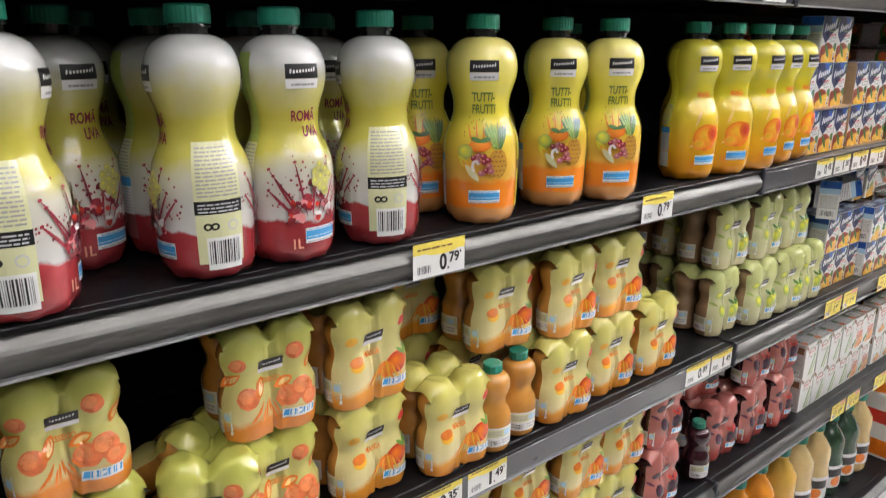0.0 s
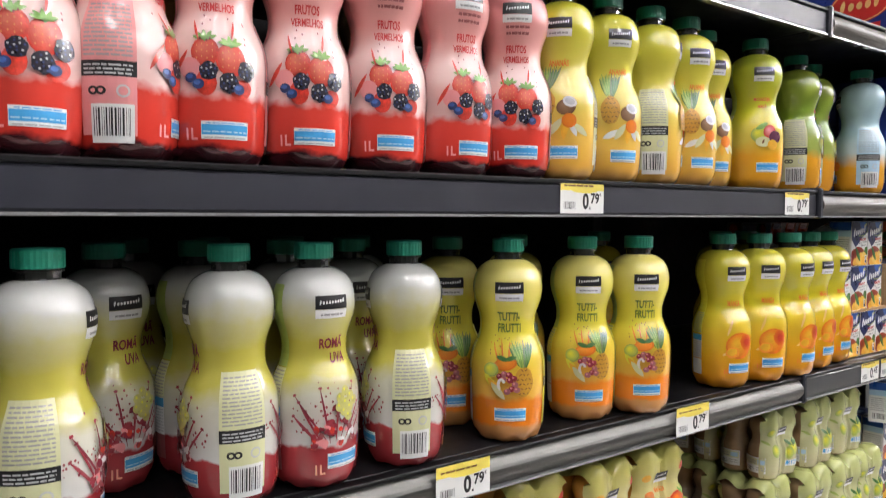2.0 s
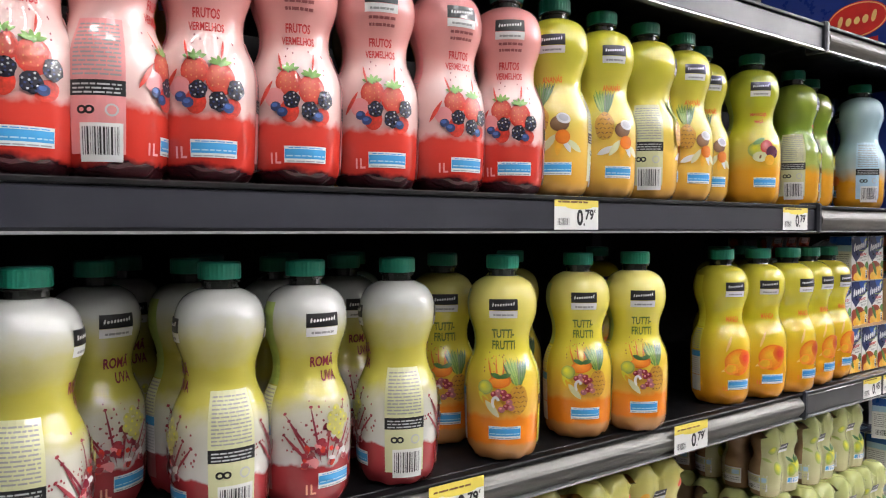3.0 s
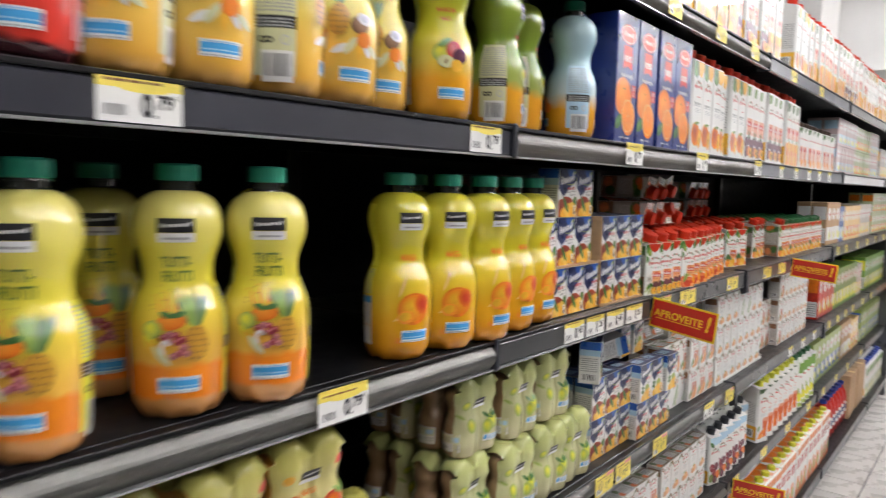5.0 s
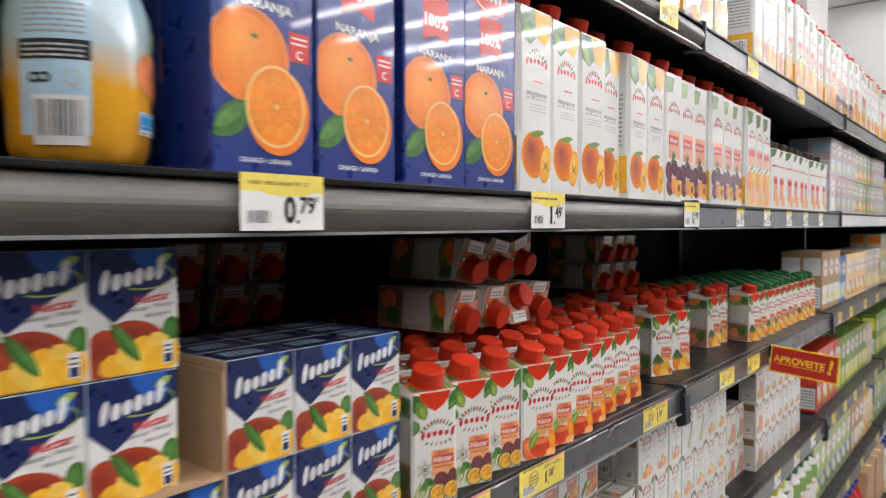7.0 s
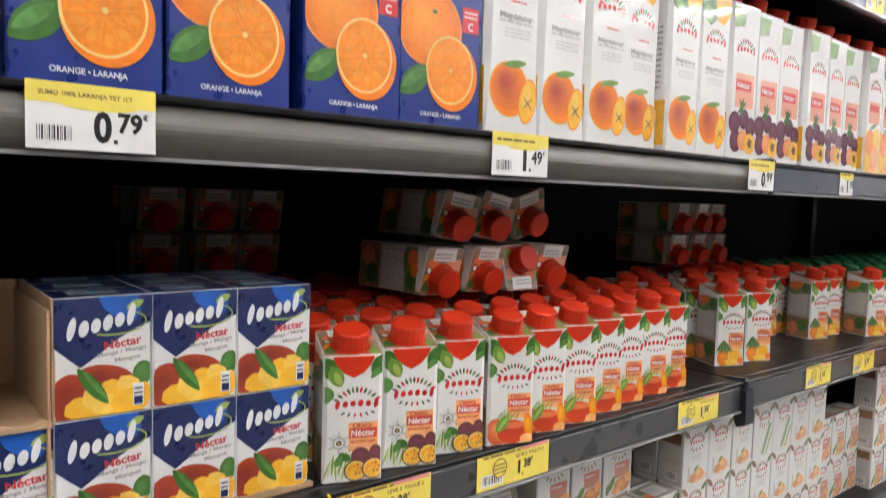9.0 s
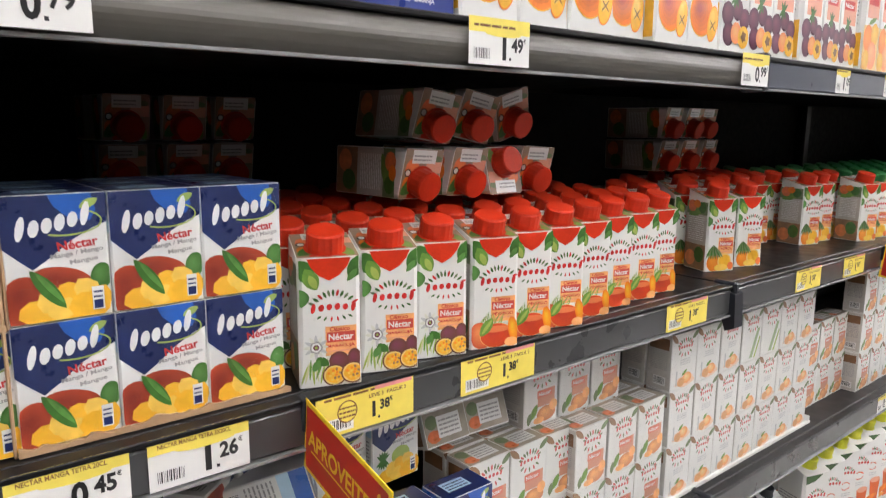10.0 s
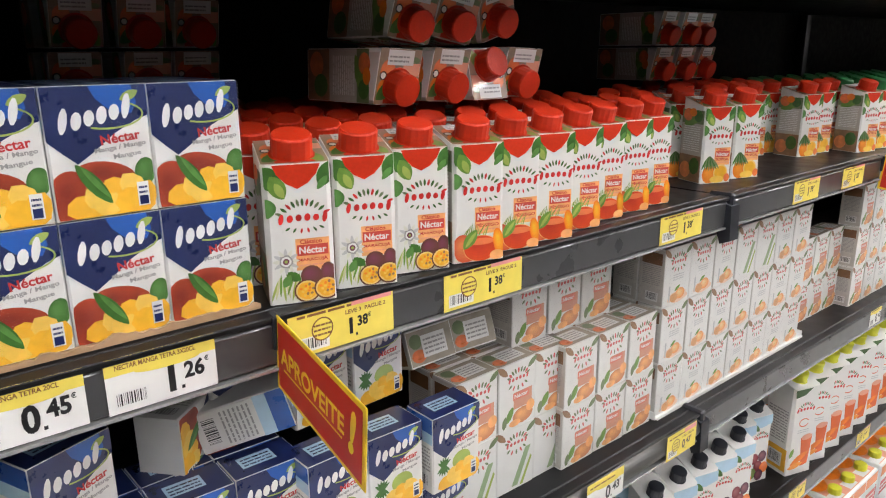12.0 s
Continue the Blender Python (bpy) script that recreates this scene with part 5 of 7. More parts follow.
    t.rect(-w * 0.2, -d * 0.3, w * 0.34, d * 0.3, WHITE)
    t.lines(-w * 0.16, -d * 0.24, w * 0.3, d * 0.24, 4, GREY)
    t.lay("top_print", root, lambda x, y, o: (x, y, h + o))
    s = Art()
    s.named("side_print").rect(-d * 0.49, h * 0.02, d * 0.49, h * 0.98, ink_between(TAUPE, WHITE, 0.5))
    side_print(s, d, h, GREY)
    s.rect(-d * 0.4, h * 0.72, d * 0.4, h * 0.92, BROWN)
    s.lay("side_print", root, left_face(-w / 2))
    return root


def put_brick(kind, x, y, z, turn=0.0, rx=0.0, ry=0.0):
    return place("k_" + kind, lambda: brick(kind), pose(x, y, z, rx, ry, turn))


rnd = random.Random(5)


def jit(s=0.0015):
    return rnd.uniform(-s, s)


# upper shelf, second bay on: navy cartons, then white litre cartons
Z1 = LEVEL_Z[1] + 0.0003
for row in range(4):
    for k, x in enumerate((0.397, 0.490, 0.592, 0.684)):
        place("juver", juver, pose(x + jit(), 0.046 + row * 0.066, Z1, 0, 0, jit(1.0)))
LITRE = {
    "mango": (art_litre_mango, CAPRED, "tall white mango nectar carton with red cap"),
    "plum": (art_litre_plum, CAPRED, "tall white nectar carton with dark plum print"),
    "orange": (art_litre_orange, CAPRED, "tall white nectar carton with orange fruit print"),
    "slim": (art_litre_slim, CAPBROWN, "short white juice carton with pink band and brown cap"),
    "veg": (art_litre_veg, CAPYELLOW, "tall white vegetable juice carton with yellow-green cap"),
    "green": (art_litre_green, CAPDKGREEN, "tall white and green juice carton with green cap"),
    "red": (art_litre_red, CAPBLACK, "white and red juice carton with black cap"),
}


def put_litre(kind, x, y, z, turn=0.0, h=0.222, w=0.070):
    art, capm, label = LITRE[kind]
    return place(("l", kind, h), lambda: carton_litre(kind, art, capm, w, h, label), pose(x, y, z, 0, 0, turn))


for x, y in ((0.768, 0.047), (0.841, 0.050), (0.914, 0.050), (0.985, 0.062), (1.058, 0.052), (1.130, 0.055)):
    put_litre("mango", x, y, Z1, jit(2))
    put_litre("mango", x + 0.004, y + 0.075, Z1, jit(2))
for k in range(9):
    x = 1.205 + k * 0.0725
    put_litre("plum" if k < 6 else "orange", x, 0.055 + (k % 3) * 0.004, Z1, jit(2))
    put_litre("plum", x, 0.132, Z1, jit(2))
for k in range(9):
    put_litre("slim", 1.86 + k * 0.068, 0.06 + jit(0.004), Z1, -8 + jit(2), 0.158, 0.060)

# top shelf: litre cartons
Z0 = LEVEL_Z[0] + 0.0003
dbox = part("display_box", box_bm(0.325, 0.012, Z0, 0.415, 0.30, Z0 + 0.235, 0.002), NAVY)
tagged(dbox, "navy cardboard display box with red oval mark", "display box")
da = Art()
da.named("side_mark").ell(-0.095, Z0 + 0.085, 0.058, 0.036, RED, 0, 28)
da.arc(-0.095, Z0 + 0.085, 0.056, 0.034, 0.002, 0, 360, PEEL, 28)
da.mark(-0.095, Z0 + 0.085, 0.08, 0.03, 5, PEEL)
da.poly([(-0.135, Z0 + 0.004), (-0.055, Z0 + 0.004), (-0.055, Z0 + 0.046), (-0.135, Z0 + 0.046)], RED)
da.lay("side_mark", dbox, left_face(0.325))
df = Art()
df.named("front_print").rect(0.330, Z0 + 0.004, 0.410, Z0 + 0.10, SALMON)
df.rect(0.330, Z0 + 0.10, 0.410, Z0 + 0.23, PALEBLUE)
df.lay("front_print", dbox, front_face(0.012))
x = 0.455
k = 0
while x < 4.45:
    kind = ("orange", "orange", "plum", "orange", "mango")[(k // 4) % 5]
    if not 1.42 < x < 1.56:
        put_litre(kind, x, 0.048 + jit(0.006), Z0, jit(3))
    x += 0.0735
    k += 1

# middle shelf, second bay: blue and white drink boxes on trays
Z2 = LEVEL_Z[2] + 0.0003
BW = 0.0642
for row in range(3):
    for k in range(3):
        put_brick("santal", 0.2235 + BW * k, 0.065 + row * 0.043, Z2 + 0.0005, jit(1))
        put_brick("santal", 0.187 + BW * k - 0.004, 0.066 + row * 0.043, Z2 + 0.0885, jit(1))
        for tier in (0, 1):
            put_brick("santal", 0.412 + BW * k, 0.0635 + row * 0.043, Z2 + 0.003 + tier * 0.0848, jit(0.6))
for k in (0, 1):
    put_brick("santal", 0.251 + 0.063 * k, 0.068, Z2 + 0.173, jit(1))


def tray(w, d, h, label, left=True, right=True, m=None):
    """An open cardboard tray: base, walls, and a torn low front edge."""
    root = new("cardboard_tray")
    tagged(root, label, "tray")
    m = m or CARD
    part("base", box_bm(0, 0, 0, w, d, 0.0022, 0.0004), m, root)
    for x0, x1, y0, y1, use in ((-0.0024, -0.0002, 0, d, left), (w + 0.0002, w + 0.0024, 0, d, right), (0, w, d + 0.0002, d + 0.0024, True)):
        if use:
            part("wall", box_bm(x0, y0, 0, x1, y1, h, 0.0005), m, root)
    n = 40
    top = [(w * k / n, 0.004 + 0.0035 * noise.noise(Vector((k * 0.9, w * 7, 0))) + 0.002 * random.random()) for k in range(n + 1)]
    vs = [(x, yy, z) for x, z in top for yy in (-0.0024, -0.0002)] + [(x, yy, 0.0) for x, z in top for yy in (-0.0024, -0.0002)]
    o = 2 * (n + 1)
    fs = []
    for k in range(n):
        i = 2 * k
        fs += [(o + i, o + i + 2, i + 2, i), (i + 1, i + 3, o + i + 3, o + i + 1), (i, i + 2, i + 3, i + 1)]
    mesh_ob("front_edge", vs, fs, [m], parent=root, label="torn cardboard edge")
    return root


tray(0.228, 0.13, 0.086, "torn brown cardboard tray under drink boxes", False, True).matrix_basis = pose(0.151, 0.043, Z2 + 0.0856)
tray(0.196, 0.135, 0.165, "brown cardboard tray holding drink boxes", True, False).matrix_basis = pose(0.3785, 0.0405, Z2)


def film_wrap(x0, y0, z0, x1, y1, z1):
    """Tight clear film round a block of drink boxes, creased at its ends."""
    bm = box_bm(x0, y0, z0, x1, y1, z1, 0.0025, 2)
    ob = part("film_wrap", bm, WRAP, smooth=True)
    return tagged(ob, "tight clear shrink film round drink boxes", "film wrap", "shrink films round drink boxes")


for tier in (0, 1):
    film_wrap(0.3795, 0.0418, Z2 + 0.0028 + 0.0848 * tier, 0.5735, 0.1055, Z2 + 0.0872 + 0.0848 * tier)

# small capped cartons, in rows, with others lying on their caps
front_row = [(0.616, 0.053, "maracuja"), (0.677, 0.053, "maracuja"), (0.737, 0.055, "maracuja"), (0.795, 0.044, "pessego"), (0.851, 0.050, "pessego"), (0.905, 0.051, "pessego"),
             (0.962, 0.060, "pessego"), (1.018, 0.070, "pessego"), (1.076, 0.074, "pessego"), (1.130, 0.080, "pessego")]


def put_small(fruit, x, y, z, turn=0.0, rx=0.0, ry=0.0):
    return place("s_" + fruit, lambda: carton_small(fruit), pose(x, y, z, rx, ry, turn))


for x, y, f in front_row:
    lean = (-20 if x < 0.76 else -17 if x < 0.92 else -12) + jit(1.5)
    put_small(f, x, y, Z2, lean)
    for r in range(1, 7):
        put_small("pessego" if x > 0.8 else f, x + jit(0.004), y + r * 0.0605 + jit(0.002), Z2, lean + jit(2))
for x, y in ((1.228, 0.16), (1.33, 0.105), (1.402, 0.098), (1.345, 0.165), (1.415, 0.16), (1.24, 0.225), (1.30, 0.23), (1.43, 0.23), (1.36, 0.29)):
    put_small("multi", x, y, Z2, -26 + jit(8))
for k in range(15):
    for r in range(4):
        if r or k > 2:
            put_small("multi" if k < 4 else "tropical" if k < 6 and r < 2 else "citrus", 1.50 + k * 0.066 + jit(0.004), 0.085 + r * 0.064 + jit(0.003) + (0.05 if k < 5 else 0), Z2, -14 + jit(5))
ZC = Z2 + 0.1385
for k, x in enumerate((0.765, 0.828, 0.888, 0.946)):
    put_small("pessego", x, 0.232, ZC + 0.028, jit(4), 90, 180 if k == 2 else 3)
for k, x in enumerate((0.800, 0.858, 0.915)):
    put_small("pessego", x, 0.240, ZC + 0.0875 + 0.004 * (k == 2), jit(6), 90, (9, 11, -17)[k])
for x in (0.60, 0.665, 0.73):
    for t in (0, 1):
        put_small("maracuja", x - 0.04, 0.508, ZC + 0.028 + 0.0565 * t, jit(3), 90, 0)
for x in (1.37, 1.43, 1.49):
    for t in (0, 1):
        put_small("pessego", x + 0.05, 0.36, ZC + 0.028 + 0.0565 * t, jit(4), 90, 0)


# ---- small bottles and their packs ----
MINI = [(r * 0.60, z * 0.525) for r, z in PROFILE]
MR = 0.0267
MH = 0.2135 * 0.525


def mini_bm():
    return lathe_bm(MINI, 20)


def mini_cap(parent, x, y):
    c = part("cap", lathe_bm([(0.0125, MH), (0.0135, MH + 0.001), (0.0135, MH + 0.011), (0.0122, MH + 0.0125), (0.006, MH + 0.0126)], 24, 0.035), CAPGREEN, parent, "small green screw cap")
    c.matrix_basis = pose(x, y, 0)


def mini_wrap(step=0.004):
    a = Art(step)
    a.rect(-0.022, 0.012, 0.022, 0.040, WHITE)
    a.lines(-0.018, 0.016, 0.018, 0.024, 2, GREY)
    a.rect(-0.020, 0.026, 0.020, 0.038, CREAM)
    a.rect(0.006, 0.028, 0.018, 0.036, PALEBLUE)
    a.lines(-0.018, 0.028, 0.004, 0.036, 3, GREY, 4)
    a.barcode(-0.014, 0.013, -0.002, 0.023)
    return a


def mini_bottle(juice, label):
    root = part("small_bottle", mini_bm(), juice, smooth=True)
    tagged(root, label, "juice bottle", "small juice bottles on the shelf")
    mini_cap(root, 0, 0)
    mini_wrap().lay("label", root, around(-20, MINI, MR), 0.00018)
    return root


def film_y(x, z):
    """How far the film stands out before the pair of bottles at x across and z up."""
    r = prof_r(z, MINI) + 0.0008
    d = min(abs(x - MR), abs(x + MR))
    bulge = math.sqrt(max(r * r - d * d, 0.0))
    return -MR - max(bulge, r * (0.80 if d < MR and abs(x) < MR else 0.30))


FILMS = {
    "peach": (JUICEO, "film-wrapped four-pack of peach nectar bottles, lime green print", [(0, (0.66, 0.22, 0.04)), (0.020, (0.80, 0.26, 0.03)), (0.030, (0.76, 0.64, 0.28)), (0.060, (0.66, 0.60, 0.20)), (0.11, (0.54, 0.55, 0.12))]),
    "mango": (JUICEO, "film-wrapped four-pack of mango nectar bottles, yellow-green print", [(0, (0.72, 0.26, 0.03)), (0.020, (0.82, 0.34, 0.03)), (0.030, (0.80, 0.68, 0.34)), (0.060, (0.74, 0.66, 0.28)), (0.11, (0.62, 0.58, 0.15))]),
    "pear": (JUICE, "film-wrapped four-pack of pear nectar bottles, pale green print", [(0, (0.56, 0.50, 0.28)), (0.025, (0.62, 0.60, 0.34)), (0.060, (0.60, 0.60, 0.32)), (0.11, (0.50, 0.54, 0.20))]),
    "berry": (JUICED, "film-wrapped four-pack of dark berry nectar bottles, red print", [(0, (0.26, 0.03, 0.025)), (0.025, (0.40, 0.07, 0.055)), (0.045, (0.46, 0.17, 0.14)), (0.11, (0.40, 0.12, 0.10))]),
}


def pack(kind):
    juice, label, stops = FILMS[kind]
    nx, nz = 26, 14
    vs, fs = [], []
    zs = [0.003 + 0.100 * j / nz for j in range(nz + 1)]
    cols = [-0.0535 + 0.107 * i / nx for i in range(nx + 1)]

    def side(x, z):
        lim = MR + prof_r(z, MINI)
        return max(-lim, min(lim, x))

    def dome(x, y):
        r = math.hypot(abs(x) - MR, abs(y) - MR)
        t = max(0.0, min(1.0, (0.0330 - r) / 0.0205))
        return t * t * (3 - 2 * t)

    lines = [[(side(x, z), film_y(side(x, z), z), z) for x in cols] for z in zs]
    tops = [[(x * 0.93, sy, 0.1070 + 0.0203 * dome(x * 0.93, sy) + 0.0010 * math.sin(x * 300 + sy * 200)) for x in cols] for sy in (-0.046, -0.042, -0.037, -0.032, -0.027, -0.022, -0.017, -0.012, -0.006, 0.0, 0.006, 0.012, 0.017, 0.022, 0.027, 0.032, 0.037, 0.042, 0.046)]
    lines += tops
    lines += [[(side(x, z), -film_y(side(x, z), z), z) for x in cols] for z in zs[::-1]]
    for ln in lines:
        vs += ln
    for j in range(len(lines) - 1):
        for i in range(nx):
            b = j * (nx + 1) + i
            fs.append((b, b + 1, b + nx + 2, b + nx + 1))
    fm = sleeve("film_" + kind, stops, 0.006, 0.14, 0.112, 0.0005)
    root = mesh_ob("bottle_pack", vs, fs, [fm], smooth=True)
    tagged(root, label, "bottle pack", kind + " bottle packs on the shelf")
    for sx in (-1, 1):
        for sy in (-1, 1):
            b = part("bottle", mini_bm(), juice, root, smooth=True)
            b.matrix_basis = pose(sx * MR, sy * MR, 0)
            mini_cap(b, 0, 0)
            if sx < 0:
                w = mini_wrap()
                w.lay("label", b, around(-90, MINI, MR), 0.00018)
    a = Art(0.005)
    a.named("brand_label").rect(-0.016, 0.080, 0.012, 0.090, BLACK)
    a.mark(-0.002, 0.085, 0.022, 0.004, 8, WHITE, 0.08)
    a.rect(-0.016, 0.075, 0.012, 0.0795, WHITE)
    a.named("front_print")
    main, leafm = {"peach": (PEACH, LEAF2), "mango": (MANGO, LEAF2), "pear": (LGREEN, LEAF), "berry": (PURPLE, STRAW)}[kind]
    if kind == "peach":
        a.named("lettering").text("PÊSSEGO", -0.004, 0.066, 0.007, TXORANGE, 0.024)
    if kind == "mango":
        a.named("lettering").text("MANGA", -0.004, 0.064, 0.007, TXORANGE, 0.022)
    a.named("front_print")
    if kind == "peach":
        for cx, cz, r in ((0.014, 0.044, 0.0125), (0.030, 0.050, 0.0125), (0.038, 0.038, 0.010), (-0.030, 0.052, 0.0115), (0.024, 0.094, 0.010), (-0.038, 0.090, 0.008)):
            a.ell(cx, cz, r, r * 0.98, DPEACH, 0, 18, 0.02)
            a.ell(cx - r * 0.2, cz + r * 0.2, r * 0.62, r * 0.6, PEACH, 30, 14, 0.05)
        for cx, cz, r in ((0.042, 0.078, 60), (-0.016, 0.060, 70), (-0.044, 0.072, 40), (0.010, 0.060, 20)):
            a.leaf(cx, cz, 0.022, 0.010, ORANGE, r)
            a.leaf(cx + 0.001, cz, 0.015, 0.005, PEEL, r)
        for k in range(9):
            a.leaf(-0.024 + 0.0035 * k, 0.030 + 0.004 * (k % 3), 0.018, 0.0024, ORANGE, 50 + 9 * k)
    elif kind == "mango":
        a.fruit(0.027, 0.046, 0.0155, 0.0130, STRAW, ORANGE, DPEACH, 20)
        a.fruit(0.012, 0.040, 0.0100, 0.0100, ORANGE, ORANGEL, None, 0)
        a.ell(-0.028, 0.056, 0.0095, 0.0070, MANGOY, 10, 18)
        a.ell(-0.028, 0.060, 0.0095, 0.0055, ORANGE, 10, 18)
        a.ell(-0.034, 0.086, 0.0070, 0.0060, MANGOY, 0, 14)
        a.leaf(0.036, 0.096, 0.016, 0.009, STRAW, 30)
        for k in range(9):
            a.leaf(-0.006 + 0.004 * k, 0.032 + 0.004 * (k % 3), 0.022, 0.0022, (ORANGE, MANGOY)[k % 2], 58 + 8 * k)
        for r in (20, 75, 140):
            a.leaf(0.038 + 0.006 * math.cos(radians(r)), 0.058, 0.014, 0.005, leafm, r)
    else:
        for cx, cz, r in ((0.026, 0.050, 0.012), (0.014, 0.042, 0.010), (-0.028, 0.052, 0.010), (-0.036, 0.084, 0.007)):
            a.fruit(cx, cz, r, r * 1.1, DARKBERRY if kind == "berry" else main, PURPLE if kind == "berry" else LEMON, None, 0)
        for r in (20, 75, 140):
            a.leaf(0.022 + 0.01 * math.cos(radians(r)), 0.060, 0.016, 0.006, leafm, r)
        for cx, cz in ((-0.042, 0.066), (0.040, 0.088), (0.043, 0.072)):
            a.leaf(cx, cz, 0.012, 0.005, main, cx * 900)
    a.named("nutrition_label").rect(0.006, 0.018, 0.042, 0.0285, WHITE, 0.001)
    for k in range(5):
        a.rect(0.007 + 0.007 * k, 0.0205, 0.0132 + 0.007 * k, 0.0275, BLUE, 0.0007)
    a.lay("front_print", root, lambda x, z, o: (x, film_y(x, z) - 0.0006 - o, z))
    return root


def put_pack(kind, x, y, z, turn=0.0, rx=0.0, ry=0.0):
    return place("p_" + kind, lambda: pack(kind), pose(x, y, z, rx, ry, turn))


Z3, Z4, Z5 = (LEVEL_Z[k] + 0.0004 for k in (3, 4, 5))
UP = 0.1265
# third shelf, first bay: peach, mango and pear packs, two high
for x, y, k in ((-0.893, 0.120, "peach"), (-0.775, 0.112, "mango"), (-0.655, 0.088, "mango"), (-0.445, 0.088, "mango"), (-0.325, 0.100, "mango"), (-0.208, 0.098, "mango"),
                (-0.76, 0.225, "mango"), (-0.64, 0.23, "mango"), (-0.48, 0.205, "mango"), (-0.35, 0.21, "mango")):
    put_pack(k, x, y, Z3, jit(5))
for x, y, k in ((-0.893, 0.116, "peach"), (-0.775, 0.108, "mango"), (-0.620, 0.235, "mango"), (-0.543, 0.122, "mango"), (-0.430, 0.100, "mango"), (-0.310, 0.106, "mango")):
    put_pack(k, x, y, Z3 + UP, jit(5))
put_pack("mango", -0.545, 0.190, Z3, 4)
put_pack("mango", -0.52, 0.30, Z3, 2)
put_pack("peach", -1.085, 0.125, Z3, 6)
put_pack("peach", -1.09, 0.13, Z3 + UP * 0.98, -4)
put_pack("peach", -0.985, 0.20, Z3 + 0.03, 30, 52, 0)
put_pack("peach", -0.96, 0.10, Z3, -25)
for x, y in ((-0.588, 0.058), (-0.531, 0.066)):
    place("mini_orange", lambda: mini_bottle(JUICEO, "small orange juice bottle with green cap"), pose(x, y, Z3, 0, 0, jit(20)))
for x, y in ((0.030, 0.118), (0.140, 0.100), (0.250, 0.098), (0.345, 0.10), (0.04, 0.23), (0.15, 0.22)):
    put_pack("pear", x, y, Z3, jit(5))
for x, y in ((0.052, 0.125), (0.168, 0.118), (0.290, 0.122), (0.06, 0.24)):
    put_pack("pear", x, y, Z3 + UP, jit(5))

# third shelf, second bay: blue and white drink boxes, partly fallen, then stacks of white ones
for k in range(3):
    for tier in (0, 1):
        put_brick("santal", 0.455 + 0.065 * k, 0.088, Z3 + 0.0845 * tier, jit(2))
        put_brick("santal", 0.455 + 0.065 * k, 0.132, Z3 + 0.0845 * tier, jit(2))
put_brick("santal2", 0.425, 0.075, Z3 + 0.170, 22)
put_brick("santal", 0.51, 0.12, Z3 + 0.190, 40, 0, 90)
put_brick("santal", 0.56, 0.15, Z3 + 0.190, 60, 75, 0)
put_brick("santal2", 0.59, 0.16, Z3 + 0.172, 15)
for x, y, z, t in ((0.640, 0.070, 0.0, 0), (0.706, 0.070, 0.0, 0), (0.772, 0.072, 0.0, 0), (0.640, 0.115, 0.0, 0), (0.706, 0.115, 0.0, 0), (0.772, 0.115, 0.0, 0),
                   (0.640, 0.066, 0.0846, 1), (0.705, 0.066, 0.0846, -2), (0.775, 0.058, 0.0492, 0), (0.662, 0.128, 0.170, 4), (0.728, 0.126, 0.170, 3)):
    put_brick("santal" if z == 0 else "santal2", x, y, Z3 + z + (0.0 if z != 0.0492 else 0.0354), t)
SP = 0.0655
for tier in range(2):
    for k in range(3):
        for row in range(2):
            put_brick("mini_peach" if tier else "mini_green", 0.842 + SP * k * 0.97, 0.098 + row * 0.044, Z3 + 0.0848 * tier, jit(2))
for k in range(2):
    put_brick("mini_peach", 0.81 + 0.068 * k, 0.20, Z3 + 0.175, jit(4), 70, 0)
for tier in range(3):
    for k in range(3):
        for row in range(2):
            put_brick("mini_peach", 0.957 + SP * k + (0.052 if tier < 2 else 0), 0.128 - (0.042 if tier < 2 else 0) + row * 0.043, Z3 + 0.0848 * tier, jit(1.5))
for tier in range(3):
    for k in range(7):
        kind = "mini_green" if tier == 2 and k in (3, 4) else "mini_orange"
        put_brick(kind, 1.213 + SP * k, 0.085, Z3 + 0.0848 * tier, jit(1.5))
        put_brick("mini_orange", 1.213 + SP * k, 0.129, Z3 + 0.0848 * tier, jit(1.5))
for tier in range(3):
    for k in range(10):
        if not (k < 3 and tier == 2):
            put_brick("mini_peach" if k < 4 else "mini_orange", 1.715 + SP * k, 0.115 if k < 3 else 0.088, Z3 + 0.0848 * tier, jit(1.5))
tray(0.47, 0.09, 0.012, "low white torn cardboard tray under drink boxes", True, True, PAPER).matrix_basis = pose(1.178, 0.060, Z3 - 0.0002)
for tier in range(3):
    dx, dy = (0.052, -0.042) if tier < 2 else (0.0, 0.0)
    film_wrap(0.924 + dx, 0.1062 + dy, Z3 + 0.0848 * tier - 0.0002, 1.122 + dx, 0.194 + dy, Z3 + 0.0848 * tier + 0.0844)
    for k in range(2):
        film_wrap(1.180 + 3 * SP * k, 0.0632, Z3 + 0.0848 * tier - 0.0002, 1.180 + 3 * SP * (k + 1) - 0.001, 0.151, Z3 + 0.0848 * tier + 0.0844)

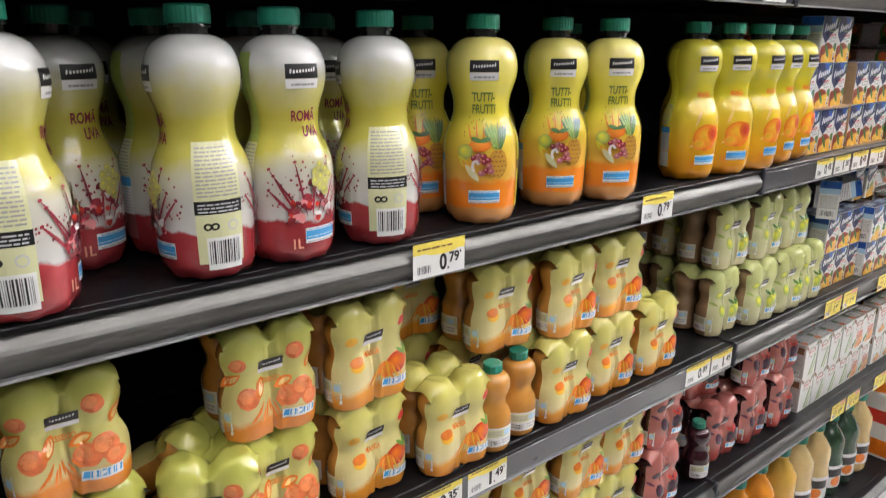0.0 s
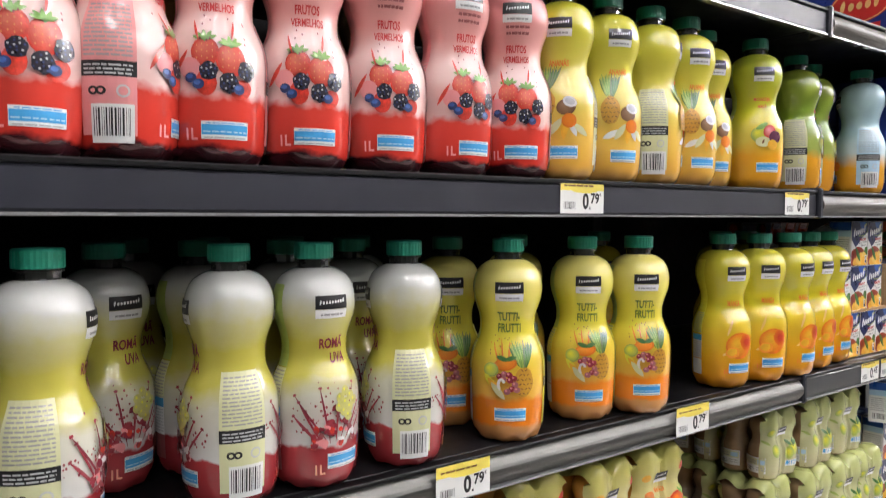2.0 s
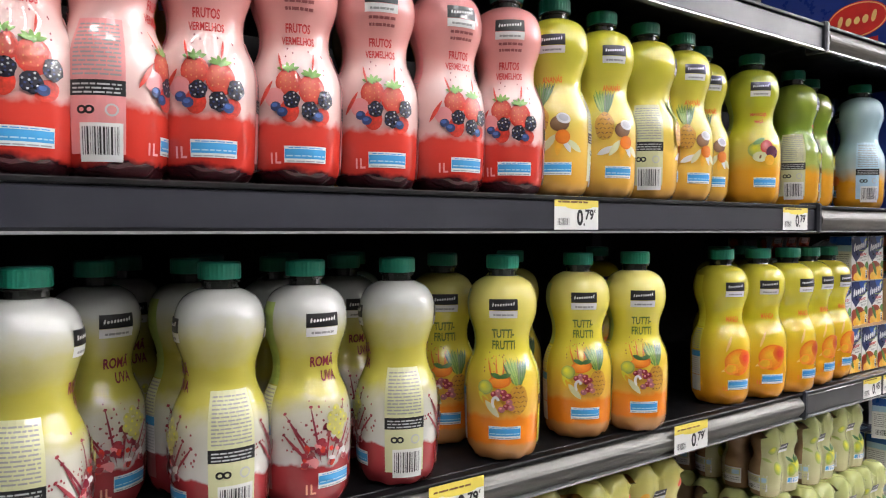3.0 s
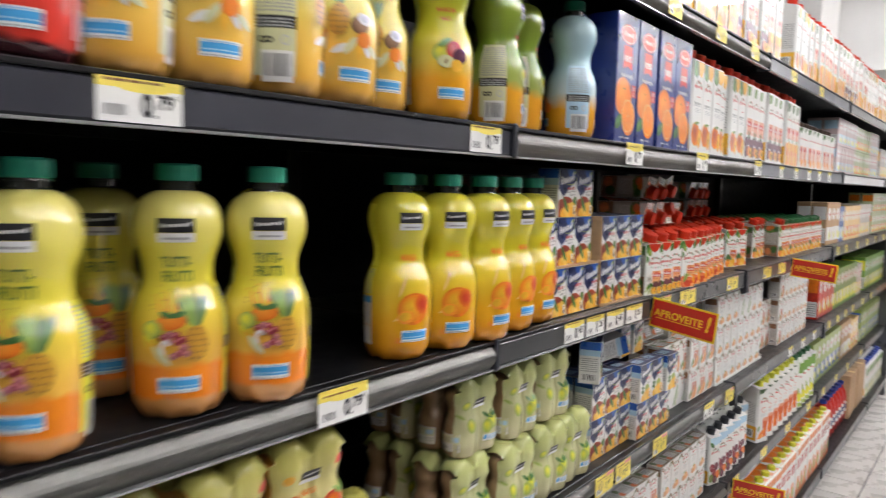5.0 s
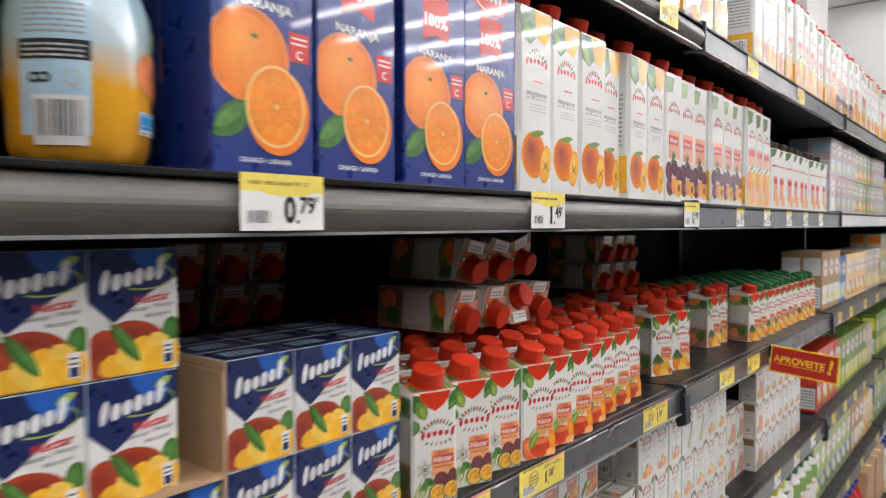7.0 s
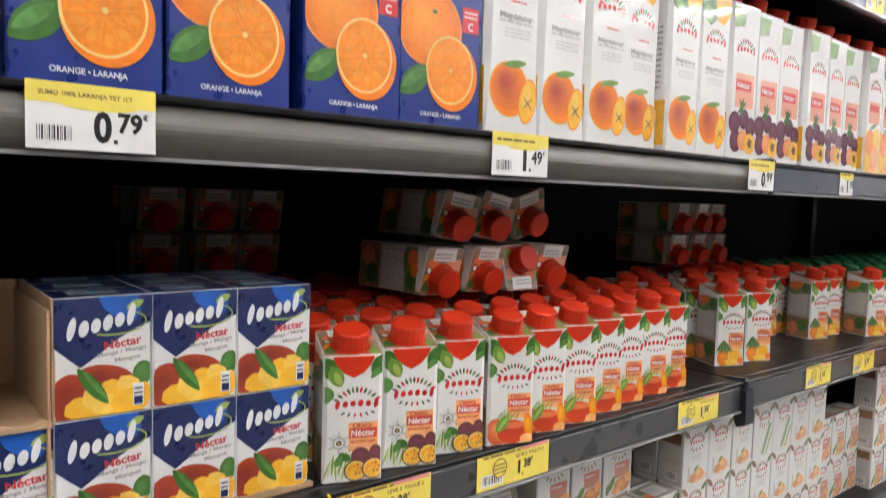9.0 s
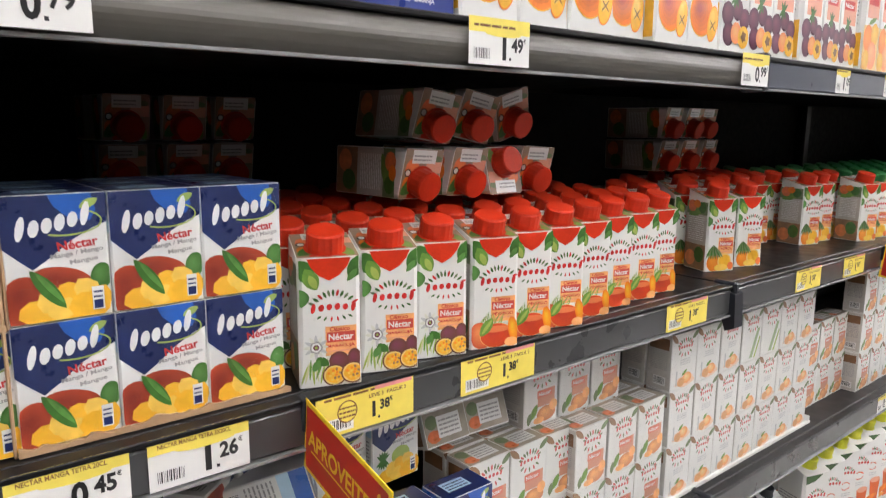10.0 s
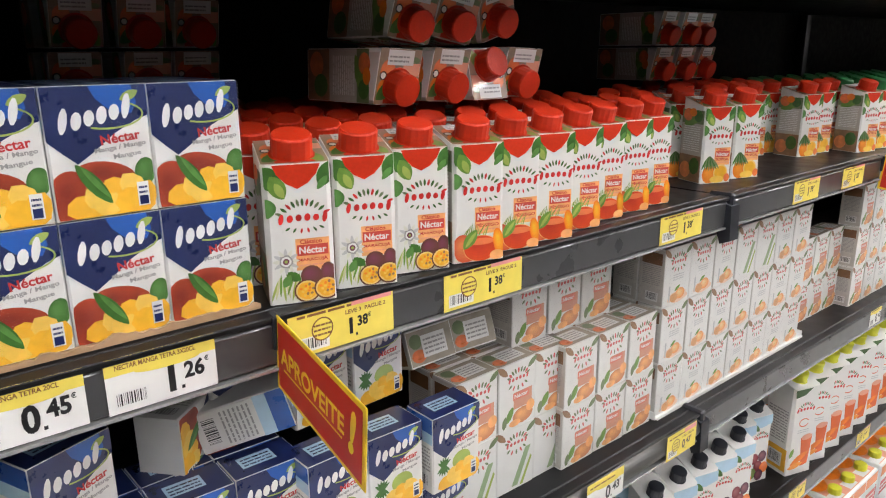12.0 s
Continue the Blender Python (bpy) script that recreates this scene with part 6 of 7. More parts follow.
# fourth shelf
for x, y in ((-0.62, 0.12), (-0.50, 0.12), (-0.38, 0.11), (-0.27, 0.11)):
    put_pack("mango", x, y, Z4, jit(4))
    put_pack("mango", x + 0.01, y, Z4 + UP, jit(5))
for x, y in ((-0.15, 0.10), (0.10, 0.125), (0.215, 0.120), (0.33, 0.115)):
    put_pack("berry", x, y, Z4, jit(5))
    if x != 0.10:
        put_pack("berry", x + 0.01, y + 0.01, Z4 + UP, jit(5))
put_pack("berry", -0.03, 0.20, Z4, 3)
put_pack("berry", 0.085, 0.17, Z4 + UP, -12)
place("mini_dark", lambda: mini_bottle(JUICED, "small dark berry juice bottle with green cap"), pose(-0.012, 0.075, Z4, 0, 0, -10))
for tier in range(2):
    for k in range(6):
        put_brick("mini_green" if k < 4 else "mini_peach", 0.435 + SP * k, 0.085, Z4 + 0.0848 * tier, jit(2))
        put_brick("mini_green", 0.435 + SP * k, 0.129, Z4 + 0.0848 * tier, jit(2))
for tier in range(2):
    for k in range(5):
        put_brick("mini_orange", 0.85 + SP * k, 0.085, Z4 + 0.0848 * tier, jit(2))
for k in range(7):
    for row in range(3):
        put_litre("red", 1.225 + 0.064 * k, 0.085 + 0.062 * row + (0.03 if k > 4 else 0), Z4, -18 + jit(3), 0.160, 0.054)
for k in range(11):
    for row in range(2):
        put_litre("veg" if k < 7 else "green", 1.70 + 0.072 * k, 0.080 + 0.076 * row, Z4, -20 + jit(2), 0.205, 0.066)

# bottom shelf: big bottles, then film-wrapped cartons, a crate and boxes
BIG = [(0.030, 0.0), (0.040, 0.003), (0.043, 0.012), (0.043, 0.10), (0.040, 0.125), (0.042, 0.140), (0.040, 0.165), (0.026, 0.188), (0.017, 0.200), (0.0165, 0.2135)]
BIGM = [mat("orange_nectar_bottle", (0.70, 0.25, 0.02), 0.16, coat=0.7), mat("amber_nectar_bottle", (0.60, 0.36, 0.06), 0.16, coat=0.7), mat("beige_nectar_bottle", (0.62, 0.46, 0.20), 0.16, coat=0.7), GLASS]


def big_bottle(m, label):
    root = part("juice_bottle", lathe_bm(BIG, 28), m, smooth=True)
    tagged(root, label, "juice bottle", "large juice bottles on the bottom shelf")
    part("cap", lathe_bm([(0.018, 0.2120), (0.0195, 0.2135), (0.0195, 0.232), (0.018, 0.2345), (0.01, 0.235)], 36, 0.035), CAPGREEN, root, "ribbed green screw cap")
    a = Art(0.006)
    a.named("label").rect(-0.05, 0.03, 0.05, 0.095, WHITE)
    a.rect(-0.03, 0.062, 0.03, 0.085, BLACK)
    a.ell(0, 0.048, 0.016, 0.014, ORANGE)
    a.lay("label", root, around(-30, BIG, 0.043), 0.00018)
    return root


for k, (x, m) in enumerate(((0.20, 0), (0.295, 0), (0.405, 1), (0.495, 2), (0.590, 2), (0.672, 3), (0.762, 3), (0.85, 2))):
    for row in range(2):
        place(("big", m), lambda: big_bottle(BIGM[m], ("orange", "amber", "beige", "dark green")[m] + " large juice bottle with green cap"), pose(x, 0.085 + 0.094 * row, Z5, 0, 0, jit(15)))


def art_breakfast(a, w, h):
    a.named("front_print")
    a.rect(-w * 0.49, h * 0.02, w * 0.49, h * 0.28, ORANGE)
    a.ell(0, h * 0.30, w * 0.4, h * 0.13, PEACH, 20, 18)
    a.ell(w * 0.2, h * 0.22, w * 0.25, h * 0.1, LGREEN, 0, 18)
    a.rect(-w * 0.4, h * 0.60, w * 0.4, h * 0.78, RED)
    a.lines(-w * 0.34, h * 0.63, w * 0.34, h * 0.75, 2, WHITE)
    a.rect(-w * 0.49, h * 0.86, w * 0.49, h * 0.99, ORANGE)


def wrapped_six():
    """Six cartons in film, their flat tops printed."""
    root = part("carton_pack", box_bm(-0.108, -0.073, 0, 0.108, 0.073, 0.20, 0.006, 2), PAPER)
    tagged(root, "film-wrapped pack of white and orange juice cartons", "carton pack", "carton packs on the bottom shelf")
    for k in range(3):
        a = Art()
        art_breakfast(a, 0.069, 0.198)
        a.lay("front_print", root, lambda x, z, o, k=k: (x + 0.071 * (k - 1), -0.073 - o, z))
    t = Art()
    t.named("top_print").rect(-0.10, -0.066, 0.10, 0.066, SALMON)
    for k in range(3):
        t.ell(-0.07 + 0.07 * k, 0.0, 0.034, 0.028, ORANGE, 20, 18)
        t.rect(-0.10 + 0.07 * k, -0.064, -0.06 + 0.07 * k, -0.040, WHITE)
    t.lay("top_print", root, lambda x, y, o: (x, y, 0.20 + o))
    s = Art()
    s.named("side_print").rect(-0.068, 0.01, 0.068, 0.06, ORANGE)
    s.rect(-0.068, 0.11, 0.068, 0.15, RED)
    s.lay("side_print", root, left_face(-0.108))
    for k in range(3):
        c = part("cap", lathe_bm([(0.013, 0.1995), (0.014, 0.201), (0.014, 0.214), (0.012, 0.2155), (0.006, 0.2156)], 20, 0.03), CAPYELLOW, root)
        c.matrix_basis = pose(-0.071 + 0.071 * k, -0.045, 0)
    return root


for k in range(8):
    for row in range(2):
        place("six", wrapped_six, pose(1.06 + 0.225 * k, 0.085 + 0.15 * row, Z5, 0, 0, jit(2)))


def blue_bottle():
    root = part("juice_bottle", lathe_bm([(0.028, 0), (0.033, 0.004), (0.034, 0.12), (0.028, 0.15), (0.015, 0.175), (0.014, 0.182)], 20), SIGNRED, smooth=True)
    tagged(root, "red plastic drink bottle with blue cap", "juice bottle", "blue-capped bottles in a crate")
    part("cap", lathe_bm([(0.016, 0.180), (0.017, 0.181), (0.017, 0.2), (0.015, 0.202), (0.006, 0.2021)], 24, 0.03), CAPBLUE, root, "blue screw cap")
    a = Art(0.008)
    a.named("label").rect(-0.04, 0.045, 0.04, 0.10, WHITE)
    a.rect(-0.03, 0.06, 0.03, 0.085, NAVY)
    a.lay("label", root, around(0, [(0.034, 0), (0.034, 0.2)], 0.034), 0.00018)
    return root


for k in range(7):
    for row in range(3):
        place("bluecap", blue_bottle, pose(2.90 + 0.075 * k, 0.075 + 0.072 * row, Z5, 0, 0, jit(20)))
for x in (3.46, 3.72):
    cb = part("cardboard_box", box_bm(-0.12, -0.09, 0, 0.12, 0.10, 0.23, 0.003), CARD)
    cb.matrix_basis = pose(x, 0.12, Z5, 0, 0, jit(2))
    tagged(cb, "closed brown cardboard box on the bottom shelf", "box")
    f = Art()
    f.named("tape").rect(-0.02, -0.09, 0.02, 0.10, PEEL)
    f.lay("tape", cb, lambda x, y, o: (x, y, 0.23 + o))
for k in range(9):
    place("wbox", lambda: carton_litre("box", art_litre_green, CAPBLUE, 0.07, 0.19, "white and green juice carton with blue cap"), pose(3.90 + 0.072 * k, 0.06, Z5, 0, 0, jit(2)))
    put_litre("green", 3.90 + 0.072 * k, 0.14, Z5, jit(2))

# far bays, upper shelves: boxes and cartons seen small
FAR_BOX = {
    "rose": (ink_between(LGREY, PINK, 0.3), PALEBLUE, 0.118, "pale pinkish grey printed drink box"),
    "lime": (LGREEN, BLUEB, 0.185, "lime green printed drink box"),
    "jar": (ink_between(LGREEN, LGREY, 0.4), ORANGE, 0.115, "green and orange printed drink box"),
    "green": (LEAF2, LEMON, 0.190, "green printed drink box with yellow band"),
    "kraft": (CARD, WHITE, 0.185, "brown cardboard drink box"),
    "orange": (PEEL, ORANGE, 0.165, "orange printed drink box"),
    "blue": (NAVY2, PALEBLUE, 0.165, "bright blue printed drink box"),
    "red": (STRAW, ORANGE, 0.195, "red and orange printed drink box"),
    "beige": (ink_between(TAUPE, WHITE, 0.4), PEEL, 0.170, "beige printed drink box"),
}


def powder_box(kind):
    m, m2, h, label = FAR_BOX[kind]
    root = part("drink_box", box_bm(-0.045, -0.03, 0, 0.045, 0.03, h, 0.002), m)
    tagged(root, label, "drink box", kind + " boxes in the far bays")
    a = Art()
    a.named("front_print").rect(-0.04, h * 0.10, 0.04, h * 0.42, m2)
    a.ell(-0.012, h * 0.30, 0.020, h * 0.13, WHITE, 20, 14)
    a.ell(0.018, h * 0.22, 0.016, h * 0.10, LEMON, 0, 12)
    a.named("brand_label").ell(0.0, h * 0.72, 0.032, h * 0.15, WHITE, 0, 16)
    a.mark(0, h * 0.72, 0.045, h * 0.10, 5, RED)
    a.lay("front_print", root, front_face(-0.03))
    s = Art()
    s.named("side_print").rect(-0.026, h * 0.05, 0.026, h * 0.40, WHITE)
    s.lines(-0.022, h * 0.08, 0.022, h * 0.37, 6, GREY, 4)
    s.rect(-0.026, h * 0.60, 0.026, h * 0.90, m2)
    s.lay("side_print", root, left_face(-0.045))
    return root


for l, x0, x1, kind, tiers in ((1, 2.56, 2.96, "rose", 2), (1, 2.98, 3.42, "jar", 2), (1, 3.44, 3.70, "rose", 2), (1, 3.82, 4.50, "beige", 1),
                               (2, 2.56, 2.76, "kraft", 1), (2, 2.78, 2.96, "blue", 1), (2, 2.98, 3.36, "orange", 1), (2, 3.38, 3.70, "beige", 1), (2, 3.82, 4.50, "jar", 2),
                               (3, 2.56, 2.86, "red", 1), (3, 2.88, 3.50, "green", 1), (3, 3.52, 3.70, "beige", 1), (3, 3.82, 4.50, "green", 1),
                               (4, 2.56, 3.20, "lime", 1), (4, 3.22, 3.46, "kraft", 1), (4, 3.48, 3.70, "orange", 1), (4, 3.82, 4.50, "lime", 1)):
    for k in range(int((x1 - x0) / 0.0935) + 1):
        for row in range(2):
            for tier in range(tiers):
                place(("far", kind), lambda: powder_box(kind), pose(x0 + 0.047 + 0.0935 * k, 0.068 + LEVEL_Y[l] + 0.063 * row, LEVEL_Z[l] + 0.0004 + (FAR_BOX[kind][2] + 0.0004) * tier, 0, 0, jit(2)))


# ---- price tags and signs ----
def price_tag(x, level, whole, cents, yellow=False, w=0.073, name_line=""):
    z, y = LEVEL_Z[level], LEVEL_Y[level]
    bay = max(k for k, b in enumerate(BAYS) if x >= b[0] - 0.04)
    prof = STYLE[(level, bay)][0]
    bow = 0.0075 if prof is ROUND else 0.0
    root = new("price_tag")
    tagged(root, ("yellow" if yellow else "white and yellow") + " paper price tag in the shelf rail", "price tag", "price tags along the rails")
    root.matrix_basis = pose(x, y, z)

    def fn(u, v, o):
        f = -0.0008 - o
        if bow:
            f -= bow
        return (u, f, v)

    a = Art(0.006)
    top, bot = -0.0005, -0.040
    a.named("card").rect(0, bot, w, top, TAGYEL if yellow else TAGWHITE)
    if not yellow:
        a.named("band").rect(0, top - 0.0125, w, top, TAGYEL)
        a.ell(w * 0.55, top - 0.0125, w * 0.30, 0.003, TAGYEL)
    a.named("lettering")
    if name_line:
        a.text(name_line, w * 0.45, top - 0.007, 0.0036, BROWN, w * 0.72)
    else:
        a.lines(w * 0.08, top - 0.009, w * 0.75, top - 0.004, 1, BROWN)
    px, big = w * 0.57, 0.72 if yellow else 1.0
    a.text(whole, px, bot + 0.0145, 0.0195 * big, BLACK, (0.0046 if whole == "1" else 0.0104) * big, 0, 0.034)
    a.rect(px + 0.0062 * big, bot + 0.0048, px + 0.0086 * big, bot + 0.0074, BLACK)
    a.text(cents, px + 0.0160 * big, bot + 0.0145 + 0.0034 * big, 0.0128 * big, BLACK, 0.0145 * big, 0, 0.034)
    a.text("€", px + 0.0252 * big, bot + 0.0145 + 0.0080 * big, 0.004, BLACK)
    a.named("barcode")
    a.barcode(w * 0.06, bot + 0.003, w * 0.36, bot + 0.015)
    if yellow:
        a.named("stamp").ell(w * 0.30, bot + 0.019, 0.010, 0.010, BROWN, 0, 20)
        a.ell(w * 0.30, bot + 0.019, 0.0088, 0.0088, TAGYEL, 0, 20)
        a.lines(w * 0.22, bot + 0.013, w * 0.38, bot + 0.025, 3, BROWN)
        a.named("lettering").text("LEVE 3  PAGUE 2", w * 0.72, top - 0.0125, 0.0036, BROWN, w * 0.40)
        a.named("band").rect(w * 0.58, top - 0.008, w * 0.98, top - 0.001, PINK)
    a.lay("card", root, fn, 0.0001)
    return root


for x, l, a_, b_, yl, w, nm in (
    (-0.588, 1, "0", "79", False, 0.073, ""), (-0.104, 1, "0", "79", False, 0.072, ""), (-0.755, 2, "0", "79", False, 0.073, ""), (-0.350, 2, "0", "79", False, 0.075, ""),
    (0.358, 1, "0", "79", False, 0.073, "SUMO 100% LARANJA TET 1LT"), (0.724, 1, "1", "49", False, 0.073, ""), (1.176, 1, "0", "99", False, 0.068, ""),
    (0.205, 2, "0", "45", False, 0.070, ""), (0.284, 2, "1", "26", False, 0.070, ""),
    (0.365, 2, "0", "45", False, 0.075, "NECTAR MANGA TETRA 20CL"), (0.452, 2, "1", "26", False, 0.075, "NECTAR MANGA TETRA 3X20CL"),
    (0.585, 2, "1", "38", True, 0.100, ""), (0.742, 2, "1", "38", True, 0.102, ""), (1.085, 2, "1", "38", True, 0.095, ""), (1.44, 2, "1", "38", True, 0.09, ""), (1.62, 2, "1", "38", True, 0.09, ""),
    (-0.155, 3, "0", "89", False, 0.075, ""), (-0.075, 3, "1", "49", False, 0.070, ""), (-0.74, 3, "0", "35", False, 0.075, ""), (-0.655, 3, "1", "49", False, 0.070, ""),
    (0.36, 3, "1", "49", True, 0.08, ""), (0.45, 3, "0", "43", True, 0.07, ""), (0.64, 3, "1", "19", True, 0.08, ""), (0.975, 3, "0", "43", False, 0.075, ""), (1.15, 3, "0", "43", True, 0.075, ""),
    (0.50, 4, "0", "99", True, 0.075, ""), (0.585, 4, "1", "09", True, 0.075, ""), (0.75, 4, "1", "09", True, 0.075, ""), (0.83, 4, "0", "99", True, 0.075, ""), (1.30, 4, "1", "99", True, 0.075, ""), (1.62, 4, "1", "49", True, 0.075, ""), (1.95, 4, "1", "49", True, 0.075, ""), (2.3, 4, "1", "49", True, 0.075, ""),
    (1.47, 1, "1", "09", False, 0.05, ""), (1.66, 1, "1", "09", False, 0.05, ""), (1.85, 1, "1", "09", False, 0.05, ""), (2.02, 1, "1", "09", False, 0.05, ""), (2.2, 1, "1", "09", False, 0.05, ""),
    (1.9, 3, "0", "43", False, 0.06, ""), (2.1, 3, "0", "43", False, 0.06, ""), (2.3, 3, "0", "43", False, 0.06, ""), (2.6, 3, "0", "99", True, 0.06, ""), (2.8, 3, "0", "99", True, 0.06, ""), (3.0, 3, "0", "99", True, 0.06, ""), (3.2, 3, "0", "99", True, 0.06, ""), (3.5, 3, "0", "99", True, 0.06, ""), (3.8, 3, "0", "99", True, 0.06, ""),
    (2.6, 2, "0", "99", True, 0.06, ""), (2.8, 2, "0", "99", True, 0.06, ""), (3.1, 2, "0", "99", True, 0.06, ""), (3.4, 2, "0", "99", True, 0.06, ""), (3.7, 2, "0", "99", True, 0.06, ""), (4.0, 2, "0", "99", True, 0.06, ""),
    (0.50, 0, "1", "09", True, 0.07, ""), (0.78, 0, "1", "09", True, 0.07, ""), (1.05, 0, "1", "09", True, 0.07, ""), (1.5, 0, "1", "09", True, 0.07, ""), (1.9, 0, "1", "09", True, 0.07, ""),
    (2.6, 4, "0", "99", True, 0.06, ""), (2.9, 4, "0", "99", True, 0.06, ""), (3.2, 4, "0", "99", True, 0.06, ""), (3.6, 4, "0", "99", True, 0.06, ""), (1.1, 5, "0", "99", True, 0.07, ""), (1.4, 5, "0", "99", True, 0.07, ""),
):
    price_tag(x, l, a_, b_, yl, w, nm)


def wobbler(x, level, along, out, drop, w=0.128, h=0.066):
    """A stiff promotion card that juts out from the rail."""
    z, y = LEVEL_Z[level] + 0.002, LEVEL_Y[level] - 0.004
    d = Vector((along, -out, -drop)).normalized()
    up = Vector((0, 0, 1)) - d * d.z
    up.normalize()
    nrm = d.cross(up)
    m = Matrix((d, nrm * -1, up)).transposed().to_4x4()
    root = part("promotion_sign", box_bm(0, -0.0006, -h, w, 0.0006, 0, 0.0004), SIGNYEL)
    root.matrix_basis = Matrix.Translation((x, y, z)) @ m
    tagged(root, "red and yellow promotion card jutting from the shelf rail", "sign", "promotion cards along the aisle")
    for side in (1, -1):
        a = Art()
        a.named("face").rect(0.004, -h + 0.004, w - 0.004, -0.004, SIGNRED)
        a.named("lettering").text("APROVEITE", w * 0.43, -h * 0.47, 0.0155, SIGNYEL, w * 0.74)
        a.text("!", w * 0.88, -h * 0.44, 0.034, SIGNYEL, 0.0075, -8, 0.05)
        a.rect(w * 0.1, -h * 0.66, w * 0.78, -h * 0.635, SIGNYEL)
        a.lay("face", root, (lambda u, v, o: (u, -0.0006 - o, v)) if side > 0 else (lambda u, v, o: (w - u, 0.0006 + o, v)), 0.0001)
    part("clip", box_bm(-0.012, -0.003, -0.03, 0.002, 0.003, -0.002, 0.001), CAPBLACK, root)
    return root


wobbler(0.575, 2, -0.016, 0.142, 0.016, 0.143, 0.062)
wobbler(1.792, 2, -0.010, 0.142, 0.012, 0.143, 0.062)
wobbler(1.30, 4, 0.020, 0.140, 0.004, 0.143, 0.062)
wobbler(4.50, 2, 0.010, 0.110, 0.004, 0.14, 0.066)
wobbler(4.50, 3, 0.010, 0.110, 0.004, 0.14, 0.066)


# ---- shrink film sheet over the drink boxes ----
def crumpled():
    """A torn loop of film, gathered into folds along its length."""
    n, q = 34, 16
    vs, fs = [], []
    for i in range(n + 1):
        u = i / n
        ang = math.pi * (1.05 - 0.86 * u)
        cx, cz = 0.235 + 0.056 * math.cos(ang) + 0.03 * u * u, Z2 + 0.205 + 0.045 * math.sin(ang) - 0.012 * u * u
        for j in range(q + 1):
            v = j / q
            p = Vector((u * 1.6, v * 9, 1.7))
            vs.append((cx + 0.008 * noise.noise(p), 0.070 + 0.055 * v * (0.55 + 0.45 * u) + 0.006 * noise.noise(p * 1.7), cz + 0.012 * noise.noise(p * 1.3) + 0.006 * math.sin(v * 22 + 3 * u)))
    for i in range(n):
        for j in range(q):
            b = i * (q + 1) + j
            fs.append((b, b + 1, b + q + 2, b + q + 1))
    ob = mesh_ob("plastic_film", vs, fs, [PLASTIC], smooth=True)
    return tagged(ob, "crumpled clear plastic film torn from a pack", "plastic film")


crumpled()


# ---- drinks fridge and end of the shop ----
FRIDGE_X = 8.0
fridge = new("drinks_fridge")
tagged(fridge, "tall grey upright drinks fridge with filled shelves and red base panel", "fridge")
fridge.matrix_basis = pose(FRIDGE_X, 0.15, 0)
part("side_panel", box_bm(0, -0.04, 0, 0.65, 0.0, 1.93, 0.004), STEEL, fridge)
part("side_panel", box_bm(0, -1.0, 0, 0.65, -0.96, 1.93, 0.004), STEEL, fridge)
part("back_panel", box_bm(0.62, -0.959, 0.1, 0.65, -0.041, 1.93), CAPBLACK, fridge)
part("header", box_bm(-0.01, -0.959, 1.80, 0.619, -0.041, 1.93, 0.004), STEEL, fridge)
part("base_panel", box_bm(-0.01, -0.959, 0.30, 0.05, -0.041, 0.52, 0.004), SIGNRED, fridge, "dark red base panel with white lettering bars")
part("grille", box_bm(0.0, -0.959, 0.04, 0.05, -0.041, 0.295), RAILGREY, fridge)
for k in range(5):
    part("slat", box_bm(-0.008, -0.93, 0.07 + 0.043 * k, 0.0, -0.07, 0.09 + 0.043 * k, 0.002), CAPBLACK, fridge)
lg = Art()
lg.named("header_logo").ell(-0.30, 1.865, 0.06, 0.05, RED, 0, 20)
lg.mark(-0.30, 1.865, 0.07, 0.05, 3, WHITE)
lg.named("base_lettering").mark(-0.28, 0.42, 0.30, 0.10, 5, WHITE)
lg.lay("header_logo", fridge, lambda u, v, o: (-0.0102 - o, u, v), 0.0004)
for k in range(5):
    part("fridge_shelf", box_bm(0.03, -0.958, 0.56 + 0.25 * k, 0.60, -0.042, 0.575 + 0.25 * k, 0.002), RAILWHITE, fridge)


def fridge_bottle(m, hgt):
    root = part("drink_bottle", lathe_bm([(0.026, 0), (0.03, 0.004), (0.03, hgt * 0.6), (0.014, hgt * 0.85), (0.013, hgt)], 12), m, smooth=True)
    tagged(root, "small drink bottle standing in the fridge", "drink bottle", "drink bottles in the fridge")
    part("cap", lathe_bm([(0.014, hgt), (0.014, hgt + 0.015), (0.01, hgt + 0.016)], 10), CAPRED if m is JUICED else RAILWHITE, root)
    a = Art(0.01)
    a.named("label").rect(-0.03, hgt * 0.2, 0.03, hgt * 0.5, WHITE if m is not SIGNRED else YELLOW)
    a.lay("label", root, around(-90, [(0.03, 0), (0.03, 1)], 0.03), 0.00018)
    return root


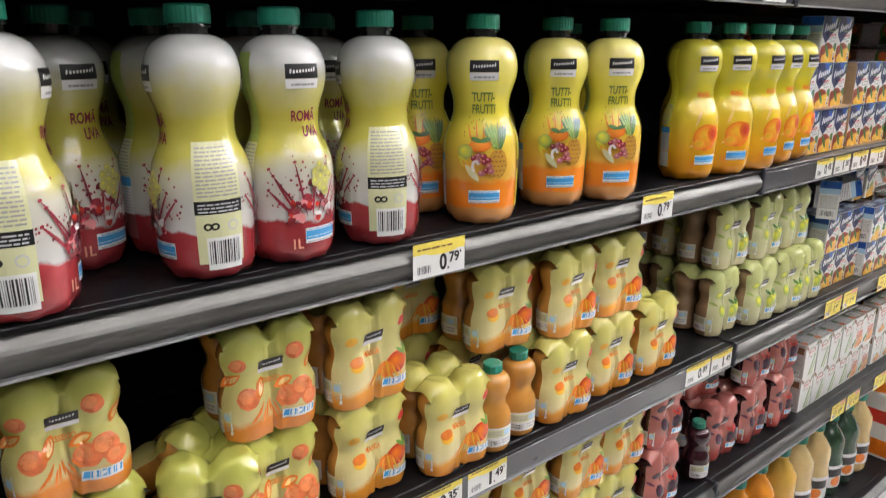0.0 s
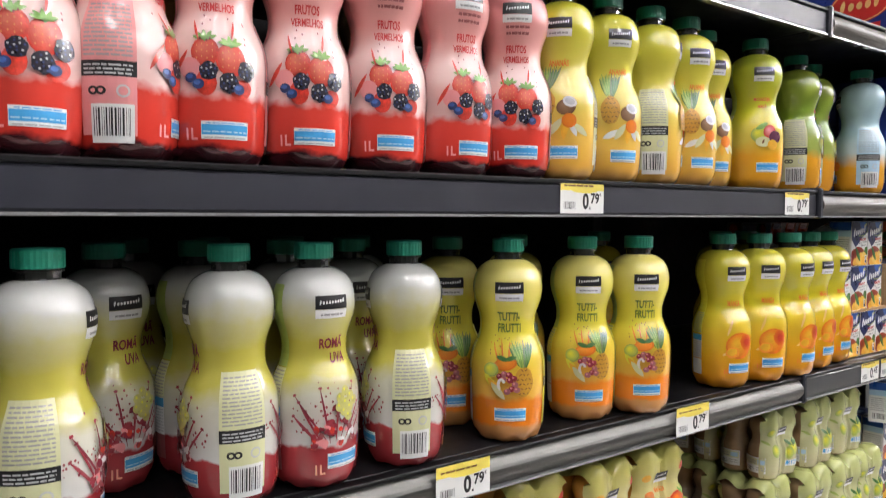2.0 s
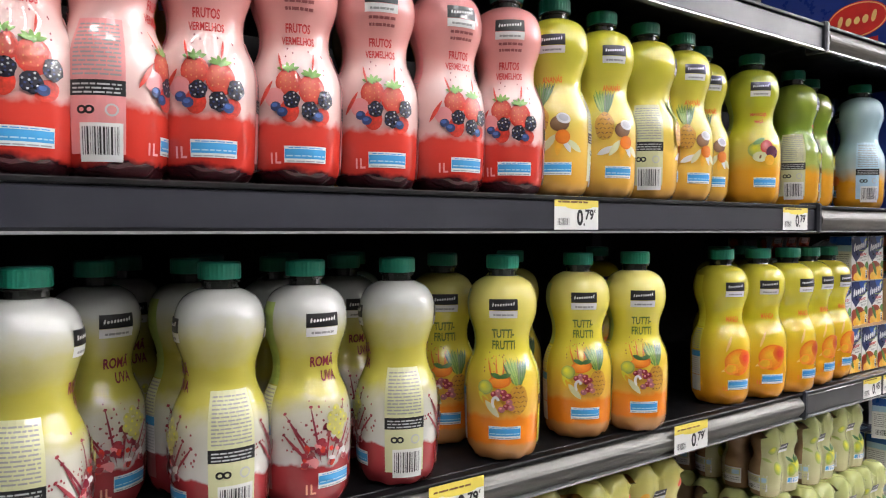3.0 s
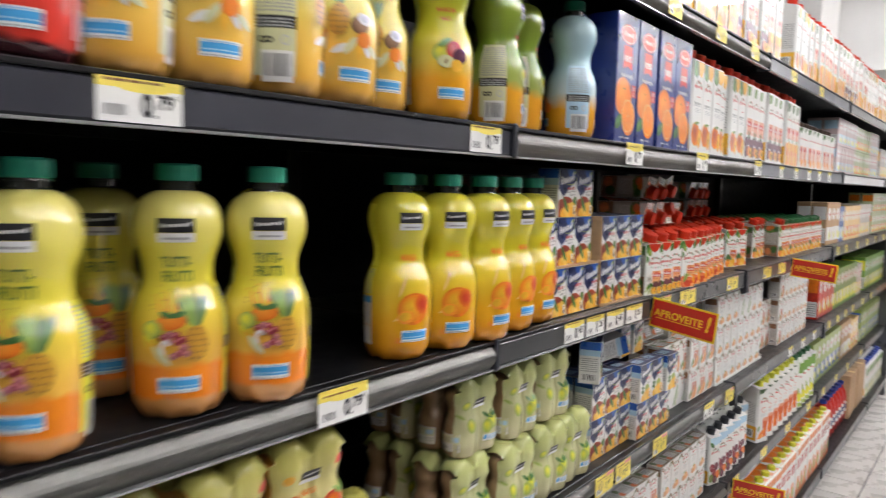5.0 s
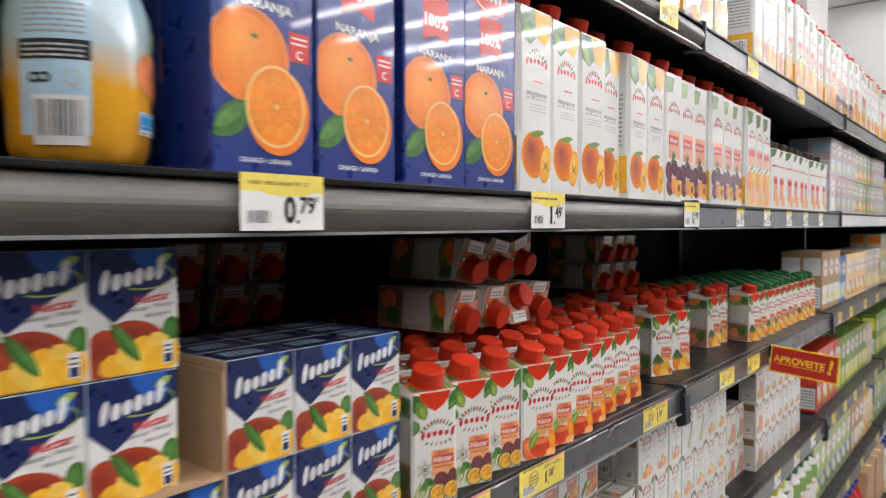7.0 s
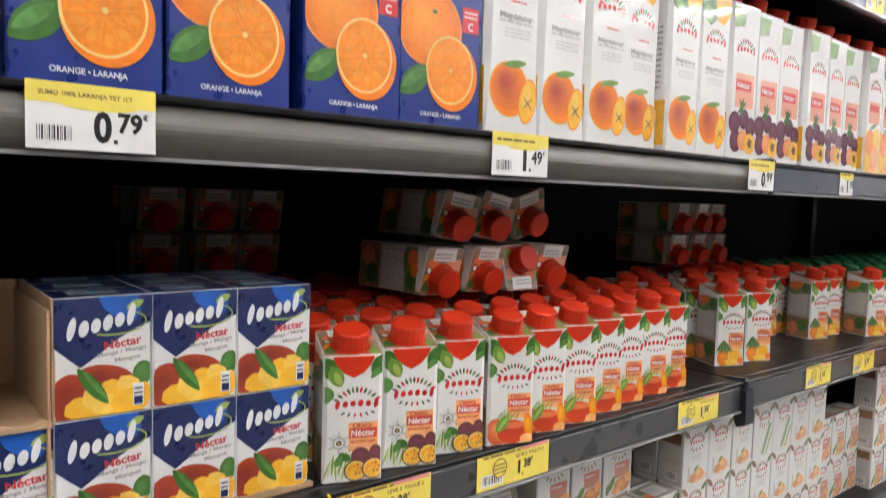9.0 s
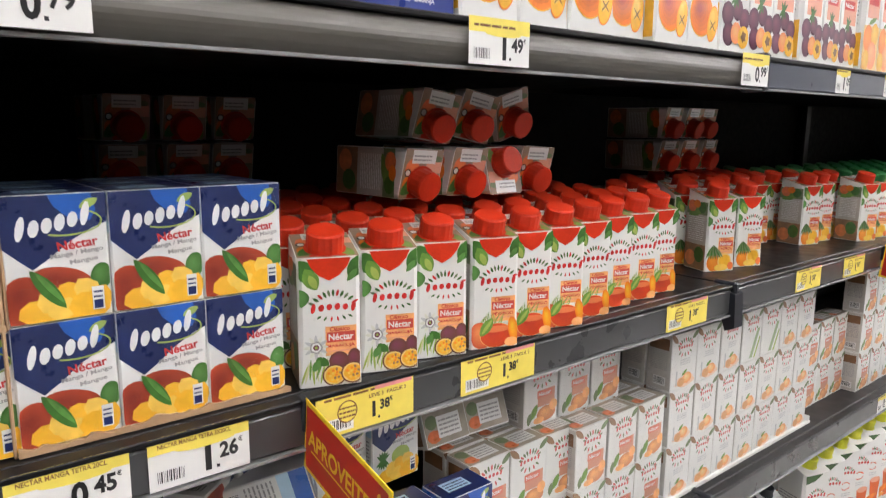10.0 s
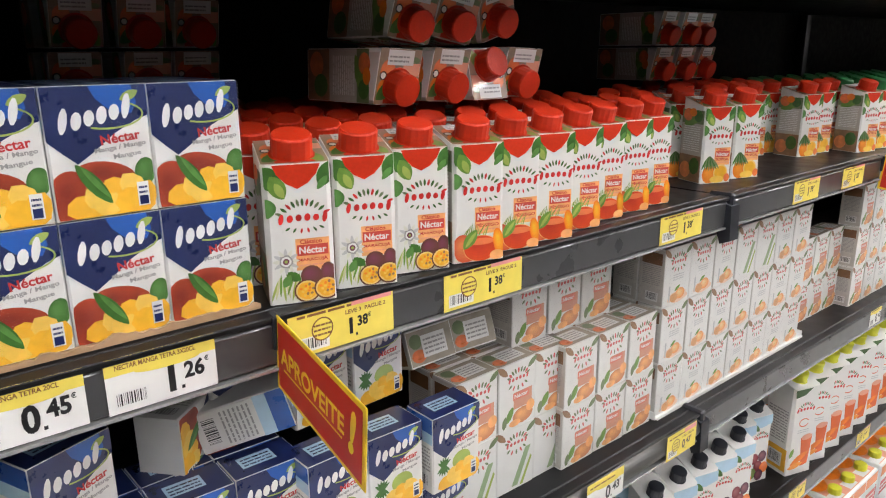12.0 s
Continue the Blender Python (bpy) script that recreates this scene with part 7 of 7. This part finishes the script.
for lv, m in enumerate((LGREY, LGREEN, PEACH, GLASS, JUICED)):
    for k in range(9):
        place(("fb", lv), lambda: fridge_bottle(m, 0.17), pose(FRIDGE_X + 0.09, 0.06 - 0.10 * k, 0.576 + 0.25 * lv, 0, 0, 0))
rail = part("bumper_rail", box_bm(7.55, -3.0, 0.155, 7.60, 0.55, 0.20, 0.012, 2), RAILWHITE)
tagged(rail, "white metal bumper rail before the fridge", "rail")
for yy in (0.5, -1.4):
    lp = part("post", box_bm(7.56, yy - 0.02, 0.0, 7.59, yy + 0.02, 0.156, 0.003), RAILWHITE, rail)

# clip strips with small bags hanging at the end of the run
for k in range(7):
    bag = part("hanging_bag", box_bm(4.60, -0.035, 0.62 + 0.13 * k, 4.63, 0.03, 0.71 + 0.13 * k, 0.008, 2), PALEBLUE if k % 2 else PAPER)
    tagged(bag, "small printed bag hanging on a clip strip", "bag", "bags on the clip strip")
    part("header_card", box_bm(4.612, -0.02, 0.711 + 0.13 * k, 4.616, 0.015, 0.735 + 0.13 * k), LEAF if k % 2 else BROWN, bag)
strip = part("clip_strip", box_bm(4.582, -0.012, 0.55, 4.588, 0.008, 1.62), RAILWHITE)
tagged(strip, "white plastic clip strip at the shelf end", "clip strip")

# ---- floor tiles ----
tme = bpy.data.meshes.new("tile")
tb_ = box_bm(0.003, 0.003, -0.006, TILE - 0.003, TILE - 0.003, 0.0, 0.0012)
tb_.to_mesh(tme)
tb_.free()
tme.materials.append(TILEM)
near, rest_v, rest_f = 0, [], []
for i in range(-34, 45):
    for j in range(-28, 16):
        x, y = 2.81 - TILE * 1 + i * TILE - 0.195 * 1, -0.132 + j * TILE
        if x < -3.9 or x > 8.7 or y < -5.35 or y > 2.95:
            continue
        if 2.2 < x < 8.0 and -0.75 < y < 0.1 and near < 300:
            t = new("tile", tme)
            t.location = (x, y, 0)
            t.parent = floor
            near += 1
        else:
            b = len(rest_v)
            g = 0.003
            rest_v += [(x + g, y + g, 0), (x + TILE - g, y + g, 0), (x + TILE - g, y + TILE - g, 0), (x + g, y + TILE - g, 0)]
            rest_f.append((b, b + 1, b + 2, b + 3))
rest = mesh_ob("tile_field", rest_v, rest_f, [TILEM], parent=floor)
tagged(rest, kind="stuff")
